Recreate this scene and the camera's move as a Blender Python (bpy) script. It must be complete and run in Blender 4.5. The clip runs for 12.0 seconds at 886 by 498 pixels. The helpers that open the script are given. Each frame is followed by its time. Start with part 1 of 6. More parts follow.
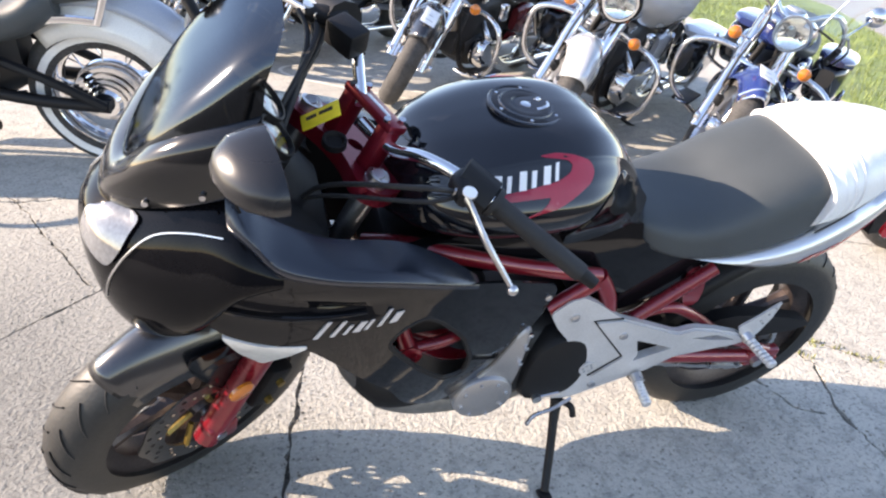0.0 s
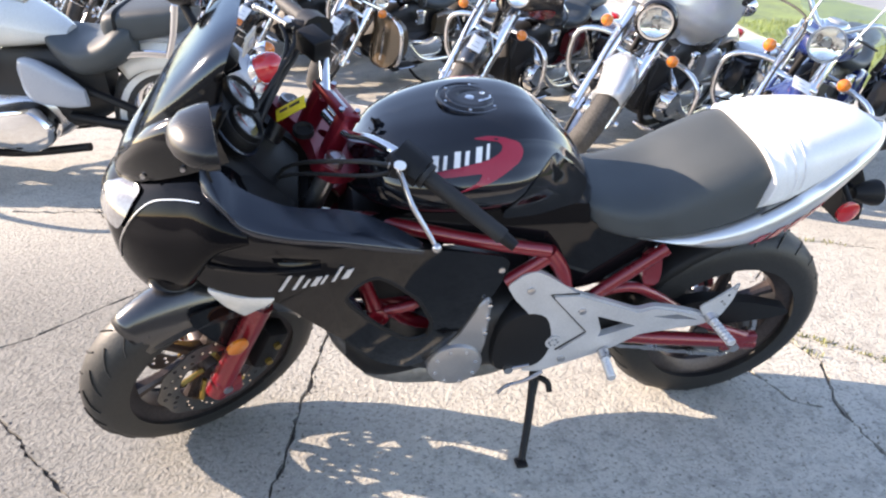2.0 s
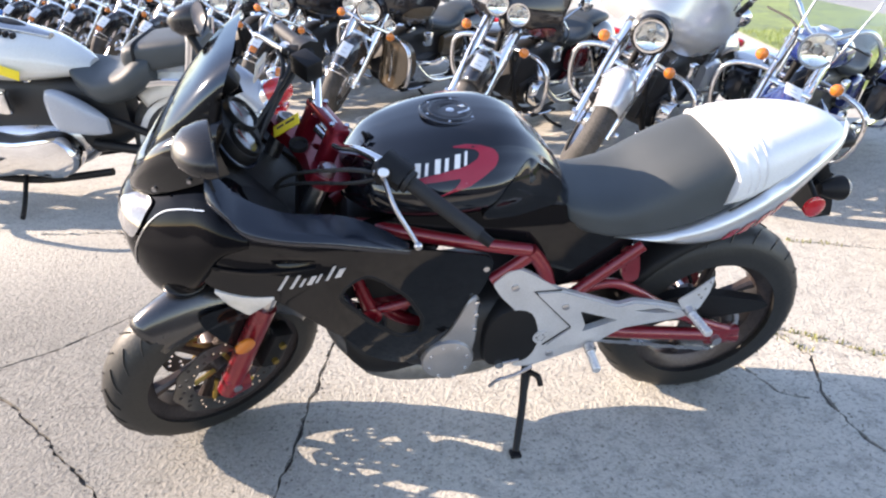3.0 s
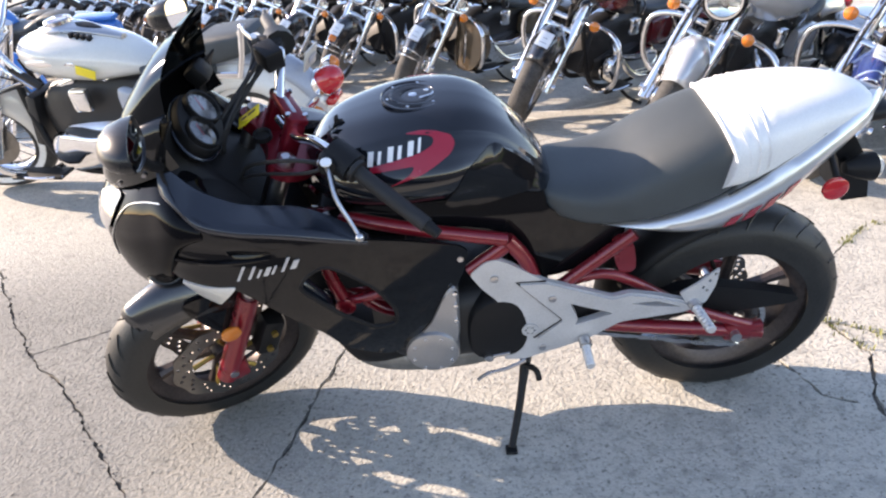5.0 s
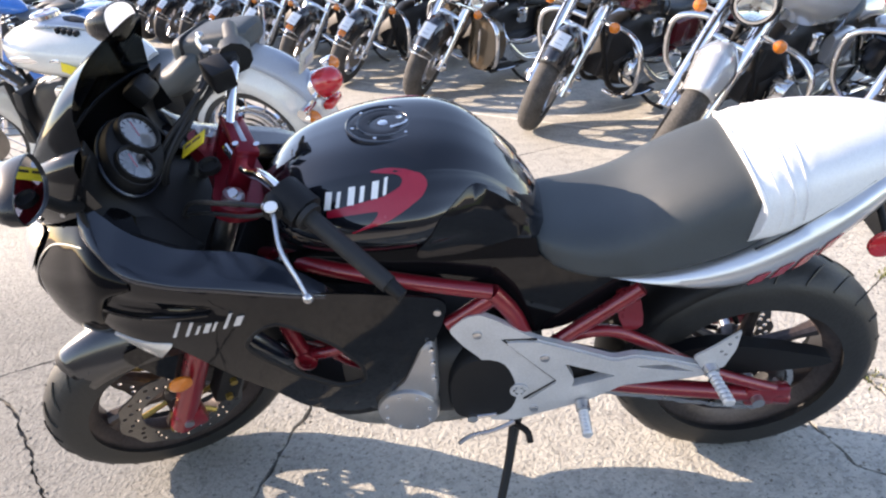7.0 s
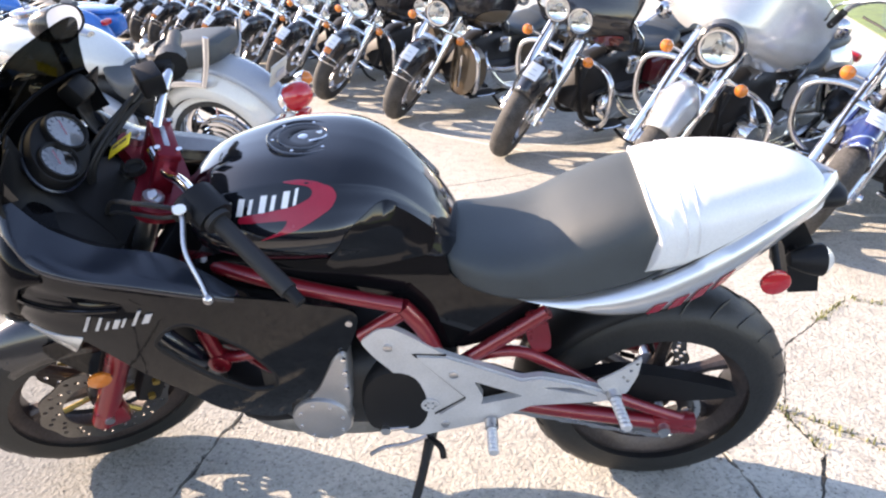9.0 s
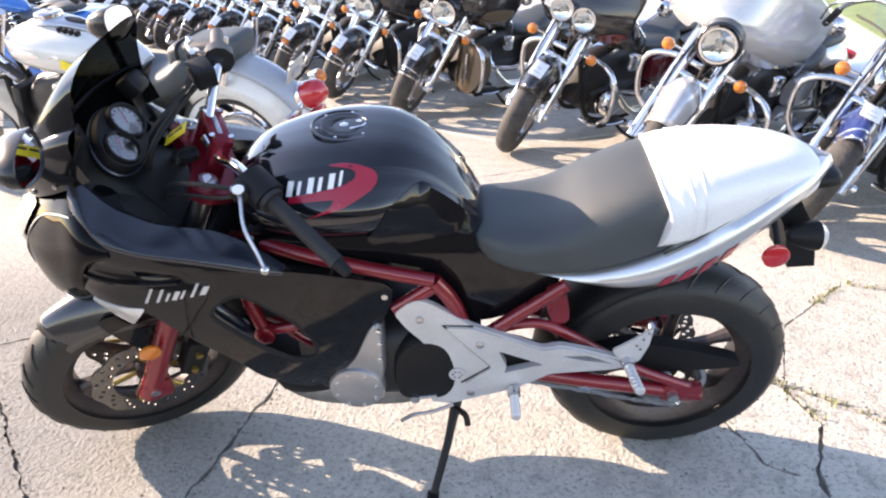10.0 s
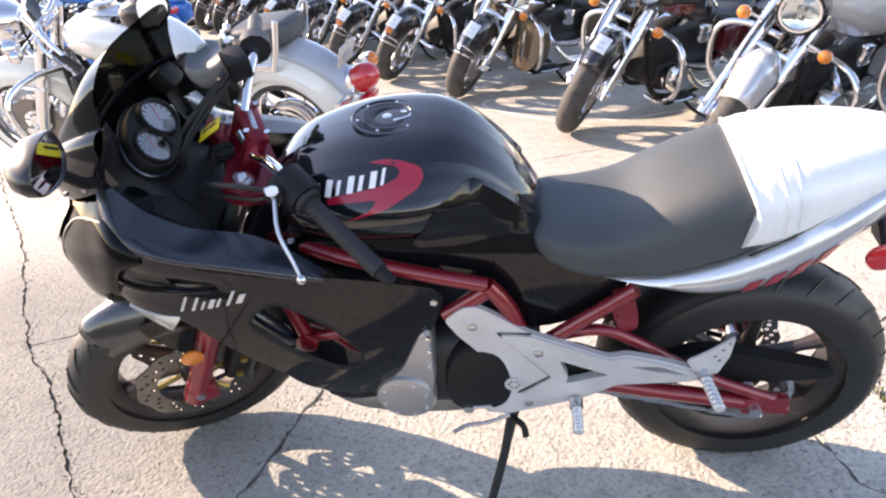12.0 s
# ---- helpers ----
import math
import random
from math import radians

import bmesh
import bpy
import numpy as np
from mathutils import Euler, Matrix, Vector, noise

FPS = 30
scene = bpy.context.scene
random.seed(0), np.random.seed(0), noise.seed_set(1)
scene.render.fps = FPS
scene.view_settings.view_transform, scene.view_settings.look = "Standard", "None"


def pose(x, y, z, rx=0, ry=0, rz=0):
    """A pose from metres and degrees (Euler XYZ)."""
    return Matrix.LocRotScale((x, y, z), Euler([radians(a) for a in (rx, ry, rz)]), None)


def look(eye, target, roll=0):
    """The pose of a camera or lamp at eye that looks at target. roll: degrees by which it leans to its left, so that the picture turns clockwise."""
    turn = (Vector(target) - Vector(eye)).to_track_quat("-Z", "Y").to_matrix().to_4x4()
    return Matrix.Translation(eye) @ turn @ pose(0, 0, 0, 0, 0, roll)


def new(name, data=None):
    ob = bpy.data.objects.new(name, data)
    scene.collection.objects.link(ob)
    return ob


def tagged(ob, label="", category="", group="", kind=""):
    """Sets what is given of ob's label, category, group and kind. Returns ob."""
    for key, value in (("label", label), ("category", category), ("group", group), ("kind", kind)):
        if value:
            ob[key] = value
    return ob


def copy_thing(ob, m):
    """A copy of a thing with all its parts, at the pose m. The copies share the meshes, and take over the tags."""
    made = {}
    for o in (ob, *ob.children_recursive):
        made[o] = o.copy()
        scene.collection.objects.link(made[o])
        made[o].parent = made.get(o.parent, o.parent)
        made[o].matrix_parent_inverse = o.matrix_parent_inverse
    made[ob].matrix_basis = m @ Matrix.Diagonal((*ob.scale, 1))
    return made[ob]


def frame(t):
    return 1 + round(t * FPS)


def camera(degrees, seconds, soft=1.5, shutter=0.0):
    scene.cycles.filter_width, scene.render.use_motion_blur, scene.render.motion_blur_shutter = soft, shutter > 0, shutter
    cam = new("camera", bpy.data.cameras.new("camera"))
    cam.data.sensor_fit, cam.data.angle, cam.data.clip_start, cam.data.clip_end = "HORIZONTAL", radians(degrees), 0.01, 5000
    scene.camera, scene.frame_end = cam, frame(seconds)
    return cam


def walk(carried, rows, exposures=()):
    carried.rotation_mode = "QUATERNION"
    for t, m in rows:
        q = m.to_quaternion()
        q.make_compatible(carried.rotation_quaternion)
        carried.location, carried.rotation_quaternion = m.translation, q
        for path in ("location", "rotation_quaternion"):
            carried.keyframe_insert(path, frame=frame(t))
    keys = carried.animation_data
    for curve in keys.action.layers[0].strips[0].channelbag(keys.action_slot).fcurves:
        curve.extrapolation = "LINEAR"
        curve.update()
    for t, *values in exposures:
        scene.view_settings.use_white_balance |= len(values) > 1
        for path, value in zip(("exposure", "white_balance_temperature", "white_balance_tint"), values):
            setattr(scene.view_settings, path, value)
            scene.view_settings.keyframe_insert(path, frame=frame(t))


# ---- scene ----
cam = camera(65.6, 12.0, soft=2.2)
METRES = 1.953
BASE = pose(-0.5512, -1.3051, 1.3139, -28.095, -4.948, -17.534)
ROWS = [
    (0.0, 0.0, 0.0, 0.0, 0.0, 0.0, -0.0),
    (0.5, 0.0053, -0.0585, -0.0312, -0.14, 0.38, 0.26),
    (1.0, 0.0258, -0.1072, -0.0502, 0.24, 1.15, -0.17),
    (1.5, 0.0809, -0.1017, -0.0546, 3.19, 2.04, 0.58),
    (2.0, 0.1447, -0.0901, -0.064, 7.52, 2.74, -0.42),
    (2.5, 0.1787, -0.1061, -0.0705, 9.3, 3.08, -0.26),
    (3.0, 0.1939, -0.1452, -0.0893, 9.42, 4.36, 0.93),
    (5.0, 0.3576, -0.0761, -0.0801, 19.17, 2.96, 0.51),
    (5.5, 0.3596, -0.0548, -0.0694, 19.59, 2.48, 0.16),
    (6.0, 0.328, -0.0175, -0.045, 19.26, 1.94, -0.78),
    (6.5, 0.3332, 0.0226, -0.0198, 19.46, 2.13, -0.42),
    (8.5, 0.4387, 0.0776, -0.0036, 25.47, 2.58, -4.87),
    (9.0, 0.4456, 0.0503, -0.0161, 19.67, 4.12, -4.36),
    (9.5, 0.4373, 0.0096, -0.035, 18.84, 4.07, -4.39),
    (10.0, 0.4363, -0.0197, -0.0478, 19.5, 4.18, -4.11),
    (10.5, 0.4325, -0.0414, -0.052, 19.82, 5.37, -4.52),
    (11.0, 0.4245, -0.0315, -0.051, 20.54, 5.39, -4.51),
    (11.5, 0.4135, 0.0047, -0.0367, 22.24, 3.6, -4.13),
    (12.0, 0.4176, 0.0443, -0.0187, 24.48, 2.05, -3.97),
]
EXPOSURES = [(0.0, 1.90, 7600.0, 18.5), (3.2, 1.88, 7600.0, 19.0), (5.0, 1.73, 7600.0, 19.5), (6.7, 1.73, 7600.0, 19.5), (8.5, 1.99, 7700.0, 20.0), (12.0, 2.0, 8050.0, 23.0)]
walk(cam, [(t, BASE @ pose(METRES * x, METRES * y, METRES * z, 90 + pitch, roll, yaw)) for t, x, y, z, yaw, pitch, roll in ROWS], EXPOSURES)

# ---- light ----
SUN_EL, SUN_AZ = 24.0, 159.0          # degrees; azimuth of the sun, counted from +x towards +y
world = bpy.data.worlds.new("sky")
world.use_nodes = True
scene.world = world
sky = world.node_tree.nodes.new("ShaderNodeTexSky")
sky.sky_type = "NISHITA"
sky.sun_disc = False
sky.air_density, sky.dust_density = 0.8, 0.2
sky.sun_elevation = radians(SUN_EL)
sky.sun_rotation = radians(90.0 - SUN_AZ)
bg = world.node_tree.nodes["Background"]
world.node_tree.links.new(sky.outputs[0], bg.inputs[0])
bg.inputs[1].default_value = 0.15
sun_data = bpy.data.lights.new("sun", "SUN")
sun_data.energy, sun_data.angle, sun_data.color = 3.6, radians(0.53), (1.0, 0.91, 0.80)
sun = new("sun", sun_data)
sun_way = Vector((math.cos(radians(SUN_AZ)) * math.cos(radians(SUN_EL)), math.sin(radians(SUN_AZ)) * math.cos(radians(SUN_EL)), math.sin(radians(SUN_EL))))
sun.matrix_world = look(sun_way * 40, (0, 0, 0))


# ---- materials ----
def material(name, color, rough=0.5, metal=0.0, coat=0.0, vary=0.12, scale=40.0, bump=0.0, big=3.0, bump_scale=None, spec=0.5, blotch=0.0):
    """A painted, plastic or metal surface: fine grain and larger patches in colour and gloss, with a fine relief."""
    m = bpy.data.materials.new(name)
    m.use_nodes = True
    nt = m.node_tree
    p = nt.nodes["Principled BSDF"]
    co = nt.nodes.new("ShaderNodeTexCoord")
    fine, wide = nt.nodes.new("ShaderNodeTexNoise"), nt.nodes.new("ShaderNodeTexNoise")
    for n, s in ((fine, scale), (wide, big)):
        n.inputs["Scale"].default_value = s
        n.inputs["Detail"].default_value = 4.0
        nt.links.new(co.outputs["Object"], n.inputs["Vector"])
    add = nt.nodes.new("ShaderNodeMath")
    add.operation = "ADD"
    nt.links.new(fine.outputs["Fac"], add.inputs[0])
    nt.links.new(wide.outputs["Fac"], add.inputs[1])
    ramp = nt.nodes.new("ShaderNodeMapRange")
    ramp.inputs["From Min"].default_value, ramp.inputs["From Max"].default_value = 0.65, 1.35
    nt.links.new(add.outputs[0], ramp.inputs["Value"])
    mix = nt.nodes.new("ShaderNodeMix")
    mix.data_type = "RGBA"
    mix.inputs["A"].default_value = (*[max(0.0, c * (1 - vary)) for c in color], 1)
    # the light patches are paler on grimy rubber and metal
    mix.inputs["B"].default_value = (*[min(1.0, c * (1 + vary) + blotch) for c in color], 1)
    nt.links.new(ramp.outputs["Result"], mix.inputs["Factor"])
    nt.links.new(mix.outputs["Result"], p.inputs["Base Color"])
    ro = nt.nodes.new("ShaderNodeMapRange")
    ro.inputs["To Min"].default_value, ro.inputs["To Max"].default_value = max(0.02, rough * 0.8), min(1.0, rough * 1.25)
    nt.links.new(wide.outputs["Fac"], ro.inputs["Value"])
    nt.links.new(ro.outputs["Result"], p.inputs["Roughness"])
    p.inputs["Metallic"].default_value = metal
    p.inputs["Coat Weight"].default_value = coat
    p.inputs["Coat Roughness"].default_value = 0.06
    p.inputs["Specular IOR Level"].default_value = spec
    if bump:
        b = nt.nodes.new("ShaderNodeBump")
        b.inputs["Strength"].default_value = 1.0
        b.inputs["Distance"].default_value = bump
        src = fine
        if bump_scale:
            src = nt.nodes.new("ShaderNodeTexNoise")
            src.inputs["Scale"].default_value = bump_scale
            nt.links.new(co.outputs["Object"], src.inputs["Vector"])
        nt.links.new(src.outputs["Fac"], b.inputs["Height"])
        nt.links.new(b.outputs["Normal"], p.inputs["Normal"])
    return m


def clear(name, color, rough=0.03, face=0.045, graze=0.9, sheen=(1, 1, 1)):
    """A clear or tinted pane: see-through with a glossy face."""
    m = bpy.data.materials.new(name)
    m.use_nodes = True
    nt = m.node_tree
    out = nt.nodes["Material Output"]
    tr, gl, mx, fr = (nt.nodes.new("ShaderNode" + k) for k in ("BsdfTransparent", "BsdfGlossy", "MixShader", "LayerWeight"))
    tr.inputs[0].default_value = (*color, 1)
    gl.inputs["Roughness"].default_value = rough
    gl.inputs["Color"].default_value = (*sheen, 1)
    fr.inputs["Blend"].default_value = 0.5
    pw, ml = nt.nodes.new("ShaderNodeMath"), nt.nodes.new("ShaderNodeMath")
    pw.operation, ml.operation = "POWER", "MULTIPLY_ADD"
    pw.inputs[1].default_value = 5.0
    ml.inputs[1].default_value, ml.inputs[2].default_value = graze, face
    nt.links.new(fr.outputs["Facing"], pw.inputs[0])
    nt.links.new(pw.outputs[0], ml.inputs[0])
    nt.links.new(ml.outputs[0], mx.inputs[0])
    nt.links.new(tr.outputs[0], mx.inputs[1])
    nt.links.new(gl.outputs[0], mx.inputs[2])
    nt.links.new(mx.outputs[0], out.inputs["Surface"])
    return m


BLACK = material("gloss_black_paint", (0.005, 0.005, 0.006), 0.06, coat=0.0, vary=0.3, scale=300, big=6, spec=0.34)
# same black as the fairing, reflections weakened so the upper cowl reads darker
BLACK_DIM = material("gloss_black_dimmed", (0.004, 0.004, 0.005), 0.05, coat=0.0, vary=0.3, scale=300, big=6, spec=0.12)
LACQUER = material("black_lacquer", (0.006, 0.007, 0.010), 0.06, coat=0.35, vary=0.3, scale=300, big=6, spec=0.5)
MATT = material("matt_black_plastic", (0.008, 0.008, 0.009), 0.5, vary=0.25, scale=400, bump=0.0004, big=9, spec=0.25)
# blue in the base colour stands in for sky reflected in the ledge
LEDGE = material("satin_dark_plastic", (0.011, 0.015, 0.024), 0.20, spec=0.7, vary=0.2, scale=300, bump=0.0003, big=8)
SEATM = material("black_vinyl", (0.050, 0.059, 0.064), 0.50, spec=0.40, vary=0.2, scale=700, bump=0.0006, big=7)
SILVER = material("silver_paint", (0.62, 0.64, 0.66), 0.3, metal=0.75, coat=0.5, vary=0.06, scale=500, big=7)
COVER = material("silver_vinyl", (0.74, 0.75, 0.76), 0.42, metal=0.1, vary=0.07, scale=250, bump=0.0004, big=12)
CAST = material("cast_grey_metal", (0.56, 0.56, 0.57), 0.42, metal=0.4, vary=0.12, scale=220, bump=0.0004, big=14)
REDF = material("red_frame_paint", (0.1968, 0.0082, 0.0164), 0.28, metal=0.2, coat=0.6, vary=0.18, scale=200, big=10)
REDA = material("red_anodised_metal", (0.1722, 0.0074, 0.0180), 0.3, metal=0.5, vary=0.15, scale=200, big=20)
CHROME = material("chrome", (0.78, 0.78, 0.79), 0.08, metal=1.0, vary=0.06, scale=90, big=9)
STEEL = material("brushed_steel", (0.55, 0.55, 0.56), 0.28, metal=1.0, vary=0.12, scale=150, big=12)
RUBBER = material("tyre_rubber", (0.013, 0.0128, 0.0122), 0.5, vary=0.3, scale=160, bump=0.0007, big=8, blotch=0.004)
GRIPM = material("soft_black_rubber", (0.010, 0.010, 0.011), 0.6, vary=0.25, scale=500, bump=0.0006, big=20)
RIMM = material("dark_bronze_rim", (0.06, 0.045, 0.042), 0.35, metal=0.55, vary=0.25, scale=120, big=9, blotch=0.02)
ENGINE = material("black_engine_paint", (0.012, 0.012, 0.013), 0.5, vary=0.3, scale=150, bump=0.0005, big=10)
ALLOY = material("case_alloy", (0.40, 0.40, 0.41), 0.42, metal=0.85, vary=0.08, scale=260, bump=0.0003, big=10)
MUFF = material("dull_muffler_metal", (0.24, 0.235, 0.225), 0.48, metal=0.7, vary=0.25, scale=60, bump=0.0005, big=9)
DUSTY = material("dusty_tyre_rubber", (0.030, 0.028, 0.026), 0.75, vary=0.55, scale=110, bump=0.002, big=14, bump_scale=70, blotch=0.03)
SHOULDER = material("dusty_gloss_black", (0.008, 0.008, 0.009), 0.11, vary=0.4, scale=200, big=8, spec=0.5)
DISC = material("worn_disc_steel", (0.22, 0.21, 0.20), 0.38, metal=1.0, vary=0.25, scale=300, big=20)
GOLD = material("gold_caliper", (0.30, 0.20, 0.05), 0.35, metal=0.7, vary=0.2, scale=150, big=20)
AMBER = material("amber_reflector", (0.62, 0.17, 0.015), 0.2, coat=0.8, vary=0.15, scale=300, big=20)
REDL = material("red_lens", (0.50, 0.012, 0.02), 0.15, coat=1.0, vary=0.12, scale=200, big=20)
LENS = material("clear_lens", (0.13, 0.135, 0.145), 0.14, metal=0.25, coat=1.0, vary=0.35, scale=120, big=25)
GUARD = material("dusty_black_guard", (0.014, 0.014, 0.016), 0.24, coat=0.6, vary=0.4, scale=90, big=8, spec=0.75)
INDIC = material("clear_indicator", (0.62, 0.62, 0.60), 0.22, coat=1.0, vary=0.12, scale=120, big=25)
WHITE = material("white_decal", (0.80, 0.80, 0.80), 0.4, vary=0.04, scale=200, big=20)
REDD = material("red_decal", (0.34, 0.010, 0.03), 0.25, coat=0.4, vary=0.08, scale=200, big=20)
SILD = material("silver_decal", (0.55, 0.55, 0.56), 0.35, metal=0.4, vary=0.06, scale=200, big=20)
MIRM = material("dark_silver_shell", (0.015, 0.015, 0.017), 0.26, metal=0.1, spec=0.5, coat=0.0, vary=0.1, scale=200, big=9)
YELLOW = material("yellow_tag_plastic", (0.80, 0.62, 0.03), 0.5, vary=0.08, scale=150, big=30)
PAPER = material("white_paper_tag", (0.78, 0.80, 0.82), 0.7, vary=0.05, scale=90, big=20)
PRINT = material("grey_print", (0.35, 0.36, 0.40), 0.7, vary=0.1, scale=90)
DIAL = material("pale_dial", (0.34, 0.36, 0.40), 0.4, vary=0.1, scale=150, big=30)
MIRROR = material("mirror_glass", (0.88, 0.89, 0.9), 0.02, metal=1.0, vary=0.01, scale=20)
SMOKE = clear("smoked_screen", (0.026, 0.026, 0.022), 0.09, 0.075, 0.42, (0.78, 0.88, 1.0))
TINT = clear("tinted_shield", (0.30, 0.30, 0.30), 0.06)
GLASS = clear("clear_pane", (0.93, 0.95, 0.95), 0.03)
GAUGEG = clear("gauge_glass", (0.85, 0.85, 0.85), 0.05, 0.12)


# ---- mesh helpers ----
def part(name, bm, mat, parent=None, label="", sharp=38, matrix=None, solid=0.0):
    """Links a bmesh as one mesh object, as a part of parent where one is given."""
    if matrix is not None:
        bmesh.ops.transform(bm, matrix=matrix, verts=bm.verts[:])
    bmesh.ops.recalc_face_normals(bm, faces=bm.faces[:])
    me = bpy.data.meshes.new(name)
    bm.to_mesh(me)
    bm.free()
    me.materials.append(mat)
    me.shade_smooth()
    me.set_sharp_from_angle(angle=radians(sharp))
    ob = new(name, me)
    if parent:
        ob.parent = parent
    if label:
        tagged(ob, label)
    if solid:
        s = ob.modifiers.new("thickness", "SOLIDIFY")
        s.thickness, s.offset = solid, 0
    return ob


def thing(name, label, category, m=None, group="", kind=""):
    ob = new(name)
    ob.empty_display_size = 0.1
    if m is not None:
        ob.matrix_world = m
    return tagged(ob, label, category, group, kind)


def loft(rings, caps=True, closed=True):
    bm = bmesh.new()
    vs = [[bm.verts.new(p) for p in r] for r in rings]
    for a, b in zip(vs, vs[1:]):
        n = len(a)
        for i in range(n if closed else n - 1):
            j = (i + 1) % n
            bm.faces.new((a[i], a[j], b[j], b[i]))
    if caps and closed:
        for r in (vs[0], vs[-1]):
            bm.faces.new(r)
    return bm


def keyed(keys, x):
    """Smooth values between rows of (x, a, b, ...)."""
    if x <= keys[0][0]:
        return list(keys[0][1:])
    for i in range(len(keys) - 1):
        if x <= keys[i + 1][0]:
            k0, k1, k2, k3 = (keys[min(max(j, 0), len(keys) - 1)] for j in (i - 1, i, i + 1, i + 2))
            h = k2[0] - k1[0]
            s = (x - k1[0]) / h
            res = []
            for c in range(1, len(k1)):
                m1 = (k2[c] - k0[c]) / (k2[0] - k0[0]) * h
                m2 = (k3[c] - k1[c]) / (k3[0] - k1[0]) * h
                res.append((2 * s**3 - 3 * s**2 + 1) * k1[c] + (s**3 - 2 * s**2 + s) * m1 + (3 * s**2 - 2 * s**3) * k2[c] + (s**3 - s**2) * m2)
            return res
    return list(keys[-1][1:])


def spow(v, e):
    return math.copysign(abs(v) ** e, v)


def ring(x, zc, hw, up, down, p=2.4, n=32, yc=0.0):
    """A rounded cross-section at x: half-width hw, up above and down below zc."""
    res = []
    for i in range(n):
        a = 2 * math.pi * i / n
        s, c = math.sin(a), math.cos(a)
        res.append(Vector((x, yc + hw * spow(c, 2 / p), zc + (up if s > 0 else down) * spow(s, 2 / p))))
    return res


def body(keys, n=24, p=2.4, m=32, caps=True, yc=0.0):
    """A body lofted along x, from rows of (x, zc, hw, up, down)."""
    x0, x1 = keys[0][0], keys[-1][0]
    xs = [x0 + (x1 - x0) * i / n for i in range(n + 1)]
    return loft([ring(x, *keyed(keys, x), p=p, n=m, yc=yc) for x in xs], caps)


def spline(pts, steps=6):
    pts = [Vector(p) for p in pts]
    if len(pts) < 3 or steps < 2:
        return pts
    res = []
    for i in range(len(pts) - 1):
        p0, p1, p2, p3 = (pts[min(max(j, 0), len(pts) - 1)] for j in (i - 1, i, i + 1, i + 2))
        for k in range(steps):
            s = k / steps
            res.append(0.5 * (2 * p1 + (p2 - p0) * s + (2 * p0 - 5 * p1 + 4 * p2 - p3) * s * s + (3 * p1 - p0 - 3 * p2 + p3) * s**3))
    return res + [pts[-1]]


def tube(pts, r, n=10, steps=6, r2=None, flat=1.0):
    """A round bar along a smooth line; r2: its radius at the end; flat: its second radius over the first."""
    pts = spline(pts, steps)
    rings, up = [], None
    for i, p in enumerate(pts):
        t = (pts[min(i + 1, len(pts) - 1)] - pts[max(i - 1, 0)]).normalized()
        if up is None:
            up = t.orthogonal().normalized() if abs(t.z) > 0.95 else (Vector((0, 0, 1)) - t * t.z).normalized()
        up = (up - t * up.dot(t)).normalized()
        side = t.cross(up)
        rr = r + ((r2 if r2 is not None else r) - r) * i / max(1, len(pts) - 1)
        rings.append([p + up * rr * math.cos(2 * math.pi * k / n) + side * rr * flat * math.sin(2 * math.pi * k / n) for k in range(n)])
    return loft(rings)


def lathe(profile, n=48, centre=(0, 0, 0), axis="Y", closed=True):
    """A body turned round an axis from rows of (radius, place on the axis)."""
    c = Vector(centre)
    bm = bmesh.new()
    rows = []
    for i in range(n):
        a = 2 * math.pi * i / n
        row = []
        for r, h in profile:
            v = {"Y": (r * math.cos(a), h, r * math.sin(a)), "X": (h, r * math.cos(a), r * math.sin(a)), "Z": (r * math.cos(a), r * math.sin(a), h)}[axis]
            row.append(bm.verts.new(c + Vector(v)))
        rows.append(row)
    m = len(profile)
    for i in range(n):
        a, b = rows[i], rows[(i + 1) % n]
        for k in range(m if closed else m - 1):
            bm.faces.new((a[k], a[(k + 1) % m], b[(k + 1) % m], b[k]))
    bmesh.ops.remove_doubles(bm, verts=bm.verts[:], dist=1e-6)
    return bm


def box(c, s, bevel=0.004, m=None):
    bm = bmesh.new()
    bmesh.ops.create_cube(bm, size=1)
    bmesh.ops.transform(bm, matrix=Matrix.Diagonal((*s, 1)), verts=bm.verts[:])
    if bevel:
        bmesh.ops.bevel(bm, geom=bm.edges[:], offset=min(bevel, min(s) * 0.45), segments=2, profile=0.5, affect="EDGES")
    bmesh.ops.transform(bm, matrix=Matrix.Translation(c) @ (m or Matrix()), verts=bm.verts[:])
    return bm


def inside(p, poly):
    res, j = False, len(poly) - 1
    for i in range(len(poly)):
        (xi, yi), (xj, yj) = poly[i], poly[j]
        if (yi > p[1]) != (yj > p[1]) and p[0] < (xj - xi) * (p[1] - yi) / (yj - yi) + xi:
            res = not res
        j = i
    return res


def round_loop(pts, steps=4):
    """A closed smooth outline through points."""
    n = len(pts)
    res = []
    for i in range(n):
        p0, p1, p2, p3 = (Vector(pts[(i + k) % n]) for k in (-1, 0, 1, 2))
        for k in range(steps):
            s = k / steps
            v = 0.5 * (2 * p1 + (p2 - p0) * s + (2 * p0 - 5 * p1 + 4 * p2 - p3) * s * s + (3 * p1 - p0 - 3 * p2 + p3) * s**3)
            res.append((v[0], v[1]))
    return res


from mathutils.geometry import delaunay_2d_cdt


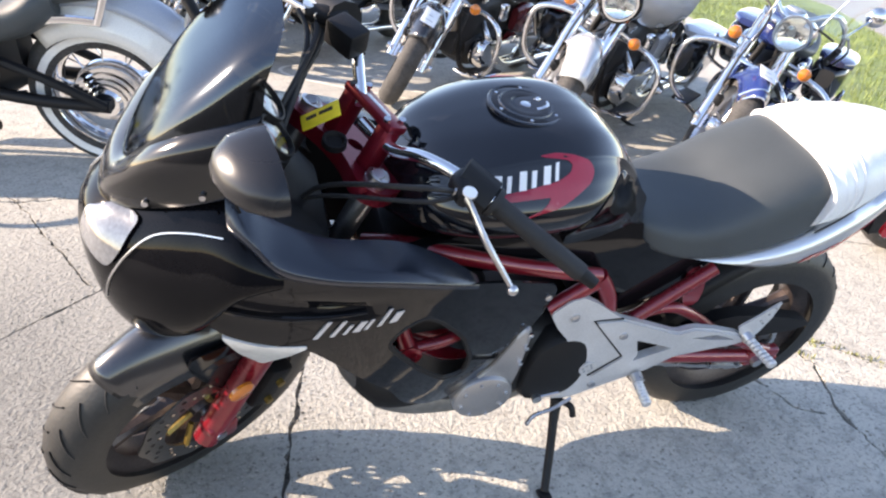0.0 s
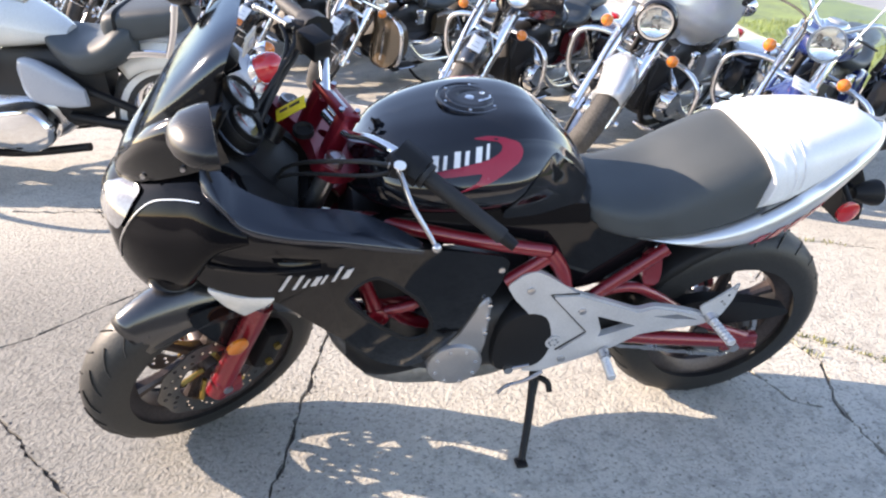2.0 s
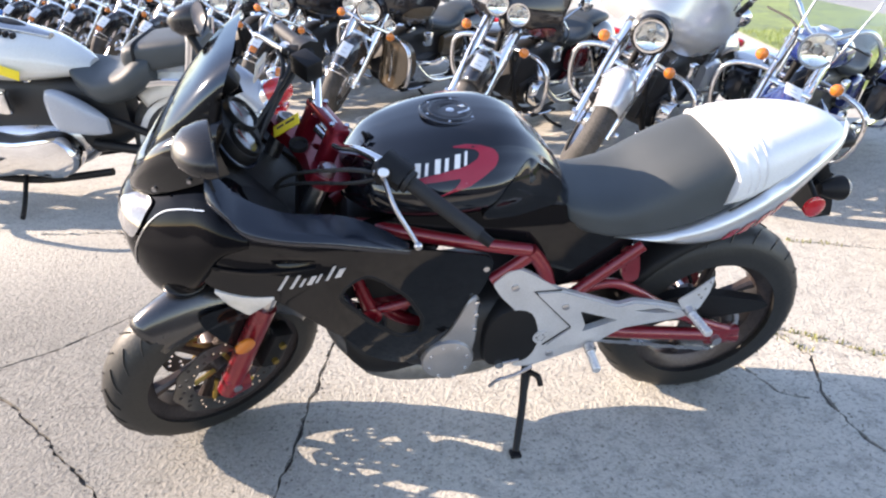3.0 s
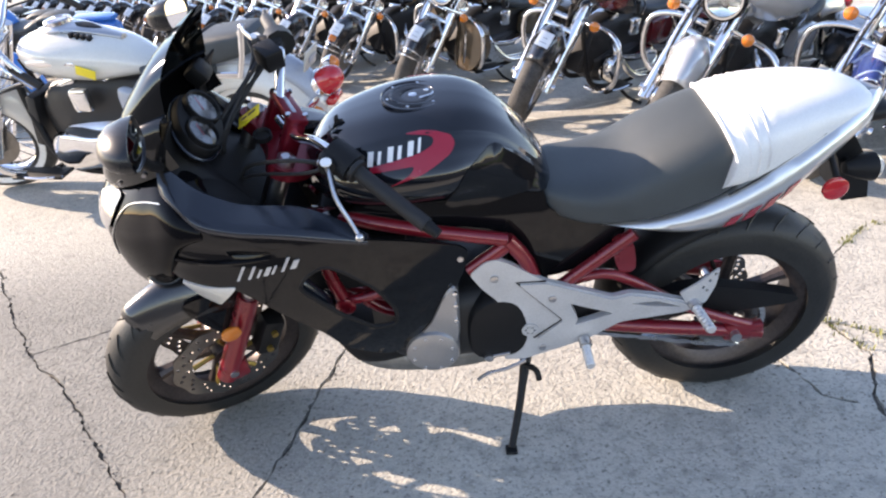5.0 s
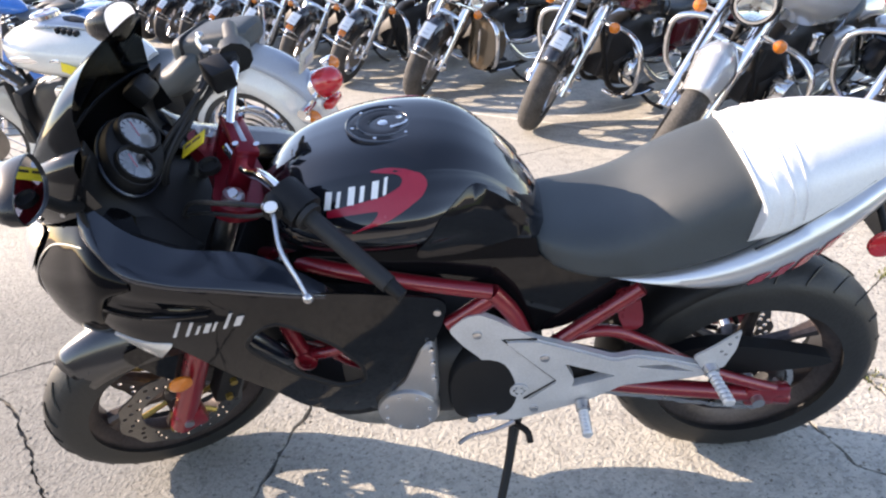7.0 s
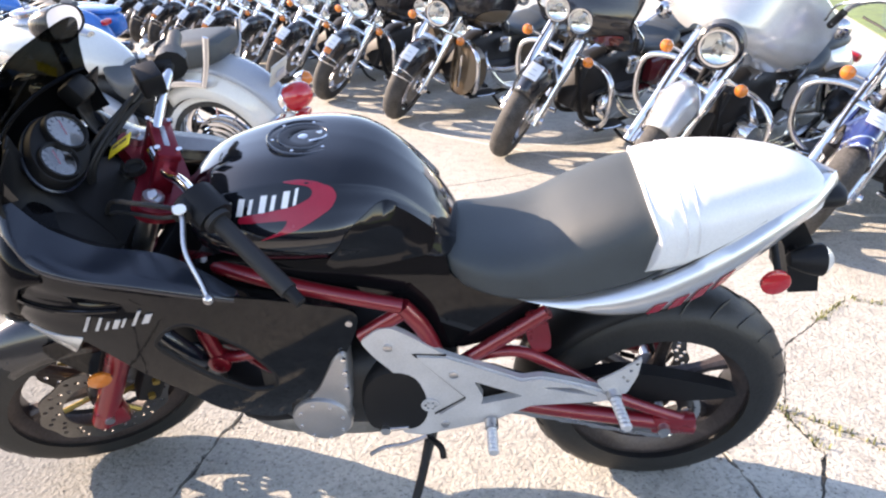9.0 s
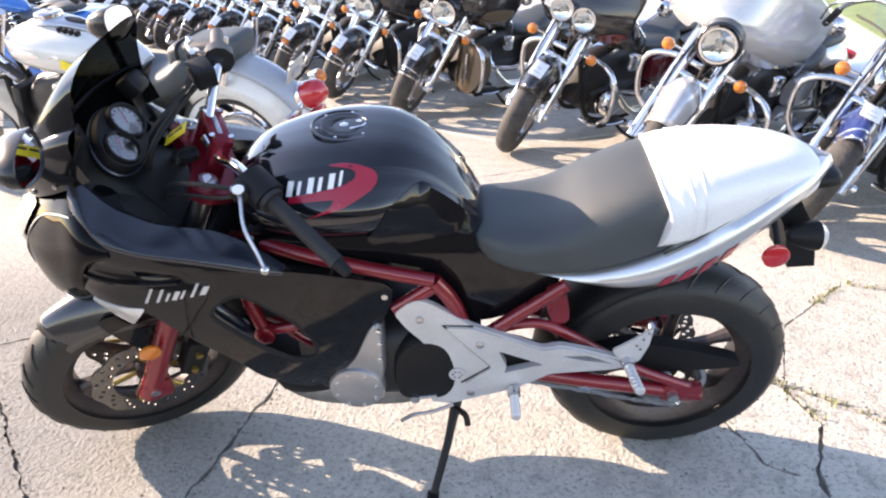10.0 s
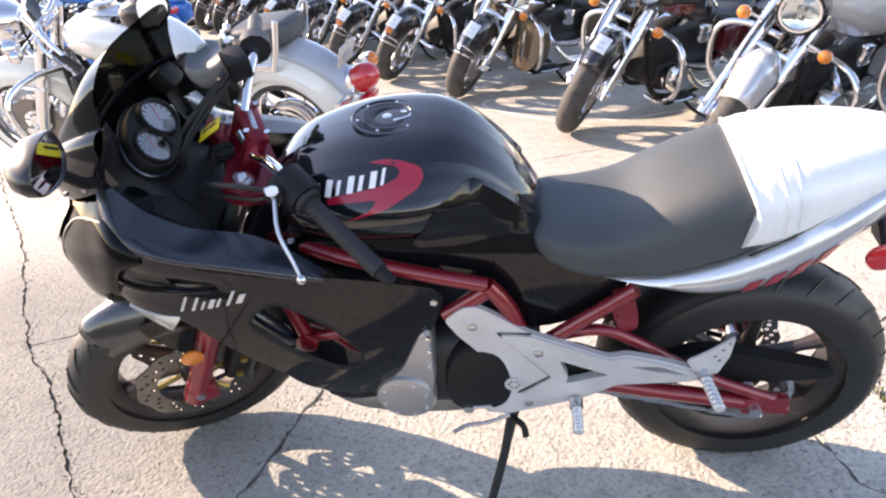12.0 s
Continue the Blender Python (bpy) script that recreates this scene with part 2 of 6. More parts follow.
def panel(outline, place, thick, holes=(), grid=0.03):
    """A sheet with an outline and holes, laid on a surface: place(u, v) gives the point; thick is the vector of its thickness."""
    vs = [Vector(p) for p in outline]
    edges = [(i, (i + 1) % len(outline)) for i in range(len(outline))]
    for h in holes:
        b = len(vs)
        vs += [Vector(p) for p in h]
        edges += [(b + i, b + (i + 1) % len(h)) for i in range(len(h))]
    if grid:
        us, ws = [p[0] for p in outline], [p[1] for p in outline]
        u = min(us) + grid / 2
        while u < max(us):
            w = min(ws) + grid / 2
            while w < max(ws):
                if inside((u, w), outline) and not any(inside((u, w), h) for h in holes) and min((q[0] - u) ** 2 + (q[1] - w) ** 2 for q in vs[:len(edges)]) > (grid * 0.45) ** 2:
                    vs.append(Vector((u, w)))
                w += grid
            u += grid
    co, ed, fa = delaunay_2d_cdt(vs, edges, [], 0, 1e-7)[:3]
    keep = []
    for f in fa:
        c = sum((co[i] for i in f), Vector((0, 0))) / len(f)
        if inside(c, outline) and not any(inside(c, h) for h in holes):
            keep.append(f)
    bm = bmesh.new()
    t = Vector(thick)
    a = [bm.verts.new(place(p[0], p[1])) for p in co]
    b = [bm.verts.new(v.co + t) for v in a]
    count = {}
    for f in keep:
        bm.faces.new([a[i] for i in f])
        bm.faces.new([b[i] for i in reversed(f)])
        for i in range(len(f)):
            k = (f[i], f[(i + 1) % len(f)])
            count[frozenset(k)] = None if frozenset(k) in count else k
    for k in count.values():
        if k:
            bm.faces.new((a[k[1]], a[k[0]], b[k[0]], b[k[1]]))
    bmesh.ops.delete(bm, geom=[v for v in bm.verts if not v.link_faces], context="VERTS")
    return bm


def crisp(pts, r=0.008, n=3):
    """A closed outline with small rounded corners."""
    res = []
    m = len(pts)
    for i in range(m):
        a, b, c = (Vector(pts[(i + k) % m]) for k in (-1, 0, 1))
        u, w = a - b, c - b
        d = min(r, u.length * 0.45, w.length * 0.45)
        p, q = b + u.normalized() * d, b + w.normalized() * d
        for k in range(n + 1):
            s = k / n
            v = p * (1 - s) ** 2 + b * 2 * s * (1 - s) + q * s * s
            res.append((v[0], v[1]))
    return res


def disc_outline(r, n=72, waves=0, depth=0.0):
    return [((r + depth * math.cos(waves * 2 * math.pi * i / n)) * math.cos(2 * math.pi * i / n), (r + depth * math.cos(waves * 2 * math.pi * i / n)) * math.sin(2 * math.pi * i / n)) for i in range(n)]


def hole(x, y, r, n=8):
    return [(x + r * math.cos(2 * math.pi * i / n), y + r * math.sin(2 * math.pi * i / n)) for i in range(n)]


def join(*bms):
    """Several bmeshes as one mesh, for one part of several solid pieces."""
    res = bmesh.new()
    for b in bms:
        me = bpy.data.meshes.new("tmp")
        b.to_mesh(me)
        b.free()
        res.from_mesh(me)
        bpy.data.meshes.remove(me)
    return res


def tyre_profile(R, half, depth):
    """Crown, shoulders and sidewalls of a tyre of outer radius R."""
    pts = []
    for i in range(13):
        a = math.pi * (i / 12 - 0.5) * 1.25
        pts.append((R - depth * 0.62 * (1 - math.cos(a)) - max(0, abs(a) - 1.2) * depth * 0.3, half * math.sin(max(-1.57, min(1.57, a))) * (1 if abs(a) < 1.57 else 0.97)))
    return [(R - depth, -half * 0.72)] + pts + [(R - depth, half * 0.72)]


# ---- ground ----
def concrete(name, base, dark, speck, blotch=None):
    m = bpy.data.materials.new(name)
    m.use_nodes = True
    nt = m.node_tree
    p = nt.nodes["Principled BSDF"]
    co = nt.nodes.new("ShaderNodeTexCoord")

    def tex(kind, scale, detail=5.0):
        n = nt.nodes.new(kind)
        n.inputs["Scale"].default_value = scale
        if kind == "ShaderNodeTexNoise":
            n.inputs["Detail"].default_value = detail
            n.inputs["Roughness"].default_value = 0.6
        nt.links.new(co.outputs["Object"], n.inputs["Vector"])
        return n

    def blend(fac, a, b, lo, hi):
        r = nt.nodes.new("ShaderNodeMapRange")
        r.inputs["From Min"].default_value, r.inputs["From Max"].default_value = lo, hi
        nt.links.new(fac, r.inputs["Value"])
        x = nt.nodes.new("ShaderNodeMix")
        x.data_type = "RGBA"
        nt.links.new(r.outputs["Result"], x.inputs["Factor"])
        for k, v in (("A", a), ("B", b)):
            if isinstance(v, tuple):
                x.inputs[k].default_value = (*v, 1)
            else:
                nt.links.new(v, x.inputs[k])
        return x.outputs["Result"]

    stains, grit, stones = tex("ShaderNodeTexNoise", 1.3), tex("ShaderNodeTexNoise", 60), tex("ShaderNodeTexVoronoi", 75)
    patches = tex("ShaderNodeTexNoise", 14, 8.0)
    pits = tex("ShaderNodeTexNoise", 85, 4.0)
    c = blend(stains.outputs["Fac"], dark, base, 0.3, 0.62)
    c = blend(patches.outputs["Fac"], tuple(v * 0.80 for v in dark), c, 0.30, 0.52)
    c = blend(grit.outputs["Fac"], tuple(v * 0.62 for v in dark), c, 0.28, 0.5)
    c = blend(stones.outputs["Distance"], speck, c, 0.10, 0.22)
    chips = tex("ShaderNodeTexNoise", 30, 2.0)
    c = blend(pits.outputs["Fac"], tuple(v * 0.42 for v in dark), c, 0.33, 0.42)
    c = blend(chips.outputs["Fac"], tuple(v * 0.50 for v in dark), c, 0.26, 0.31)
    if blotch:
        # a broad darker patch with a ragged edge: x, y, reach
        mp = nt.nodes.new("ShaderNodeMapping")
        mp.inputs["Location"].default_value = (-blotch[0] / blotch[2], -blotch[1] / blotch[2], 0)
        mp.inputs["Scale"].default_value = (1 / blotch[2], 1 / blotch[2], 1)
        gd = nt.nodes.new("ShaderNodeTexGradient")
        gd.gradient_type = "SPHERICAL"
        nt.links.new(co.outputs["Object"], mp.inputs["Vector"])
        nt.links.new(mp.outputs["Vector"], gd.inputs["Vector"])
        ad = nt.nodes.new("ShaderNodeMath")
        ad.operation = "MULTIPLY_ADD"
        ad.inputs[1].default_value = 0.5
        nt.links.new(patches.outputs["Fac"], ad.inputs[0])
        nt.links.new(gd.outputs["Fac"], ad.inputs[2])
        wash = nt.nodes.new("ShaderNodeMix")
        wash.data_type, wash.blend_type = "RGBA", "MULTIPLY"
        wash.inputs["Factor"].default_value = 1.0
        nt.links.new(c, wash.inputs["A"])
        nt.links.new(blend(ad.outputs[0], (1.0, 1.0, 1.0), (0.46, 0.47, 0.48), 0.38, 0.88), wash.inputs["B"])
        c = wash.outputs["Result"]
    nt.links.new(c, p.inputs["Base Color"])
    p.inputs["Roughness"].default_value = 0.82
    b = nt.nodes.new("ShaderNodeBump")
    b.inputs["Distance"].default_value = 0.005
    b.inputs["Strength"].default_value = 1.0
    mx = nt.nodes.new("ShaderNodeMath")
    mx.operation = "ADD"
    nt.links.new(grit.outputs["Fac"], mx.inputs[0])
    nt.links.new(pits.outputs["Fac"], mx.inputs[1])
    lumps = tex("ShaderNodeTexNoise", 34, 3.0)
    up = nt.nodes.new("ShaderNodeMath")
    up.operation = "MULTIPLY_ADD"
    up.inputs[1].default_value = 0.7
    nt.links.new(lumps.outputs["Fac"], up.inputs[0])
    nt.links.new(mx.outputs[0], up.inputs[2])
    nt.links.new(up.outputs[0], b.inputs["Height"])
    nt.links.new(b.outputs["Normal"], p.inputs["Normal"])
    return m


CONCRETE = concrete("worn_concrete", (0.50, 0.485, 0.432), (0.40, 0.388, 0.350), (0.57, 0.552, 0.50), (-1.6, 0.1, 1.8))
SOIL = concrete("dark_soil", (0.19, 0.175, 0.15), (0.11, 0.10, 0.09), (0.26, 0.24, 0.21))
FARLOT = concrete("pale_asphalt", (0.36, 0.35, 0.34), (0.28, 0.275, 0.27), (0.42, 0.41, 0.4))
# material of the unseen ground added for darker reflections
DARKGROUND = concrete("dark_unseen_ground", (0.075, 0.073, 0.07), (0.05, 0.05, 0.05), (0.10, 0.10, 0.095))
CHROMELIGHT = material("chrome_light_on_ground", (0.68, 0.66, 0.60), 0.8, vary=0.25, scale=60, big=8)
GRASSM = material("grass_green", (0.17, 0.22, 0.06), 0.6, vary=0.5, scale=9, big=1.5)

rnd = random.Random(7)


def ribbon(pts, w, jag):
    """A thin jagged crack outline along a line of points."""
    line = []
    for a, b in zip(pts, pts[1:]):
        a, b = Vector(a), Vector(b)
        n = max(2, int((b - a).length / 0.02))
        line += [a + (b - a) * i / n for i in range(n)]
    line.append(Vector(pts[-1]))
    left, right, drift = [], [], 0.0
    for i, p in enumerate(line):
        t = (line[min(i + 1, len(line) - 1)] - line[max(i - 1, 0)]).normalized()
        s = Vector((-t.y, t.x))
        drift = 0.75 * drift + 0.45 * rnd.uniform(-jag, jag)
        off = drift + 0.15 * rnd.uniform(-jag, jag)
        half = w * 0.95 * rnd.uniform(0.15, 1.25) * (0.15 if i in (0, len(line) - 1) else 1.0)
        left.append(tuple(p + s * (off + half)))
        right.append(tuple(p + s * (off - half)))
    return left + right[::-1]


cracks = [
    ribbon([(-3.3, 2.62), (-2.81, 2.04), (-2.1, 1.2), (-1.57, 0.47), (-1.25, 0.14), (-0.93, -0.26), (-0.4, -0.95)], 0.0065, 0.012),
    ribbon([(-1.56, 0.42), (-1.31, 0.56), (-0.83, 1.02), (-0.42, 1.50)], 0.006, 0.005),
    ribbon([(-0.22, 0.75), (-0.35, 0.34), (-0.43, 0.01), (-0.45, -0.09), (-0.50, -0.29), (-0.66, -0.9)], 0.007, 0.013),
    ribbon([(0.98, 0.20), (1.02, 0.09), (1.07, -0.115), (1.15, -0.17)], 0.007, 0.008),
    ribbon([(1.90, 1.02), (1.80, 0.96), (1.44, 0.63), (1.29, 0.28)], 0.004, 0.006),
    ribbon([(1.27, 0.26), (1.31, 0.07), (1.21, -0.16), (1.17, -0.37), (1.30, -0.8)], 0.009, 0.016),
    ribbon([(1.24, 0.29), (1.45, 0.12), (1.60, -0.06), (2.1, -0.5)], 0.007, 0.010),
    ribbon([(-0.1, 2.18), (0.12, 2.33), (0.85, 2.69), (1.5, 3.0)], 0.006, 0.004),
    ribbon([(-1.40, 1.75), (-1.26, 1.5), (-1.08, 1.12), (-0.98, 0.92)], 0.005, 0.012),
    ribbon([(-1.75, 1.72), (-1.35, 1.66), (-0.9, 1.72)], 0.009, 0.02),
    ribbon([(1.95, 0.95), (2.6, 0.62), (3.4, 0.2)], 0.006, 0.01),
]
plate = [(-30.0, -1.15), (4.3, -1.15), (4.3, 2.55), (6.2, 8.6), (12.0, 26.0), (12.0, 40.0), (-30.0, 40.0)]
pavement = part("pavement", panel(plate, lambda u, v: Vector((u, v, 0)), (0, 0, -0.03), cracks, 0), CONCRETE)
tagged(pavement, "worn pale concrete pavement slabs with jagged cracks", "pavement", kind="structure")
# unseen dark ground, added so the black fairing reflects less bright concrete
unseen_ground = part("driveway", panel([(-30.0, -1.18), (4.3, -1.18), (4.3, -60.0), (-30.0, -60.0)], lambda u, v: Vector((u, v, -0.006)), (0, 0, -0.02), (), 0), DARKGROUND)
tagged(unseen_ground, "unseen dark ground added beside the pavement to darken reflections", "driveway", kind="structure")
soil = part("ground", box((0, 0, -0.052), (600, 600, 0.08), 0), SOIL)
tagged(soil, "dark soil under and around the cracked concrete slabs", "ground", kind="structure")
verge_edge = [(4.32, -30.0), (7.6, -30.0), (7.6, 5.2), (9.8, 8.6), (15.0, 26.0), (12.02, 26.0), (6.22, 8.6), (4.32, 2.55)]
verge = part("grass_verge", panel(verge_edge, lambda u, v: Vector((u, v, 0.0)), (0, 0, -0.024), (), 0), GRASSM)
tagged(verge, "sunlit green lawn strip behind the parked motorcycles", "grass", kind="structure")
far_edge = [(7.62, -120.0), (220.0, -120.0), (220.0, 220.0), (-30.0, 220.0), (-30.0, 40.02), (12.0, 40.02), (12.02, 26.02), (15.0, 26.02), (9.82, 8.6), (7.62, 5.2)]
far_lot = part("road", panel(far_edge, lambda u, v: Vector((u, v, 0.0)), (0, 0, -0.024), (), 0), FARLOT)
tagged(far_lot, "pale sunlit asphalt beyond the lawn strip", "road", kind="structure")


def blades(name, spots, label, height, mat):
    """Blades of grass at the given spots, in one mesh."""
    vs, fs = [], []
    for x, y in spots:
        a, h, w = rnd.uniform(0, 6.28), height * rnd.uniform(0.5, 1.3), rnd.uniform(0.0018, 0.004)
        dx, dy = math.cos(a), math.sin(a)
        bend = rnd.uniform(0.2, 0.8) * h
        b = len(vs)
        vs += [(x - dy * w, y + dx * w, -0.01), (x + dy * w, y - dx * w, -0.01), (x + dx * bend * 0.35 + dy * w * 0.7, y + dy * bend * 0.35 - dx * w * 0.7, h * 0.6), (x + dx * bend * 0.35 - dy * w * 0.7, y + dy * bend * 0.35 + dx * w * 0.7, h * 0.6), (x + dx * bend, y + dy * bend, h)]
        fs += [(b, b + 1, b + 2, b + 3), (b + 3, b + 2, b + 4)]
    me = bpy.data.meshes.new(name)
    me.from_pydata(vs, [], fs)
    me.materials.append(mat)
    return tagged(new(name, me), label, "grass", kind="stuff")


spots = []
while len(spots) < 14000:
    x, y = rnd.uniform(4.3, 8.8), rnd.uniform(0.5, 8.6)
    if inside((x, y), verge_edge):
        spots.append((x, y))
blades("lawn_grass", spots, "short green grass blades of the lawn strip", 0.06, GRASSM)
weed_spots = []
for (ax, ay), (bx, by), k in (((1.80, 0.96), (1.62, 0.80), 60), ((1.24, 0.29), (1.42, 0.14), 70), ((1.27, 0.24), (1.31, 0.07), 30), ((1.45, 0.12), (1.62, -0.08), 50), ((1.84, 0.98), (2.05, 0.9), 50)):
    for _ in range(k):
        s = rnd.random()
        weed_spots.append((ax + (bx - ax) * s + rnd.gauss(0, 0.012), ay + (by - ay) * s + rnd.gauss(0, 0.012)))
WEEDM = material("dry_weed_green", (0.16, 0.17, 0.06), 0.7, vary=0.5, scale=60, big=9)
blades("weeds", weed_spots, "dry weeds growing in the pavement cracks", 0.016, WEEDM)


def pebbles(name, spots, label, mat):
    """Loose small stones and crumbs at the given spots, in one mesh."""
    vs, fs = [], []
    for x, y, r in spots:
        b = len(vs)
        a = rnd.uniform(0, 6.28)
        for k in range(5):
            q = r * rnd.uniform(0.7, 1.2)
            vs.append((x + q * math.cos(a + k * 1.2566), y + q * math.sin(a + k * 1.2566), 0.0004 + 0.25 * r))
        vs += [(x, y, r * rnd.uniform(0.6, 0.95)), (x, y, -0.002)]
        for k in range(5):
            fs += [(b + k, b + (k + 1) % 5, b + 5), (b + (k + 1) % 5, b + k, b + 6)]
    me = bpy.data.meshes.new(name)
    me.from_pydata(vs, [], fs)
    me.materials.append(mat)
    return tagged(new(name, me), label, "gravel", kind="stuff")


crumbs = []
for line in cracks:
    n = len(line) // 2
    for k in range(0, n):
        if abs(line[k][0]) < 2.4 and abs(line[k][1]) < 2.4:
            for _ in range(2 if rnd.random() < 0.6 else 0):
                crumbs.append((line[k][0] + rnd.gauss(0, 0.016), line[k][1] + rnd.gauss(0, 0.016), rnd.uniform(0.0015, 0.0048)))
for _ in range(420):
    crumbs.append((rnd.uniform(-2.2, 2.0), rnd.uniform(-0.6, 2.2), rnd.uniform(0.0015, 0.0045)))
pebbles("gravel", crumbs, "loose grey crumbs and pebbles on the cracked concrete", SOIL)


def stroke(pts, w):
    """A pale line on the ground, for light thrown off chrome."""
    bm = bmesh.new()
    line = spline([(*p, 0.0025) for p in pts], 6)
    rows = []
    for i, p in enumerate(line):
        t = (line[min(i + 1, len(line) - 1)] - line[max(i - 1, 0)]).normalized()
        s = Vector((-t.y, t.x, 0)) * w * rnd.uniform(0.7, 1.1)
        rows.append((bm.verts.new(p + s), bm.verts.new(p - s)))
    for a, b in zip(rows, rows[1:]):
        bm.faces.new((a[0], a[1], b[1], b[0]))
    return bm


# pale loops drawn on the ground in place of sunlight reflected off chrome
marks = thing("chrome_light_loops", "pale loops laid on the concrete as light reflected off chrome", "marking", kind="structure")
for pts in ([(0.93, 2.96), (0.45, 3.30), (0.05, 3.62), (-0.06, 3.86), (0.10, 3.98), (0.45, 3.75), (0.75, 3.55)],
            [(0.15, 3.72), (0.55, 3.42), (0.9, 3.25)], [(-0.9, 4.95), (-0.55, 4.62), (-0.15, 4.42), (0.2, 4.2)], [(-0.7, 5.25), (-0.3, 4.95), (0.05, 4.75)],
            [(1.05, 3.05), (1.35, 3.1), (1.7, 3.3)], [(1.0, 3.3), (1.3, 3.45), (1.6, 3.55)], [(2.1, 2.0), (2.4, 1.9), (2.8, 2.0)], [(-1.7, 5.9), (-1.3, 5.6), (-0.95, 5.5)], [(2.0, 2.5), (2.3, 2.6)]):
    part("light_line", stroke(pts, 0.016), CHROMELIGHT, marks)


# ---- sport motorcycle ----
# local axes: -x ahead, -y its left side, z up; it leans on its side stand
sport = thing("sport_motorcycle", "black sport motorcycle with red frame leaning on side stand", "motorcycle", pose(0.065, 0.042, 0.002, 13.5, 0, -0.5))

HEAD_AXIS = Vector((math.sin(radians(25)), 0, math.cos(radians(25))))
HEAD_FOOT = Vector((-0.811, 0, 0))
STEER = 30.0
TURN = Matrix.Translation(HEAD_FOOT) @ Matrix.Rotation(radians(STEER), 4, HEAD_AXIS) @ Matrix.Translation(-HEAD_FOOT)
BACK = TURN.inverted()


def along(s, y=0.0, ahead=0.0):
    """A point of the steering assembly, s metres up the head axis, y to its right, ahead in front of the axis."""
    return HEAD_FOOT + HEAD_AXIS * s + Vector((-math.cos(radians(25)) * ahead, y, math.sin(radians(25)) * ahead))


def wheel(centre, R, half, depth, spokes, name, owner, m=None, rim_r=0.222, rim_half=0.055, disc_sides=(), disc_r=0.15, phase=0.0):
    """A cast wheel with its tyre and brake discs."""
    c = Vector(centre)
    w = part(name, lathe([(rim_r, -rim_half), (rim_r + 0.006, -rim_half), (rim_r - 0.006, -rim_half * 0.75), (rim_r - 0.022, -rim_half * 0.5), (rim_r - 0.026, 0), (rim_r - 0.022, rim_half * 0.5), (rim_r - 0.006, rim_half * 0.75), (rim_r + 0.006, rim_half), (rim_r, rim_half), (rim_r - 0.010, rim_half * 0.94), (rim_r - 0.036, rim_half * 0.55), (rim_r - 0.041, 0), (rim_r - 0.036, -rim_half * 0.55), (rim_r - 0.010, -rim_half * 0.94)], 64, c), RIMM, owner, "dark bronze cast wheel rim", matrix=m)
    prof = tyre_profile(R, half, depth)
    part("tyre", lathe(prof, 96, c), RUBBER, w, "black grooved rubber tyre", matrix=m)
    # tread grooves
    gr = []
    n = 26
    for i in range(n):
        a = 2 * math.pi * i / n
        for sgn in (-1, 1):
            pts = []
            for k in range(5):
                s = k / 4
                y = sgn * half * (0.16 + 0.70 * s)
                fall = depth * 0.62 * (1 - math.cos(math.asin(min(0.99, abs(y) / half))))
                r = R - fall + 0.0012
                aa = a + sgn * 0.06 + s * 0.17
                pts.append(c + Vector((r * math.cos(aa), y, r * math.sin(aa))))
            gr.append(tube(pts, 0.0026, 4, 1, flat=0.7))
    part("tread_groove", join(*gr), ENGINE, w, "dark tread grooves", matrix=m)
    part("hub", lathe([(0.012, -0.062), (0.034, -0.062), (0.040, -0.045), (0.040, 0.045), (0.034, 0.062), (0.012, 0.062)], 24, c), RIMM, w, matrix=m)
    for i in range(spokes):
        a = 2 * math.pi * (i + phase) / spokes
        d, t = Vector((math.cos(a), 0, math.sin(a))), Vector((-math.sin(a), 0, math.cos(a)))
        rings = []
        for s, ww, hh in ((0.03, 0.026, 0.026), (0.08, 0.014, 0.017), (0.14, 0.012, 0.014), (rim_r - 0.03, 0.018, 0.020)):
            q = c + d * s
            rings.append([q + t * ww * x + Vector((0, hh * y, 0)) for x, y in ((-1, -0.5), (-0.5, -1), (0.5, -1), (1, -0.5), (1, 0.5), (0.5, 1), (-0.5, 1), (-1, 0.5))])
        part("spoke", loft(rings), RIMM, w, matrix=m)
    for sgn in disc_sides:
        holes = [disc_outline(disc_r * 0.66, 40)]
        for k in range(45):
            a = 2 * math.pi * k / 45
            rr = disc_r * (0.74 + 0.085 * (k % 3))
            holes.append(hole(rr * math.cos(a), rr * math.sin(a), 0.0058))
        y0 = sgn * 0.072
        d = part("brake_disc", panel(disc_outline(disc_r, 80, 10, 0.004), lambda u, v, y0=y0: c + Vector((u, y0, v)), (0, 0.005, 0), holes, 0), DISC, w, "petal-edged perforated steel brake disc", matrix=m)
        for a in [2 * math.pi * k / 5 for k in range(5)]:
            part("disc_arm", tube([c + Vector((0.04 * math.cos(a), y0 * 0.8, 0.04 * math.sin(a))), c + Vector((disc_r * 0.64 * math.cos(a + 0.35), y0, disc_r * 0.68 * math.sin(a + 0.35)))], 0.007, 6, 1), GOLD if disc_r > 0.12 else MATT, w, matrix=m)
    return w


wheel((0.705, 0, 0.312), 0.312, 0.080, 0.090, 6, "rear_wheel", sport, disc_sides=(1,), disc_r=0.11, phase=0.4)
wheel((-0.705, 0, 0.300), 0.300, 0.062, 0.080, 6, "front_wheel", sport, TURN, rim_half=0.046, disc_sides=(-1, 1), disc_r=0.15, phase=0.15)

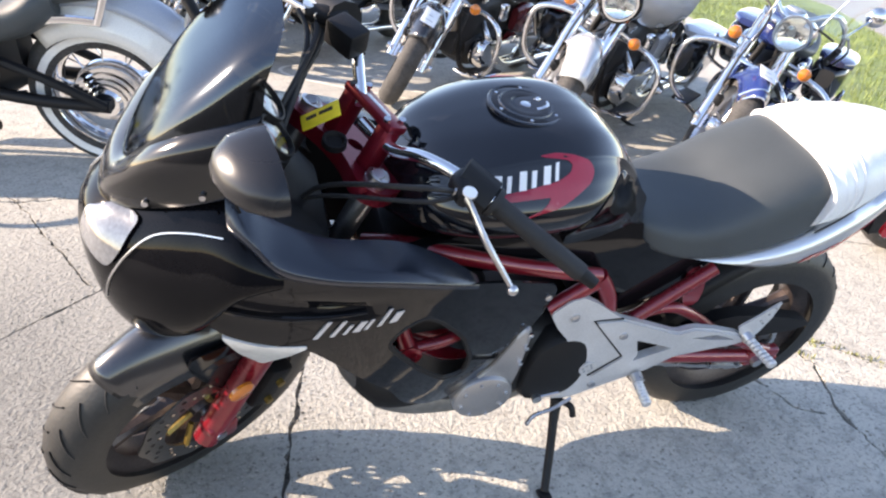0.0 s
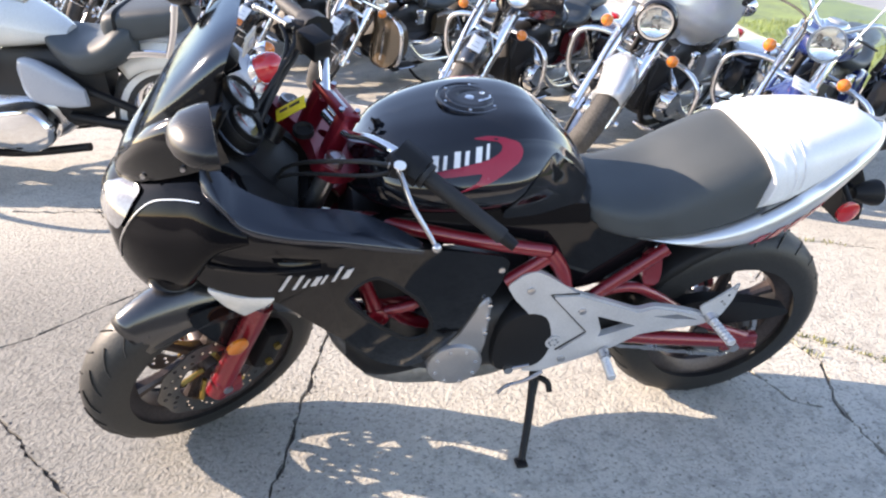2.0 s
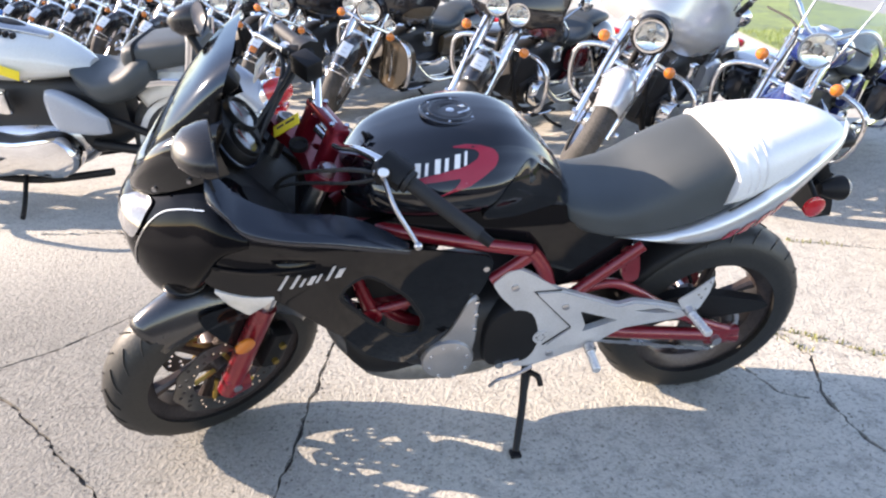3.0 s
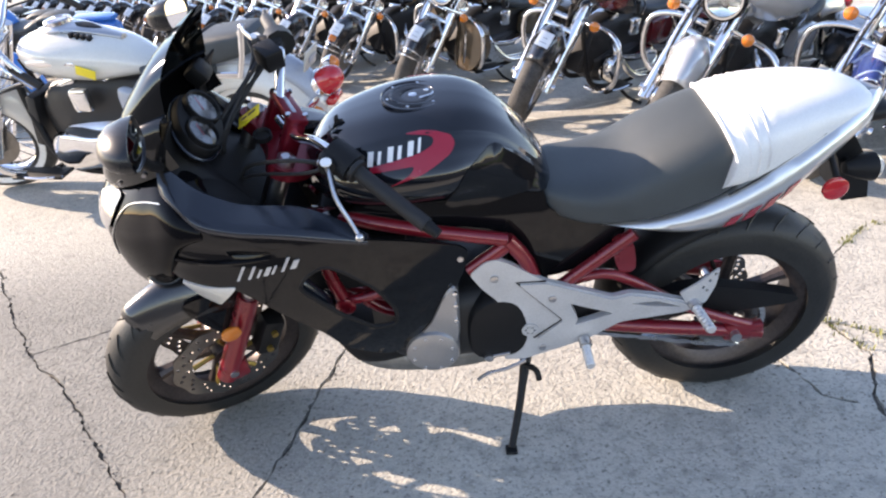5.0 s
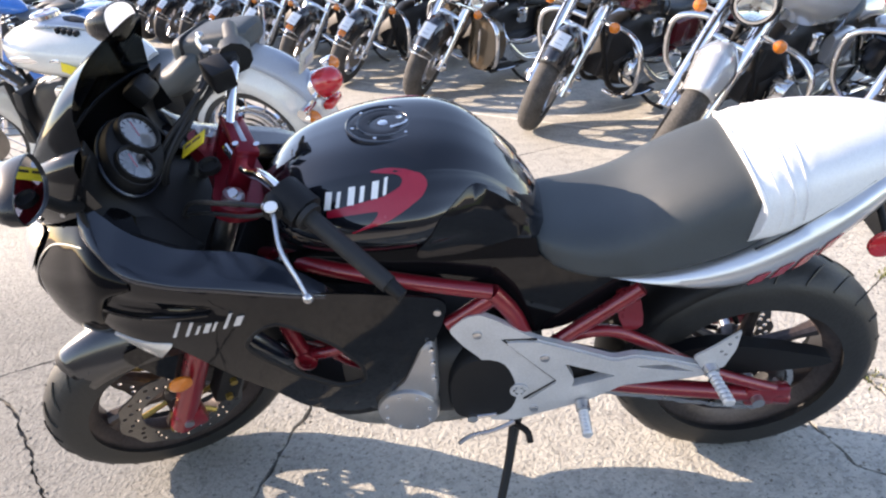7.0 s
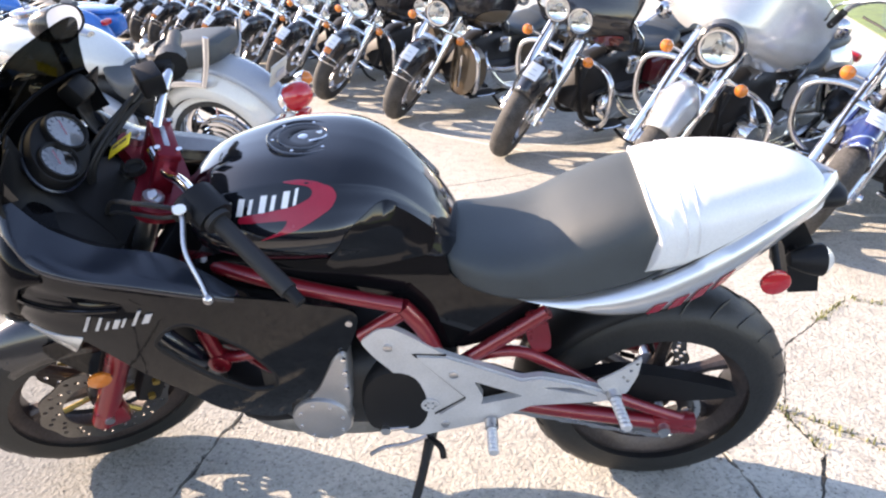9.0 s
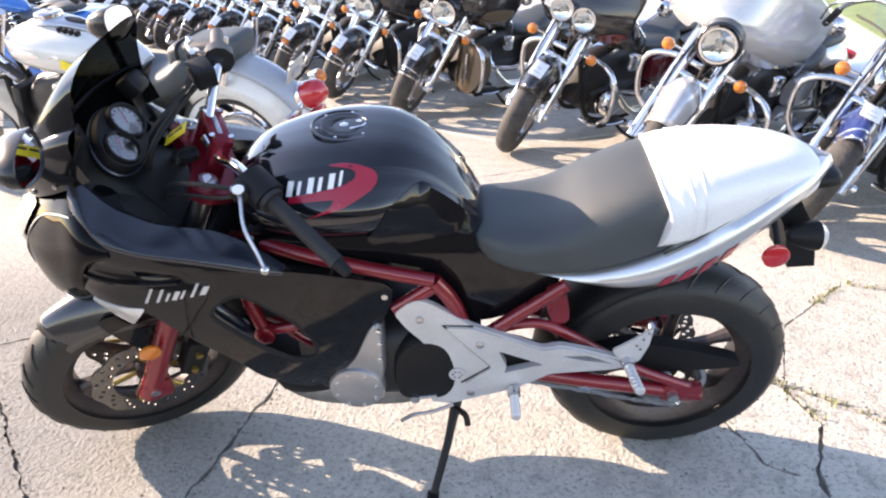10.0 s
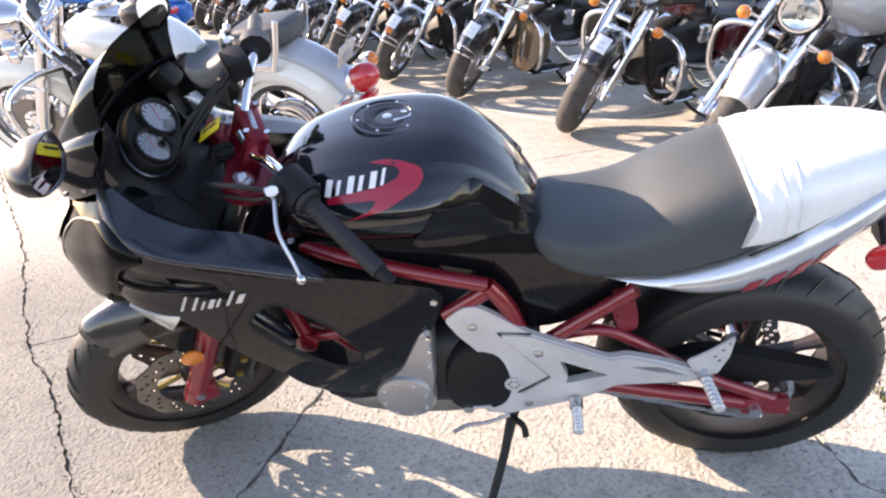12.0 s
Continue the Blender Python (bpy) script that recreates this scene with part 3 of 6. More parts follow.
# fork, fender, clamps
for sgn in (-1, 1):
    leg = part("fork_leg", tube([along(0.28, sgn * 0.098, 0.035), along(0.40, sgn * 0.098, 0.035), along(0.60, sgn * 0.098, 0.035)], 0.029, 14, 1), REDF, sport, "red painted fork lower leg", matrix=TURN)
    part("stanchion", tube([along(0.58, sgn * 0.098, 0.035), along(1.03, sgn * 0.098, 0.035)], 0.0205, 14, 1), STEEL, leg, matrix=TURN)
    part("axle_lug", box(along(0.315, sgn * 0.098, 0.02), (0.07, 0.05, 0.075), 0.012), REDF, leg, matrix=TURN)
    part("caliper", box(along(0.43, sgn * 0.088, -0.055), (0.062, 0.062, 0.13), 0.014, Matrix.Rotation(radians(25), 4, "Y")), MATT if sgn < 0 else GOLD, leg, "black brake caliper with gold bolts", matrix=TURN)
    for dz in (-0.03, 0.03):
        part("bolt", lathe([(0.0, -0.036 * sgn), (0.009, -0.036 * sgn), (0.009, 0.0), (0.0, 0.0)], 10, along(0.43 + dz, sgn * 0.093, -0.055) + Vector((0, sgn * 0.036 + sgn * 0.001, 0))), GOLD, leg, matrix=TURN)
    part("reflector", lathe([(0.0, 0.0), (0.026, 0.0), (0.026, sgn * 0.006), (0.020, sgn * 0.010), (0.0, sgn * 0.010)], 24, along(0.50, sgn * 0.130, 0.075)), AMBER, leg, "round amber reflector", matrix=TURN)
part("front_axle", lathe([(0.0, -0.13), (0.012, -0.13), (0.012, 0.13), (0.0, 0.13)], 16, (-0.705, 0, 0.300)), STEEL, sport, matrix=TURN)


def fender_shell(centre, r, a0, a1, half, drop, n=28, m=10):
    """A curved mudguard round a wheel; angles in degrees from +x."""
    c = Vector(centre)
    rings = []
    for i in range(n + 1):
        s = i / n
        a = radians(a0 + (a1 - a0) * s)
        taper = 0.72 + 0.28 * math.sin(math.pi * min(1, max(0, s * 0.9 + 0.1)))
        rings.append([c + Vector(((r - drop * abs(y) ** 2.2) * math.cos(a), half * taper * y, (r - drop * abs(y) ** 2.2) * math.sin(a))) for y in [2 * k / m - 1 for k in range(m + 1)]])
    return loft(rings, False, False)


part("front_fender", fender_shell((-0.705, 0, 0.300), 0.322, 20, 124, 0.088, 0.082), GUARD, sport, "gloss black front mudguard", matrix=TURN, solid=0.004)
for sgn in (-1, 1):
    part("fender_stay", panel(round_loop([(-0.74, 0.60), (-0.60, 0.56), (-0.60, 0.44), (-0.66, 0.40), (-0.72, 0.50)]), lambda u, v, sgn=sgn: Vector((u, sgn * (0.075), v)), (0, sgn * 0.006, 0), (), 0.04), BLACK, sport, matrix=TURN)

# triple clamp, handlebar
RISE = Matrix.Translation((-0.032, -0.026, 0.010)) @ TURN
clamp = part("triple_clamp", panel(round_loop([(-0.13, 0.03), (-0.09, -0.045), (0.09, -0.045), (0.13, 0.03), (0.10, 0.07), (0.03, 0.05), (-0.03, 0.05), (-0.10, 0.07)]), lambda u, v: along(0.985, u, v), HEAD_AXIS * 0.028, [hole(0.0, -0.005, 0.016, 14)], 0.03), REDA, sport, "red anodised top fork clamp", matrix=TURN)
part("lower_clamp", box(along(0.80, 0, 0.02), (0.10, 0.26, 0.04), 0.012, Matrix.Rotation(radians(25), 4, "Y")), REDA, sport, matrix=TURN)
for sgn in (-1, 1):
    part("riser", box(along(1.060, sgn * 0.047, -0.030), (0.042, 0.030, 0.10), 0.008, Matrix.Rotation(radians(25), 4, "Y")), REDA, clamp, matrix=RISE)
    part("fork_cap", lathe([(0.0, 0.0), (0.020, 0.0), (0.020, 0.006), (0.012, 0.008), (0.011, 0.012), (0.0, 0.012)], 16, along(1.022, sgn * 0.098, 0.035), "Z"), STEEL, clamp, matrix=TURN)
    for dx in (-0.02, 0.02):
        part("clamp_bolt", lathe([(0.0, 0.0), (0.006, 0.0), (0.006, 0.006), (0.0, 0.006)], 10, along(1.1115, sgn * 0.047, -0.030 + dx), "Z"), CHROME, clamp, matrix=RISE)
part("clamp_bridge", box(along(1.103, 0, -0.030), (0.045, 0.128, 0.016), 0.005, Matrix.Rotation(radians(25), 4, "Y")), REDA, clamp, matrix=RISE)
part("bridge_slot", box(along(1.1085, 0, -0.030), (0.012, 0.066, 0.006), 0.002, Matrix.Rotation(radians(25), 4, "Y")), STEEL, clamp, matrix=RISE)
part("ignition_switch", lathe([(0.0, 0.006), (0.014, 0.006), (0.017, 0.012), (0.021, 0.012), (0.022, 0.0), (0.0, 0.0)], 20, along(1.013, 0, 0.050), "Z"), MATT, clamp, matrix=TURN)
TAGM = Matrix.Translation((-0.445, -0.012, 0.984)) @ Matrix.Rotation(radians(-22), 4, "Z") @ Matrix.Rotation(radians(38), 4, "X")
tag = part("key_tag", box((0, 0, 0), (0.074, 0.030, 0.0025), 0.001, Matrix.Rotation(radians(-25), 4, "Y") @ Matrix.Rotation(radians(25), 4, "Z")), YELLOW, sport, "yellow plastic key tag", matrix=TAGM)
for dx, w in ((-0.016, 0.020), (0.012, 0.026)):
    part("print_bar", box((0, 0, 0), (w, 0.006, 0.0008), 0, None), ENGINE, tag, "black print bar", matrix=TAGM @ Matrix.Rotation(radians(-25), 4, "Y") @ Matrix.Rotation(radians(25), 4, "Z") @ Matrix.Translation((dx, 0.004, 0.0018)))

# left bar in its turned place, carried back to straight ahead, and its mirror image on the right
L_BAR = [(-0.378, -0.02, 0.978), (-0.335, -0.072, 0.956), (-0.290, -0.118, 0.968), (-0.235, -0.180, 0.965), (-0.165, -0.240, 0.930), (-0.060, -0.311, 0.868)]
straight = [BACK @ Vector(p) for p in L_BAR]
R_BAR = [(-0.375, 0.0, 0.998), (-0.374, 0.037, 1.026), (-0.374, 0.090, 1.058), (-0.385, 0.175, 1.074), (-0.420, 0.27, 1.068), (-0.462, 0.40, 1.052)]
for sgn in (1, -1):
    q = straight if sgn > 0 else [BACK @ Vector(p) for p in R_BAR]
    bar = part("handlebar", tube(q[:5], 0.0112, 12), CHROME, sport, "bright metal handlebar", matrix=TURN)
    g0, g1 = q[3].lerp(q[4], 0.55), q[5]
    part("grip", tube([g0, g0.lerp(g1, 0.5), g1], 0.0165, 14, 2), GRIPM, bar, "black rubber grip", matrix=TURN)
    d = (g1 - g0).normalized()
    part("bar_end", tube([g1 - d * 0.002, g1 + d * 0.03], 0.0135, 12, 1, 0.011), MATT, bar, matrix=TURN)
    part("grip_flange", tube([g0 - d * 0.004, g0 + d * 0.006], 0.026, 16, 1), GRIPM, bar, matrix=TURN)
    sw = q[3].lerp(q[4], 0.15)
    part("switch_housing", tube([sw - d * 0.030, sw, sw + d * 0.032], 0.031, 10, 2, flat=1.15), MATT, bar, matrix=TURN)
    if sgn > 0:
        base = BACK @ Vector((-0.268, -0.215, 0.972))
        tip = BACK @ Vector((-0.191, -0.338, 0.871))
        pv = BACK @ Vector((-0.25, -0.229, 0.966))
    else:
        base, tip, pv = (BACK @ Vector(v) for v in ((-0.430, 0.16, 1.078), (-0.520, 0.36, 1.052), (-0.442, 0.185, 1.076)))
    mid = pv.lerp(tip, 0.45) + Vector((-0.012, 0, 0.012))
    part("lever", tube([base, pv, mid, pv.lerp(tip, 0.8) + Vector((-0.004, 0, 0.004)), tip], 0.0078, 10, 5, 0.0055, flat=0.7), STEEL, bar, "polished metal lever", matrix=TURN)
    bb = bmesh.new()
    bmesh.ops.create_uvsphere(bb, u_segments=12, v_segments=8, radius=0.0095, matrix=Matrix.Translation(tip))
    part("lever_ball", bb, STEEL, bar, matrix=TURN)
    part("lever_perch", tube([q[3] + Vector((0, 0, 0.0)), base.lerp(q[3], 0.5), pv], 0.023, 10, 3, 0.017), MATT, bar, matrix=TURN)
    part("pivot_cap", lathe([(0.0, 0.0), (0.0115, 0.0), (0.0115, 0.004), (0.0, 0.004)], 16, pv + Vector((0, 0, 0.0145)), "Z"), WHITE, bar, matrix=TURN)
    if sgn < 0:
        part("brake_reservoir", box(BACK @ Vector((-0.392, 0.078, 1.083)), (0.046, 0.062, 0.046), 0.005, Matrix.Rotation(radians(10), 4, "Z")), MATT, bar, "black brake fluid reservoir", matrix=TURN)
        for dx, dy in ((0.0, 0.0), (0.016, 0.008), (-0.014, 0.012), (0.004, 0.022)):
            part("cable", tube([pv + Vector((dx, dy, 0)), pv + Vector((-0.02 + dx, -0.05, -0.035 + dy)), along(0.98, 0.06 + dx, 0.11 + dy), along(0.86, 0.05 + dy, 0.09), along(0.74, 0.04 + dx, 0.07)], 0.0055, 8), GRIPM, bar, "black control cable", matrix=TURN)
    else:
        part("cable", tube([base, base + Vector((-0.06, 0.03, 0.01)), along(0.96, -0.05, 0.10), along(0.82, -0.02, 0.08)], 0.0045, 8), GRIPM, bar, matrix=TURN)
        part("cable", tube([sw, sw + Vector((-0.07, 0.02, -0.02)), along(0.93, -0.04, 0.09), along(0.80, 0.0, 0.08)], 0.004, 8), GRIPM, bar, matrix=TURN)

# fuel tank: rows of x, top, then y and z of the top's edge, of the crease, of the widest line and of the lower edge
TANK = [
    (-0.335, 0.895, 0.020, 0.893, 0.035, 0.880, 0.045, 0.850, 0.030, 0.805),
    (-0.28, 0.950, 0.055, 0.946, 0.110, 0.918, 0.140, 0.870, 0.090, 0.800),
    (-0.20, 0.981, 0.072, 0.977, 0.140, 0.950, 0.188, 0.882, 0.120, 0.795),
    (-0.10, 1.001, 0.080, 0.997, 0.146, 0.972, 0.204, 0.893, 0.130, 0.792),
    (0.0, 1.002, 0.078, 0.998, 0.142, 0.974, 0.200, 0.900, 0.128, 0.795),
    (0.06, 0.987, 0.070, 0.983, 0.124, 0.960, 0.172, 0.900, 0.122, 0.795),
    (0.11, 0.955, 0.060, 0.951, 0.102, 0.932, 0.136, 0.880, 0.118, 0.793),
    (0.16, 0.905, 0.050, 0.900, 0.086, 0.882, 0.113, 0.840, 0.108, 0.789),
    (0.20, 0.850, 0.042, 0.846, 0.074, 0.832, 0.095, 0.808, 0.092, 0.783),
    (0.22, 0.810, 0.030, 0.808, 0.050, 0.803, 0.060, 0.795, 0.055, 0.785),
]


def tank_half(x):
    """Half of the tank's section at x, from the top's middle round the flank to below: points of y and z."""
    zt, yt, z1, yc, zc, yw, zw, yb, zb = keyed(TANK, x)
    pts = [(0.0, zt), (yt, z1), (yt + (yc - yt) * 0.82, z1 - (z1 - zc) * 0.70), (yc, zc), (yc + (yw - yc) * 0.18, zc - (zc - zw) * 0.14), ((yc + yw) / 2 + 0.006, (zc + zw) / 2 + 0.002), (yw, zw), ((yb + yw) / 2 + 0.012, (zb + zw) / 2 - 0.008), (yb, zb)]
    return [(v[1], v[2]) for v in spline([(0.0, y, z) for y, z in pts], 5)]


def tank_side(x, z):
    half = tank_half(x)
    for (y0, z0), (y1, z1) in zip(half, half[1:]):
        if z1 <= z <= z0:
            return y0 + (y1 - y0) * (z0 - z) / max(1e-6, z0 - z1)
    return 0.0 if z > half[0][1] else half[-1][0]


rings = []
for i in range(49):
    x = -0.335 + 0.555 * i / 48
    half = tank_half(x)
    rings.append([Vector((x, y, z)) for y, z in half[1:]] + [Vector((x, -y, z)) for y, z in half[:0:-1]] + [Vector((x, 0.0, half[0][1]))])
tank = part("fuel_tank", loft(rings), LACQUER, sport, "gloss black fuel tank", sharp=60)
CAPM = Matrix.Translation((-0.077, -0.008, 1.0015)) @ Matrix.Rotation(radians(2), 4, "Y") @ Matrix.Diagonal((0.98, 0.98, 0.5, 1))
cap = part("filler_cap", lathe([(0.0, -0.004), (0.026, -0.004), (0.029, 0.004), (0.040, 0.006), (0.050, 0.004), (0.056, 0.0015), (0.066, 0.0015), (0.069, -0.002), (0.069, -0.02), (0.0, -0.02)], 56, axis="Z"), BLACK, tank, "black fuel filler cap", matrix=CAPM)
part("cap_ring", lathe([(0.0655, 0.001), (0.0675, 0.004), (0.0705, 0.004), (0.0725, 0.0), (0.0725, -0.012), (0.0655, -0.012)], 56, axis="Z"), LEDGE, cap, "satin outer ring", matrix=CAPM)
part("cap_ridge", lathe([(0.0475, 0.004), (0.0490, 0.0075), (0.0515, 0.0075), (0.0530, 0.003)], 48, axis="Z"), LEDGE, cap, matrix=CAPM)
part("lock_barrel", lathe([(0.0, 0.004), (0.008, 0.005), (0.010, 0.003), (0.011, -0.006), (0.0, -0.006)], 24, axis="Z"), CHROME, cap, "chrome lock barrel", matrix=CAPM)
part("key_flap", tube([(0.016, -0.018, 0.004), (0.030, -0.016, 0.009), (0.042, -0.006, 0.008), (0.046, 0.008, 0.006)], 0.0032, 8, 4, 0.002), CHROME, cap, "chrome key flap", matrix=CAPM)
part("key_hinge", box((0.030, 0.016, 0.007), (0.012, 0.008, 0.006), 0.002, Matrix.Rotation(0.5, 4, "Z")), CHROME, cap, matrix=CAPM)
for k in range(6):
    a = 0.35 + 2 * math.pi * k / 6
    part("cap_bolt", lathe([(0.0, 0.005), (0.0033, 0.004), (0.0036, 0.0), (0.0, 0.0)], 10, (0.060 * math.cos(a), 0.060 * math.sin(a), 0.001), "Z"), CHROME, cap, matrix=CAPM)
for sgn in (-1, 1):
    on_tank = lambda u, v, sgn=sgn: Vector((u, sgn * (tank_side(u, v) - 0.001), v))
    arc = [(-0.097, 0.979), (-0.062, 0.983), (-0.028, 0.981), (0.000, 0.973), (0.009, 0.960), (-0.001, 0.946), (-0.030, 0.931), (-0.064, 0.915), (-0.136, 0.892), (-0.090, 0.914), (-0.077, 0.930), (-0.174, 0.916), (-0.174, 0.926), (-0.112, 0.940), (-0.062, 0.951), (-0.039, 0.961), (-0.035, 0.970), (-0.044, 0.976), (-0.064, 0.978)]
    sw = crisp(arc, 0.010, 3)
    part("swoosh_decal", panel(sw, on_tank, (0, sgn * 0.0025, 0), (), 0.008), REDD, tank, "red curved stripe decal")
    for k in range(7):
        x0 = -0.200 + 0.0215 * k
        z0 = 0.929 + 0.218 * (x0 + 0.169)
        hh = (0.019, 0.023, 0.020, 0.023, 0.020, 0.022, 0.022)[k]
        wd = (0.006, 0.012, 0.007, 0.012, 0.008, 0.012, 0.006)[k]
        bars = [(x0, z0), (x0 + wd, z0 + 0.0015), (x0 + wd + 0.004, z0 + hh + 0.0015), (x0 + 0.004, z0 + hh)]
        part("letter_bar", panel(bars, on_tank, (0, sgn * 0.003, 0), (), 0.006), WHITE, tank, "white lettering bar")

# knee panels under the tank's rear, side covers
for sgn in (-1, 1):
    kp = crisp([(-0.030, 0.815), (0.030, 0.913), (0.084, 0.940), (0.130, 0.905), (0.185, 0.852), (0.172, 0.802), (0.06, 0.800)], 0.02, 4)
    part("knee_panel", panel(kp, lambda u, v, sgn=sgn: Vector((u, sgn * max(0.184 - 0.347 * (u + 0.02) - 0.118 * (v - 0.81), tank_side(u, v) + 0.003), v)), (0, -sgn * 0.03, 0), (), 0.02), BLACK, tank, "gloss black knee recess panel", sharp=50)
    sc = round_loop([(-0.30, 0.79), (-0.10, 0.805), (0.06, 0.800), (0.19, 0.795), (0.22, 0.74), (0.35, 0.715), (0.39, 0.655), (0.27, 0.555), (0.15, 0.55), (0.11, 0.665), (-0.14, 0.715), (-0.28, 0.755)], 4)
    part("side_cover", panel(sc, lambda u, v, sgn=sgn: Vector((u, sgn * (0.118 + 0.04 * max(0, -u) / 0.3 - 0.05 * max(0.0, v - 0.74) / 0.06 * 0.3), v)), (0, -sgn * 0.02, 0), (), 0.04), BLACK, sport, "black side cover")

# seat and tail
TAIL_TOP = [(0.335, 0.690), (0.46, 0.712), (0.58, 0.760), (0.72, 0.838), (0.84, 0.905), (0.92, 0.928), (0.965, 0.925)]
TAIL_BOT = [(0.335, 0.684), (0.46, 0.668), (0.56, 0.668), (0.68, 0.700), (0.80, 0.788), (0.90, 0.852), (0.965, 0.885)]
TAIL_OUT = [(0.335, 0.118), (0.46, 0.160), (0.58, 0.180), (0.70, 0.172), (0.80, 0.145), (0.90, 0.092), (0.965, 0.020)]
SEATK = [(0.175, 0.765, 0.070, 0.028, 0.035), (0.22, 0.755, 0.115, 0.038, 0.045), (0.30, 0.728, 0.143, 0.067, 0.033), (0.38, 0.728, 0.153, 0.088, 0.031), (0.46, 0.740, 0.157, 0.125, 0.027), (0.54, 0.763, 0.158, 0.142, 0.020), (0.60, 0.785, 0.152, 0.138, 0.018), (0.625, 0.800, 0.140, 0.120, 0.018)]
part("seat", body(SEATK, 36, 3.5, 56), SEATM, sport, "black vinyl rider seat")
COWLK = [(0.575, 0.815, 0.163, 0.112, 0.050), (0.64, 0.830, 0.160, 0.116, 0.055), (0.72, 0.850, 0.146, 0.108, 0.055), (0.80, 0.868, 0.124, 0.092, 0.055), (0.87, 0.882, 0.098, 0.070, 0.05), (0.925, 0.892, 0.066, 0.040, 0.035), (0.945, 0.895, 0.03, 0.015, 0.015)]
xs = [0.575 + 0.15 * i / 90 for i in range(90)] + [0.725 + 0.22 * i / 24 for i in range(25)]
rings = []
for x in xs:
    k = keyed(COWLK, x)
    row = ring(x, k[0], k[1], k[2], k[3], 2.9, 56)
    res = []
    for v in row:
        # creases slant backwards as they run down the side
        q = x - 0.30 * max(0.0, 0.90 - v.z) * 0.35
        f = 0.0008 * math.exp(-((q - 0.612) / 0.008) ** 2) - 0.0009 * math.exp(-((q - 0.628) / 0.008) ** 2) + 0.0008 * math.exp(-((q - 0.644) / 0.008) ** 2) - 0.0008 * math.exp(-((q - 0.660) / 0.008) ** 2) + 0.0006 * math.exp(-((q - 0.684) / 0.012) ** 2)
        f *= 0.35 + 0.65 * min(1.0, abs(v.y) / 0.10)
        out = Vector((0, v.y, v.z - k[0])).normalized()
        res.append(v + out * f)
    rings.append(res)
for row in rings:
    low_z, high_z = min(v.z for v in row), max(v.z for v in row)
    back = 0.030 * max(0.0, 1 - (row[0].x - 0.575) / 0.12)
    for v in row:
        v.x += back * abs(math.sin(math.pi * (v.z - low_z) / (high_z - low_z))) ** 1.5
cover = part("seat_cowl", loft(rings), COVER, sport, "creased silver vinyl pillion seat cover")
for x, r in ((0.579, 0.0034), (0.606, 0.0016), (0.634, 0.0020), (0.662, 0.0016)):
    k = keyed(COWLK, x)
    seam_line = [v + Vector((0.10 * max(0.0, 0.92 - v.z) * (0 if x < 0.6 else 1), 0, 0)) for v in ring(x, *k, 2.9, 40)]
    low_z, high_z = min(v.z for v in seam_line), max(v.z for v in seam_line)
    seam_line = [v + Vector((0.030 * max(0.0, 1 - (x - 0.575) / 0.12) * abs(math.sin(math.pi * (v.z - low_z) / (high_z - low_z))) ** 1.5, 0, 0)) for v in seam_line]
    seam_line = [v for v in seam_line if v.z > k[0] - 0.01 and (x < 0.6 or abs(v.y) > 0.05)]
    for sgn in (-1, 1):
        half_line = [v for v in seam_line if v.y * sgn > 0.0]
        part("cover_seam", tube(half_line, r, 6, 2), COVER, cover)
for sgn in (-1, 1):
    # thin black line along the lower edge of the seat cover
    seam = [Vector((x, sgn * (keyed(COWLK, x)[1] - 0.001), keyed(TAIL_TOP, x)[0] + 0.006)) for x in (0.60, 0.65, 0.70, 0.75, 0.80)]
    part("cover_line", tube(seam, 0.0022, 8, 4, 0.0006), MATT, sport, "thin dark line under the seat cover")
    rings = []
    for i in range(29):
        s = i / 28
        x = 0.335 + (0.965 - 0.335) * s
        top = keyed(TAIL_TOP, x)[0]
        bot = keyed(TAIL_BOT, x)[0]
        yo = keyed(TAIL_OUT, x)[0]
        yi = max(0.004, yo - 0.05)
        h = top - bot
        rings.append([Vector((x, sgn * y, z)) for y, z in ((yi, top - 0.004), (yo - 0.022, top), (yo - 0.004, top - h * 0.16), (yo, top - h * 0.42), (yo - 0.014, top - h * 0.78), (yo - 0.035, bot), (yi - 0.003, bot + 0.01))])
    tail = part("tail_panel", loft(rings), SILVER, sport, "silver side tail panel", sharp=50)
    for k in range(4):
        def on_tail(u, w, sgn=sgn):
            top = keyed(TAIL_TOP, u)[0]
            h = top - keyed(TAIL_BOT, u)[0]
            return Vector((u, sgn * (keyed(TAIL_OUT, u)[0] - 0.014 * (w - 0.42) / 0.36 + 0.0015), top - h * w))
        x0 = 0.60 + 0.04 * k
        part("number_bar", panel([(x0, 0.80), (x0 + 0.024, 0.80), (x0 + 0.034, 0.52), (x0 + 0.010, 0.52)], on_tail, (0, sgn * 0.002, 0), (), 0), REDD, tail, "red lettering bar")
part("under_tail", body([(0.40, 0.690, 0.10, 0.03, 0.03), (0.60, 0.740, 0.12, 0.03, 0.05), (0.80, 0.810, 0.10, 0.03, 0.035), (0.93, 0.865, 0.05, 0.025, 0.02)], 16, 3.0, 24), MATT, sport, "matt black under-tail tray")
part("tail_light", body([(0.93, 0.876, 0.05, 0.022, 0.022), (0.985, 0.876, 0.04, 0.018, 0.018), (0.995, 0.876, 0.02, 0.01, 0.01)], 6, 2.6, 20), MATT, sport, "dark tail lamp bracket")
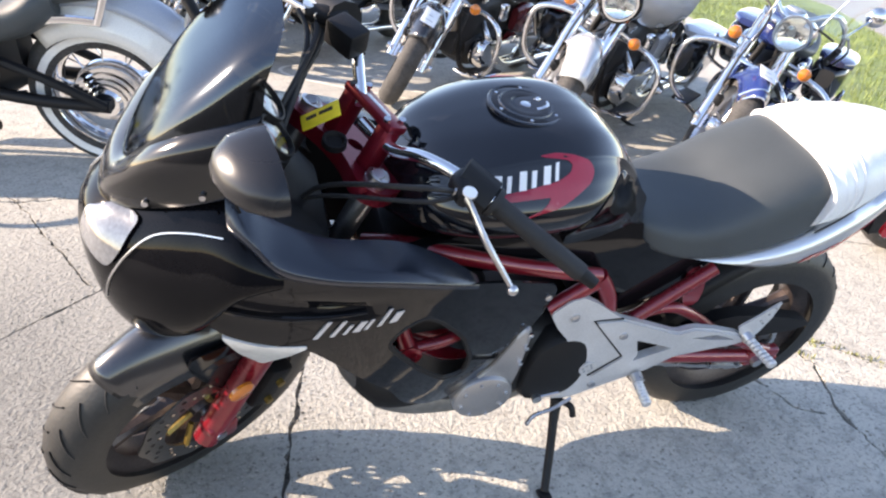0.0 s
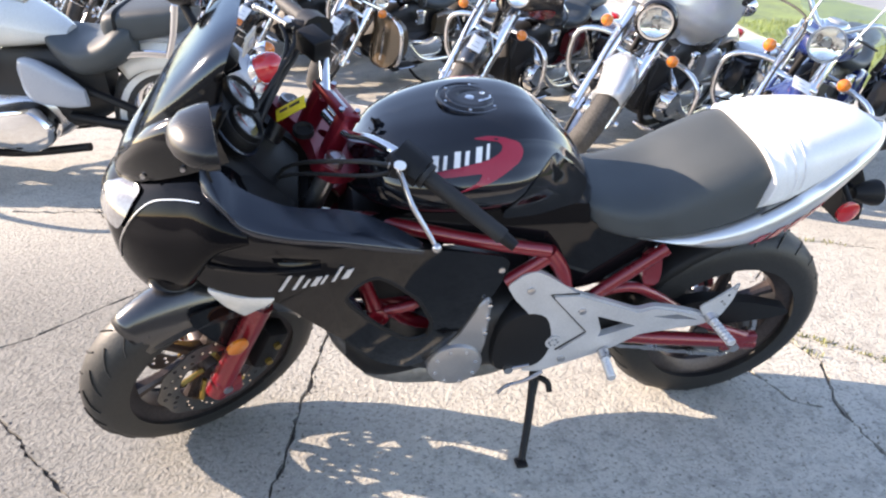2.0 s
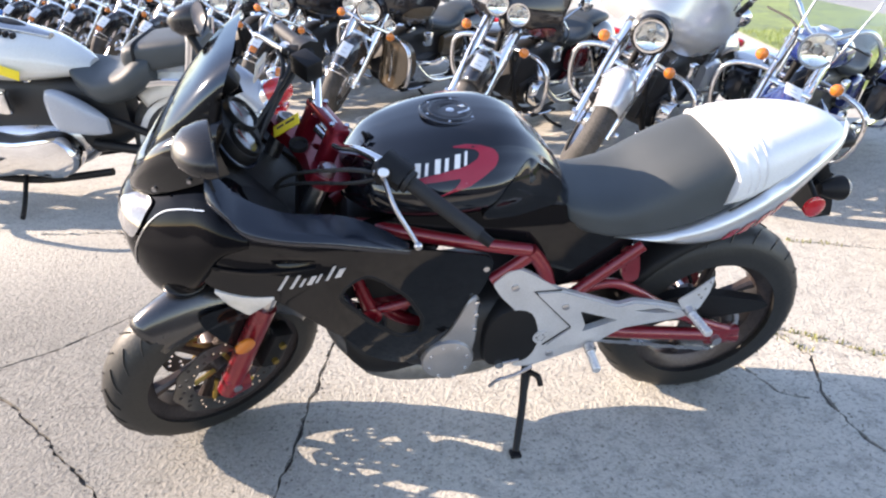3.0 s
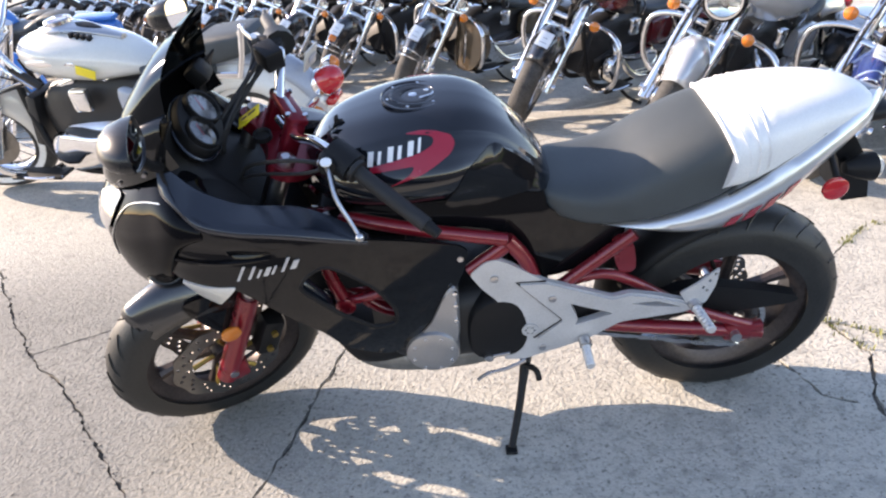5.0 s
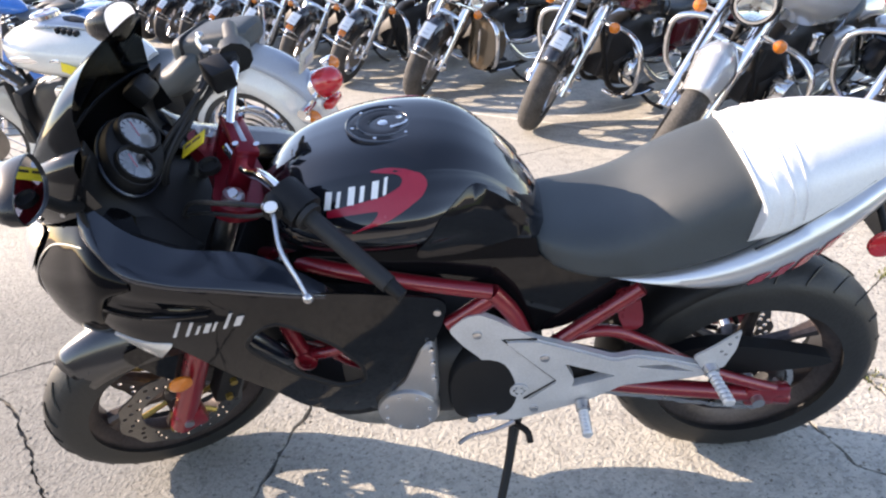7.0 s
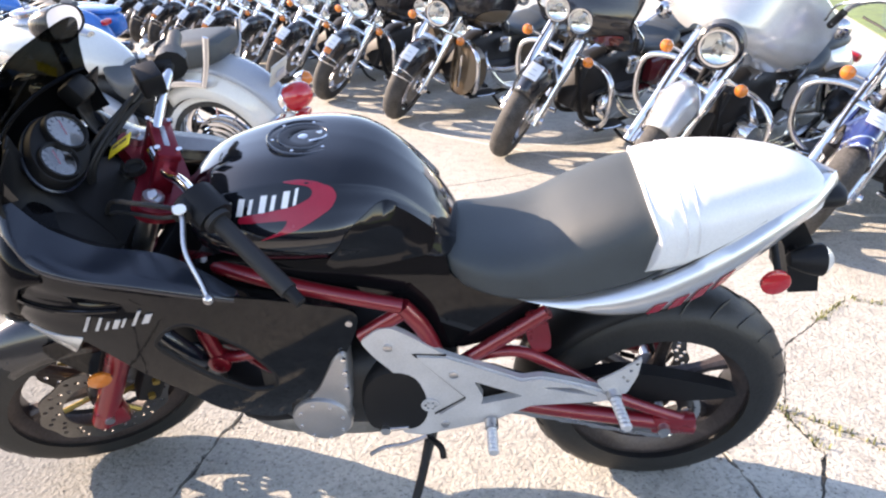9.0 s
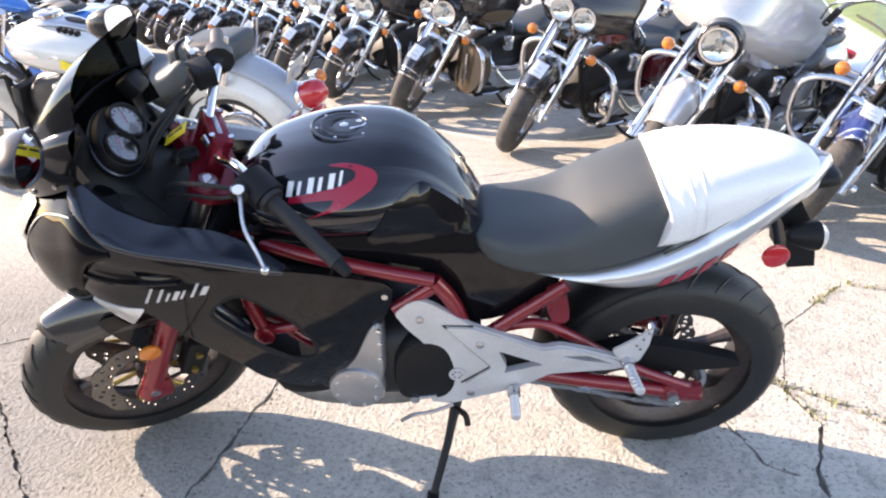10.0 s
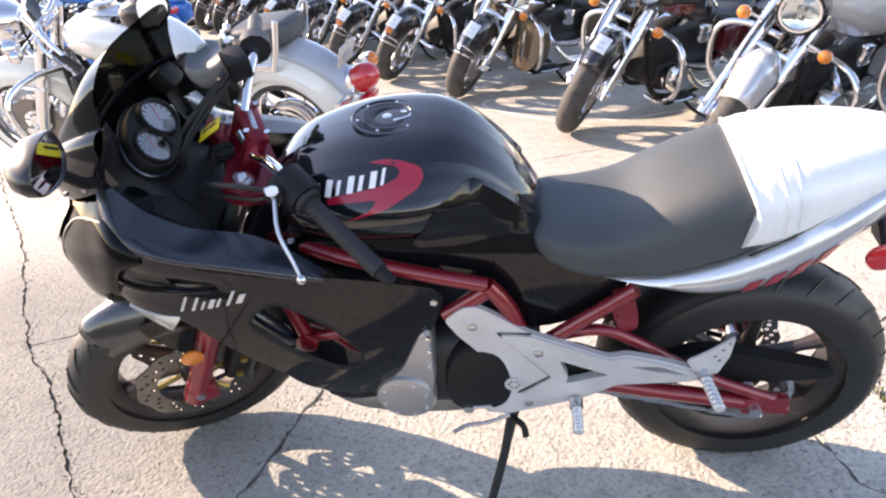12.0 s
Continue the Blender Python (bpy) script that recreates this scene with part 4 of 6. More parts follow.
part("plate_bracket", loft([[Vector((xc - 0.03, w, z0)), Vector((xc + 0.03, w, z0 + 0.005)), Vector((xc + 0.03, -w, z0 + 0.005)), Vector((xc - 0.03, -w, z0))] for xc, w, z0 in ((0.875, 0.05, 0.84), (0.915, 0.055, 0.78), (0.945, 0.060, 0.70), (0.955, 0.060, 0.66))]), MATT, sport, "black rear plate bracket")
for sgn in (-1, 1):
    sig = part("rear_indicator", tube([(0.90, sgn * 0.03, 0.775), (0.905, sgn * 0.075, 0.770)], 0.010, 10, 1), MATT, sport)
    part("indicator_body", lathe([(0.0, -0.055), (0.014, -0.05), (0.027, -0.02), (0.033, 0.004), (0.033, 0.012), (0.0, 0.012)], 24, (0.925, sgn * 0.105, 0.785), "X"), MATT, sig, "black indicator shell")
    part("indicator_lens", lathe([(0.0, 0.036), (0.012, 0.034), (0.025, 0.024), (0.033, 0.0125), (0.0, 0.0125)], 24, (0.925, sgn * 0.105, 0.785), "X"), INDIC, sig, "clear indicator lens")
    part("reflector_stalk", tube([(0.850, sgn * 0.075, 0.81), (0.842, sgn * 0.140, 0.785)], 0.007, 8, 1), MATT, sport)
    part("side_reflector", lathe([(0.0, 0.0), (0.028, 0.0), (0.028, sgn * 0.008), (0.024, sgn * 0.011), (0.0, sgn * 0.011)], 28, (0.841, sgn * 0.145, 0.762)), REDL, sport, "round red side reflector")
part("rear_hugger", fender_shell((0.705, 0, 0.312), 0.345, 95, 185, 0.095, 0.035), MATT, sport, "matt black inner rear mudguard", solid=0.004)
part("battery_box", body([(0.12, 0.66, 0.09, 0.10, 0.11), (0.25, 0.66, 0.10, 0.09, 0.11), (0.40, 0.68, 0.09, 0.05, 0.07)], 8, 4.0, 20), MATT, sport, "matt black inner body under the seat")

# fairing
FWK = [(-0.72, 0.150), (-0.66, 0.205), (-0.58, 0.250), (-0.48, 0.274), (-0.36, 0.276), (-0.24, 0.250), (-0.12, 0.208), (0.0, 0.166), (0.06, 0.150)]
FZK = [(0.25, 0.55), (0.36, 0.74), (0.46, 0.88), (0.58, 0.97), (0.70, 1.0), (0.80, 1.0), (0.90, 0.97)]


def fair_y(x, z):
    return keyed(FWK, x)[0] * keyed(FZK, z)[0]


main_outline = crisp([(-0.668, 0.757), (-0.62, 0.800), (-0.56, 0.862), (-0.48, 0.868), (-0.36, 0.848), (-0.235, 0.800), (-0.13, 0.757), (0.0, 0.694), (0.021, 0.670), (0.010, 0.622), (-0.025, 0.545), (-0.062, 0.480), (-0.110, 0.404), (-0.157, 0.371), (-0.205, 0.368), (-0.250, 0.412), (-0.295, 0.462), (-0.335, 0.545), (-0.400, 0.614), (-0.446, 0.662), (-0.495, 0.705), (-0.560, 0.708), (-0.626, 0.710), (-0.660, 0.735)], 0.025, 3)
vent = crisp([(-0.361, 0.696), (-0.327, 0.733), (-0.292, 0.744), (-0.254, 0.712), (-0.200, 0.646), (-0.160, 0.553), (-0.165, 0.497), (-0.218, 0.509), (-0.283, 0.587), (-0.326, 0.648)], 0.022, 4)
for sgn in (-1, 1):
    def on_fair(u, v, sgn=sgn):
        crease = 0.016 * math.exp(-((v - 0.800 + 0.05 * (u + 0.5)) / 0.010) ** 2) * (1 if u < -0.46 else max(0.0, (-0.33 - u) / 0.13))
        crease += 0.006 * math.exp(-((v - 0.752) / 0.012) ** 2) * max(0.0, min(1.0, (-0.40 - u) / 0.12))
        return Vector((u, sgn * (fair_y(u, v) - crease), v))
    sidef = part("side_fairing", panel(main_outline, on_fair, (0, -sgn * 0.006, 0), [vent], 0.018), BLACK, sport, "gloss black side fairing with a vent opening")
    part("fairing_bolt", lathe([(0.0, 0.0), (0.0075, 0.0), (0.0075, sgn * 0.004), (0.0, sgn * 0.005)], 12, (0.0, sgn * (fair_y(0.0, 0.655) + 0.0005), 0.655)), STEEL, sidef)
    rim_pts = [on_fair(u, v) for u, v in vent[::2]] + [on_fair(*vent[0])]
    part("vent_lip", tube([p + Vector((0, -sgn * 0.004, 0)) for p in rim_pts], 0.006, 6, 2), MATT, sidef)
    for k in range(7):
        u0, v0 = -0.484 + (0.0, 0.026, 0.046, 0.062, 0.080, 0.102, 0.122)[k], 0.731 + 0.0042 * k
        hgt = (0.040, 0.036, 0.022, 0.024, 0.022, 0.034, 0.022)[k]
        wd = (0.007, 0.007, 0.006, 0.011, 0.006, 0.007, 0.013)[k]
        part("letter_bar", panel([(u0, v0), (u0 + wd, v0 + 0.001), (u0 + wd + hgt * 0.55, v0 + hgt), (u0 + hgt * 0.55, v0 + hgt - 0.001)], lambda u, v, sgn=sgn: on_fair(u, v) + Vector((0, sgn * 0.001, 0)), (0, sgn * 0.002, 0), (), 0.01), SILD, sidef, "silver lettering bar")
    lip = [Vector((u, sgn * (fair_y(u, v) + 0.001), v)) for u, v in ((-0.655, 0.772), (-0.60, 0.775), (-0.53, 0.777), (-0.46, 0.782), (-0.40, 0.788))]
    part("fairing_lip", tube(lip, 0.0065, 8, 4, 0.003), BLACK, sidef)
    # dark ledge between the cockpit and the side fairing
    rings = []
    for i in range(33):
        s = i / 32
        x = -0.605 + 0.410 * s
        sink = max(0.0, 1 - s / 0.22) ** 2
        yo = fair_y(x, 0.80) + 0.003 - 0.028 * sink
        zo = keyed([(-0.605, 0.930), (-0.570, 0.912), (-0.545, 0.884), (-0.48, 0.867), (-0.36, 0.847), (-0.235, 0.799), (-0.195, 0.782)], x)[0]
        zi = keyed([(-0.605, 0.985), (-0.575, 0.955), (-0.550, 0.925), (-0.520, 0.902), (-0.445, 0.868), (-0.33, 0.854), (-0.25, 0.822), (-0.195, 0.786)], x)[0]
        yi = keyed([(-0.605, 0.180), (-0.52, 0.190), (-0.36, 0.190), (-0.195, 0.215)], x)[0]
        rings.append([Vector((x, sgn * y, z)) for y, z in ((yo - 0.008, zo - 0.022), (yo, zo - 0.005), (yo - 0.003, zo + (zi - zo) * 0.12), (yo - (yo - yi) * 0.35, zo + (zi - zo) * 0.42), (yo - (yo - yi) * 0.75, zo + (zi - zo) * 0.88), (yi, zi), (yi - 0.008, zi - 0.02), (yo - 0.026, zo - 0.03))])
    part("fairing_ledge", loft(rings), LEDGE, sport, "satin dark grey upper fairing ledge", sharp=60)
    part("inner_fairing", panel(round_loop([(-0.60, 0.86), (-0.40, 0.80), (-0.20, 0.74), (-0.20, 0.60), (-0.45, 0.62), (-0.60, 0.70)], 3), lambda u, v, sgn=sgn: Vector((u, sgn * (0.170 + 0.04 * max(0, -0.3 - u)), v)), (0, -sgn * 0.004, 0), (), 0.05), MATT, sport, "black inner fairing panel")
    # clear front indicator set under the fairing
    pts = crisp([(-0.626, 0.706), (-0.56, 0.704), (-0.490, 0.712), (-0.520, 0.672), (-0.562, 0.618), (-0.600, 0.652)], 0.008, 3)
    part("front_indicator", panel(pts, lambda u, v, sgn=sgn: Vector((u, sgn * (keyed(FWK, u)[0] + 0.003 - 0.45 * max(0.0, 0.70 - v)), v)), (0, -sgn * 0.026, 0), (), 0.02), INDIC, sport, "clear flush front indicator")
part("belly_pan", body([(-0.36, 0.33, 0.06, 0.05, 0.05), (-0.30, 0.30, 0.11, 0.06, 0.06), (-0.18, 0.30, 0.12, 0.06, 0.04), (-0.08, 0.33, 0.10, 0.05, 0.04)], 10, 3.0, 24), MATT, sport, "black fairing lower inside")
NOSEK = [(-0.842, 0.775, 0.012, 0.015, 0.02), (-0.832, 0.775, 0.060, 0.060, 0.085), (-0.80, 0.765, 0.125, 0.105, 0.155), (-0.74, 0.755, 0.182, 0.150, 0.180), (-0.66, 0.775, 0.230, 0.180, 0.150), (-0.59, 0.830, 0.262, 0.130, 0.060), (-0.53, 0.845, 0.266, 0.050, 0.035)]
nose = part("upper_cowl", body(NOSEK, 30, 2.3, 48), BLACK_DIM, sport, "gloss black upper cowl")
def nose_y(x, z):
    zc, hw, up, down = keyed(NOSEK, x)
    h = up if z > zc else down
    return hw * max(0.0, 1 - min(1.0, abs(z - zc) / h) ** 2.3) ** (1 / 2.3)
for sgn in (-1, 1):
    part("headlight", panel(round_loop([(-0.822, 0.820), (-0.812, 0.850), (-0.790, 0.866), (-0.762, 0.879), (-0.728, 0.884), (-0.745, 0.858), (-0.766, 0.824), (-0.784, 0.802), (-0.806, 0.806)], 4), lambda u, v, sgn=sgn: Vector((u - 0.004, sgn * (nose_y(u, v) + 0.002), v)), (0, sgn * 0.004, 0), (), 0.012), LENS, nose, "clear headlamp lens")
    rim_line = [Vector((u, sgn * (nose_y(u, v) + 0.002), v)) for u, v in ((-0.800, 0.715), (-0.785, 0.775), (-0.752, 0.832), (-0.710, 0.872), (-0.660, 0.894), (-0.610, 0.906))]
    part("cowl_trim", tube(rim_line, 0.0020, 6, 4), STEEL, nose)

# windscreen: a bubble over a base ridge, and the glossy cowl shoulders under the ridge
LINE = [(-0.750, 0.945, 0.940), (-0.735, 0.974, 0.960), (-0.70, 1.026, 1.004), (-0.66, 1.082, 1.034), (-0.62, 1.126, 1.053), (-0.57, 1.175, 1.070), (-0.515, 1.212, 1.084)]


def ridge(x):
    """Half width of the screen's base at x."""
    return 0.156 * max(0.0, 1 - ((-0.515 - x) / 0.235) ** 2.0) ** 0.5


rings = []
for i in range(25):
    x = -0.750 + 0.235 * (i / 24) ** 1.5
    top, low = keyed(LINE, x)
    w = ridge(x) + 0.004
    mid = -0.030 + 0.008 * (x + 0.75) / 0.235
    square = 0.42 * (i / 24) ** 1.5
    rings.append([Vector((x - 0.035 * ((x + 0.75) / 0.235) ** 2 * (1 - math.sin(a)) ** 1.5, mid + w * spow(math.cos(a), 0.90 - square), low + (top - low) * spow(math.sin(a), 0.85 - square))) for a in [math.pi * k / 28 for k in range(29)]])
part("windscreen", loft(rings, False, False), SMOKE, sport, "dark smoked curved windscreen", sharp=70)
base_up = [r[0] for r in rings][::-1] + [r[-1] for r in rings]
base_low = []
for q in base_up:
    s = max(0.0, min(1.0, (-0.515 - q.x) / 0.235))
    yy = q.y + 0.03
    base_low.append(Vector((q.x - 0.052 * s ** 2, yy * (1.20 - 0.02 * s) - 0.02 * (1 - s), 0.985 - 0.130 * s ** 1.3)))
rings = [[a.lerp(b, t) + Vector((-0.014 * math.sin(math.pi * t ** 0.6), 0.018 * math.sin(math.pi * t ** 0.6) * (1 if a.y > -0.03 else -1), 0.004)) for a, b in zip(base_up, base_low)] for t in (0.0, 0.08, 0.18, 0.3, 0.5, 0.7, 0.88, 1.0)]
shoulder = part("screen_shoulder", loft(rings, False, False), SHOULDER, sport, "gloss black cowl shoulder under the windscreen", sharp=170)
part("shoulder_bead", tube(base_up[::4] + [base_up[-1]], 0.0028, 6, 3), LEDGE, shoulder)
for k in (7, 14, 35, 42):
    q = rings[6][k]
    part("screen_bolt", lathe([(0.0, -0.004), (0.0048, -0.004), (0.0048, 0.003), (0.0, 0.004)], 10, q + Vector((0, -0.003 if q.y < 0 else 0.003, 0.002))), STEEL, shoulder)

# lining between the ledges, the screen and the instruments
for sgn in (-1, 1):
    outer = spline([Vector((-0.545, sgn * 0.178, 1.070)), Vector((-0.582, sgn * 0.205, 1.000)), Vector((-0.585, sgn * 0.210, 0.945)), Vector((-0.530, sgn * 0.196, 0.900)), Vector((-0.430, sgn * 0.190, 0.862))], 5)
    inner = spline([Vector((-0.590, sgn * 0.110, 1.060)), Vector((-0.580, sgn * 0.105, 1.010)), Vector((-0.560, sgn * 0.100, 0.960)), Vector((-0.520, sgn * 0.100, 0.905)), Vector((-0.440, sgn * 0.120, 0.820))], 5)
    rings = [[a.lerp(b, t) + Vector((-0.012, 0, -0.014)) * math.sin(math.pi * t) for a, b in zip(outer, inner)] for t in (0.0, 0.2, 0.4, 0.6, 0.8, 1.0)]
    part("cockpit_lining", loft(rings, False, False), MATT, sport, "black plastic cockpit lining", sharp=170, solid=0.004)
part("cockpit_tray", body([(-0.74, 0.86, 0.05, 0.03, 0.05), (-0.68, 0.87, 0.12, 0.05, 0.08), (-0.58, 0.86, 0.165, 0.07, 0.10), (-0.50, 0.83, 0.165, 0.055, 0.08), (-0.44, 0.80, 0.12, 0.03, 0.05)], 12, 2.6, 28, yc=-0.02), MATT, sport, "black cockpit lining")
# instruments
POD_N = Vector((0.743, -0.10, 0.660)).normalized()
POD_Y = Vector((0.0, 0.060, 0.034))
POD_Y = (POD_Y - POD_N * POD_Y.dot(POD_N)).normalized()
POD_X = POD_Y.cross(POD_N)
POD = Matrix.Translation((-0.545, -0.053, 0.996)) @ Matrix((POD_X, POD_Y, POD_N)).transposed().to_4x4()
pod = part("instrument_pod", loft([[Vector((x * k, y * k, z)) for x, y in disc_outline(0.056, 36)] for k, z in ((0.5, -0.09), (0.95, -0.03), (1.0, 0.0), (0.93, 0.012), (0.85, 0.014))]), MATT, sport, "black instrument cluster", matrix=POD @ Matrix.Diagonal((1.05, 1.55, 1, 1)))
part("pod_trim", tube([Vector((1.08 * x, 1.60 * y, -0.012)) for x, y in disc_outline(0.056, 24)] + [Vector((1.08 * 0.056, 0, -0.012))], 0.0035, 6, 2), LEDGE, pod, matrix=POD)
for gy, r in ((0.034, 0.041), (-0.038, 0.038)):
    gm = POD @ Matrix.Translation((0.0, gy, 0.016 if gy > 0 else 0.012))
    gauge = part("gauge_ring", lathe([(r * 0.86, 0.0), (r * 0.9, 0.012), (r, 0.012), (r * 1.06, 0.0), (r * 1.06, -0.02), (r * 0.86, -0.02)], 40, axis="Z"), MATT, pod, matrix=gm)
    part("dial", lathe([(0.0, 0.002), (r * 0.87, 0.002), (r * 0.87, -0.004), (0.0, -0.004)], 40, axis="Z"), DIAL, gauge, "pale instrument dial", matrix=gm)
    part("dial_glass", lathe([(0.0, 0.010), (r * 0.5, 0.0095), (r * 0.87, 0.007), (r * 0.87, 0.005), (0.0, 0.008)], 32, axis="Z"), GAUGEG, gauge, matrix=gm)
    part("needle", box((r * 0.25, 0, 0.0035), (r * 0.8, 0.003, 0.001), 0), REDL, gauge, matrix=gm @ Matrix.Rotation(2.2, 4, "Z"))
    for k in range(11):
        a = 0.6 + k * 0.42
        part("dial_mark", box((r * 0.72, 0, 0.003), (r * 0.18, 0.003, 0.001), 0), ENGINE, gauge, matrix=gm @ Matrix.Rotation(a, 4, "Z"))
part("screen_brace", box((-0.575, 0.120, 1.040), (0.045, 0.066, 0.05), 0.012, Matrix.Rotation(radians(-35), 4, "Y")), MATT, sport, "black instrument cowl")

# mirrors on stalks
for sgn in (-1, 1):
    mm = Matrix.Translation((-0.556, -0.342, 1.108) if sgn < 0 else (-0.645, 0.270, 1.130)) @ Matrix.Rotation(radians(10 if sgn < 0 else -6), 4, "Z") @ Matrix.Rotation(radians(-2 if sgn < 0 else -6), 4, "Y")
    MIR = [(sgn * y, 0.92 * z) for y, z in round_loop([(-0.75, 0.95), (0.25, 0.95), (0.95, 0.35), (0.95, -0.45), (0.35, -0.85), (-0.45, -0.9), (-0.95, -0.2)], 4)]
    shell = loft([[Vector((x, y * w + sgn * off, z * h)) for y, z in MIR] for x, w, h, off in ((-0.060, 0.010, 0.008, -0.018), (-0.052, 0.032, 0.021, -0.012), (-0.034, 0.052, 0.035, -0.006), (-0.009, 0.062, 0.042, 0.0), (0.004, 0.064, 0.043, 0.0), (0.009, 0.064, 0.043, 0.0), (0.010, 0.061, 0.0405, 0.0), (0.005, 0.0595, 0.0395, 0.0))])
    mir = part("mirror", shell, MIRM, sport, "dark satin mirror shell", matrix=mm)
    part("mirror_glass", loft([[Vector((x, y * 0.059, z * 0.039)) for y, z in MIR] for x in (0.0045, 0.0062)]), MIRROR, mir, "mirror glass", matrix=mm)
    part("mirror_stalk", tube([(-0.590, -0.200, 0.985) if sgn < 0 else (-0.60, 0.165, 0.985), (-0.588, -0.245, 1.015) if sgn < 0 else (-0.62, 0.195, 1.03), (-0.575, -0.31, 1.085) if sgn < 0 else (-0.66, 0.24, 1.10)], 0.012, 10, 5, 0.010), MATT, mir)

# frame tubes
def rod(name, pts, r, mat=REDF, label="", sides=(-1, 1), steps=5, owner=None):
    for sgn in sides:
        part(name, tube([(x, sgn * y, z) for x, y, z in pts], r, 12, steps), mat, owner or sport, label)


rod("frame_tube", [(-0.36, 0.05, 0.735), (-0.29, 0.100, 0.765), (-0.24, 0.140, 0.776), (-0.08, 0.150, 0.735), (0.11, 0.150, 0.690)], 0.0165, label="red steel frame tube")
rod("frame_tube", [(0.11, 0.150, 0.690), (0.155, 0.150, 0.620), (0.19, 0.145, 0.50)], 0.019, label="red steel frame tube")
rod("frame_tube", [(0.02, 0.152, 0.605), (0.11, 0.152, 0.675)], 0.017, steps=1)
rod("frame_tube", [(0.23, 0.145, 0.520), (0.41, 0.140, 0.672)], 0.016, steps=1)
rod("frame_tube", [(-0.30, 0.10, 0.62), (-0.26, 0.115, 0.53), (-0.18, 0.125, 0.47), (-0.05, 0.13, 0.47)], 0.018)
rod("frame_tube", [(-0.33, 0.08, 0.74), (-0.29, 0.11, 0.60)], 0.016, steps=1)
rod("frame_tube", [(-0.36, 0.105, 0.640), (-0.30, 0.128, 0.585), (-0.19, 0.130, 0.535)], 0.022)
rod("frame_tube", [(-0.27, 0.128, 0.66), (-0.235, 0.130, 0.56)], 0.014, steps=1)
rod("frame_tube", [(-0.325, 0.150, 0.700), (-0.306, 0.172, 0.630), (-0.284, 0.184, 0.566)], 0.017)
rod("frame_tube", [(-0.284, 0.184, 0.566), (-0.20, 0.184, 0.585), (-0.12, 0.150, 0.605)], 0.013)
for sgn in (-1, 1):
    part("frame_boss", lathe([(r, sgn * y) for r, y in ((0.0, 0.170), (0.024, 0.170), (0.024, 0.200), (0.018, 0.204), (0.012, 0.204), (0.011, 0.198), (0.0, 0.198))], 18, (-0.282, 0, 0.560)), REDF, sport, "red frame lug with a bolt hole")
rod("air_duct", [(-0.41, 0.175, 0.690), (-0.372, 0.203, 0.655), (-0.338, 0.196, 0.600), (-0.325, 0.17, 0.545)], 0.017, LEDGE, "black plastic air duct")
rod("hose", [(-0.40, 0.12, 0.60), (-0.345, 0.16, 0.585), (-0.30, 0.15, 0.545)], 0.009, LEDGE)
part("shock_link", panel(round_loop([(0.365, 0.64), (0.405, 0.65), (0.425, 0.555), (0.385, 0.55)], 3), lambda u, v: Vector((u, -0.13, v)), (0, 0.02, 0), (), 0.03), REDF, sport)
rod("swingarm", [(0.22, 0.110, 0.385), (0.42, 0.120, 0.350), (0.60, 0.125, 0.325), (0.78, 0.128, 0.298)], 0.020, label="red swingarm", sides=(-1, 1))
rod("swingarm_brace", [(0.24, 0.125, 0.515), (0.34, 0.130, 0.545), (0.42, 0.132, 0.515), (0.58, 0.132, 0.405), (0.77, 0.130, 0.318)], 0.0135, sides=(-1,))
for sgn in (-1, 1):
    part("axle_block", box((0.73, sgn * 0.130, 0.312), (0.10, 0.03, 0.055), 0.008), REDF, sport)
part("rear_axle", lathe([(0.0, -0.16), (0.014, -0.16), (0.014, 0.16), (0.0, 0.16)], 16, (0.705, 0, 0.312)), STEEL, sport)
part("sprocket", panel(disc_outline(0.09, 88, 44, 0.004), lambda u, v: Vector((0.705 + u, -0.092, 0.312 + v)), (0, 0.006, 0), [disc_outline(0.045, 24)] + [hole(0.066 * math.cos(a), 0.066 * math.sin(a), 0.012, 10) for a in [k * 1.2566 for k in range(5)]], 0), DISC, sport, "steel rear sprocket")
loop = [Vector((0.215, -0.092, 0.405)), Vector((0.46, -0.092, 0.402)), Vector((0.705, -0.092, 0.402))]
loop += [Vector((0.705 + 0.09 * math.sin(a), -0.092, 0.312 + 0.09 * math.cos(a))) for a in (0.5, 1.0, 1.57, 2.1, 2.6)]
loop += [Vector((0.705, -0.092, 0.222)), Vector((0.46, -0.092, 0.278)), Vector((0.215, -0.092, 0.335)), Vector((0.175, -0.092, 0.37)), Vector((0.214, -0.092, 0.404))]
dense = spline(loop, 14)
rings = []
for k, c in enumerate(dense):
    t = (dense[(k + 1) % len(dense)] - dense[k - 1]).normalized()
    nrm = Vector((-t.z, 0, t.x)) * (0.0075 if k % 2 else 0.0050)
    yy = Vector((0, 0.008 if k % 4 < 2 else 0.006, 0))
    rings.append([c + nrm + yy, c - nrm + yy, c - nrm - yy, c + nrm - yy])
part("chain", loft(rings), STEEL, sport, "oily drive chain")
part("chain_guard", panel(round_loop([(0.46, 0.40), (0.60, 0.455), (0.84, 0.405), (0.85, 0.375), (0.70, 0.36), (0.52, 0.365)], 4), lambda u, v: Vector((u, -0.108, v)), (0, 0.035, 0), (), 0.05), MATT, sport, "matt black chain guard")

# engine, covers, exhaust
part("crankcase", body([(-0.24, 0.40, 0.10, 0.08, 0.08), (-0.18, 0.39, 0.145, 0.12, 0.11), (-0.02, 0.39, 0.155, 0.13, 0.12), (0.14, 0.40, 0.145, 0.14, 0.11), (0.22, 0.41, 0.11, 0.10, 0.08)], 16, 3.6, 28), ENGINE, sport, "black engine case")
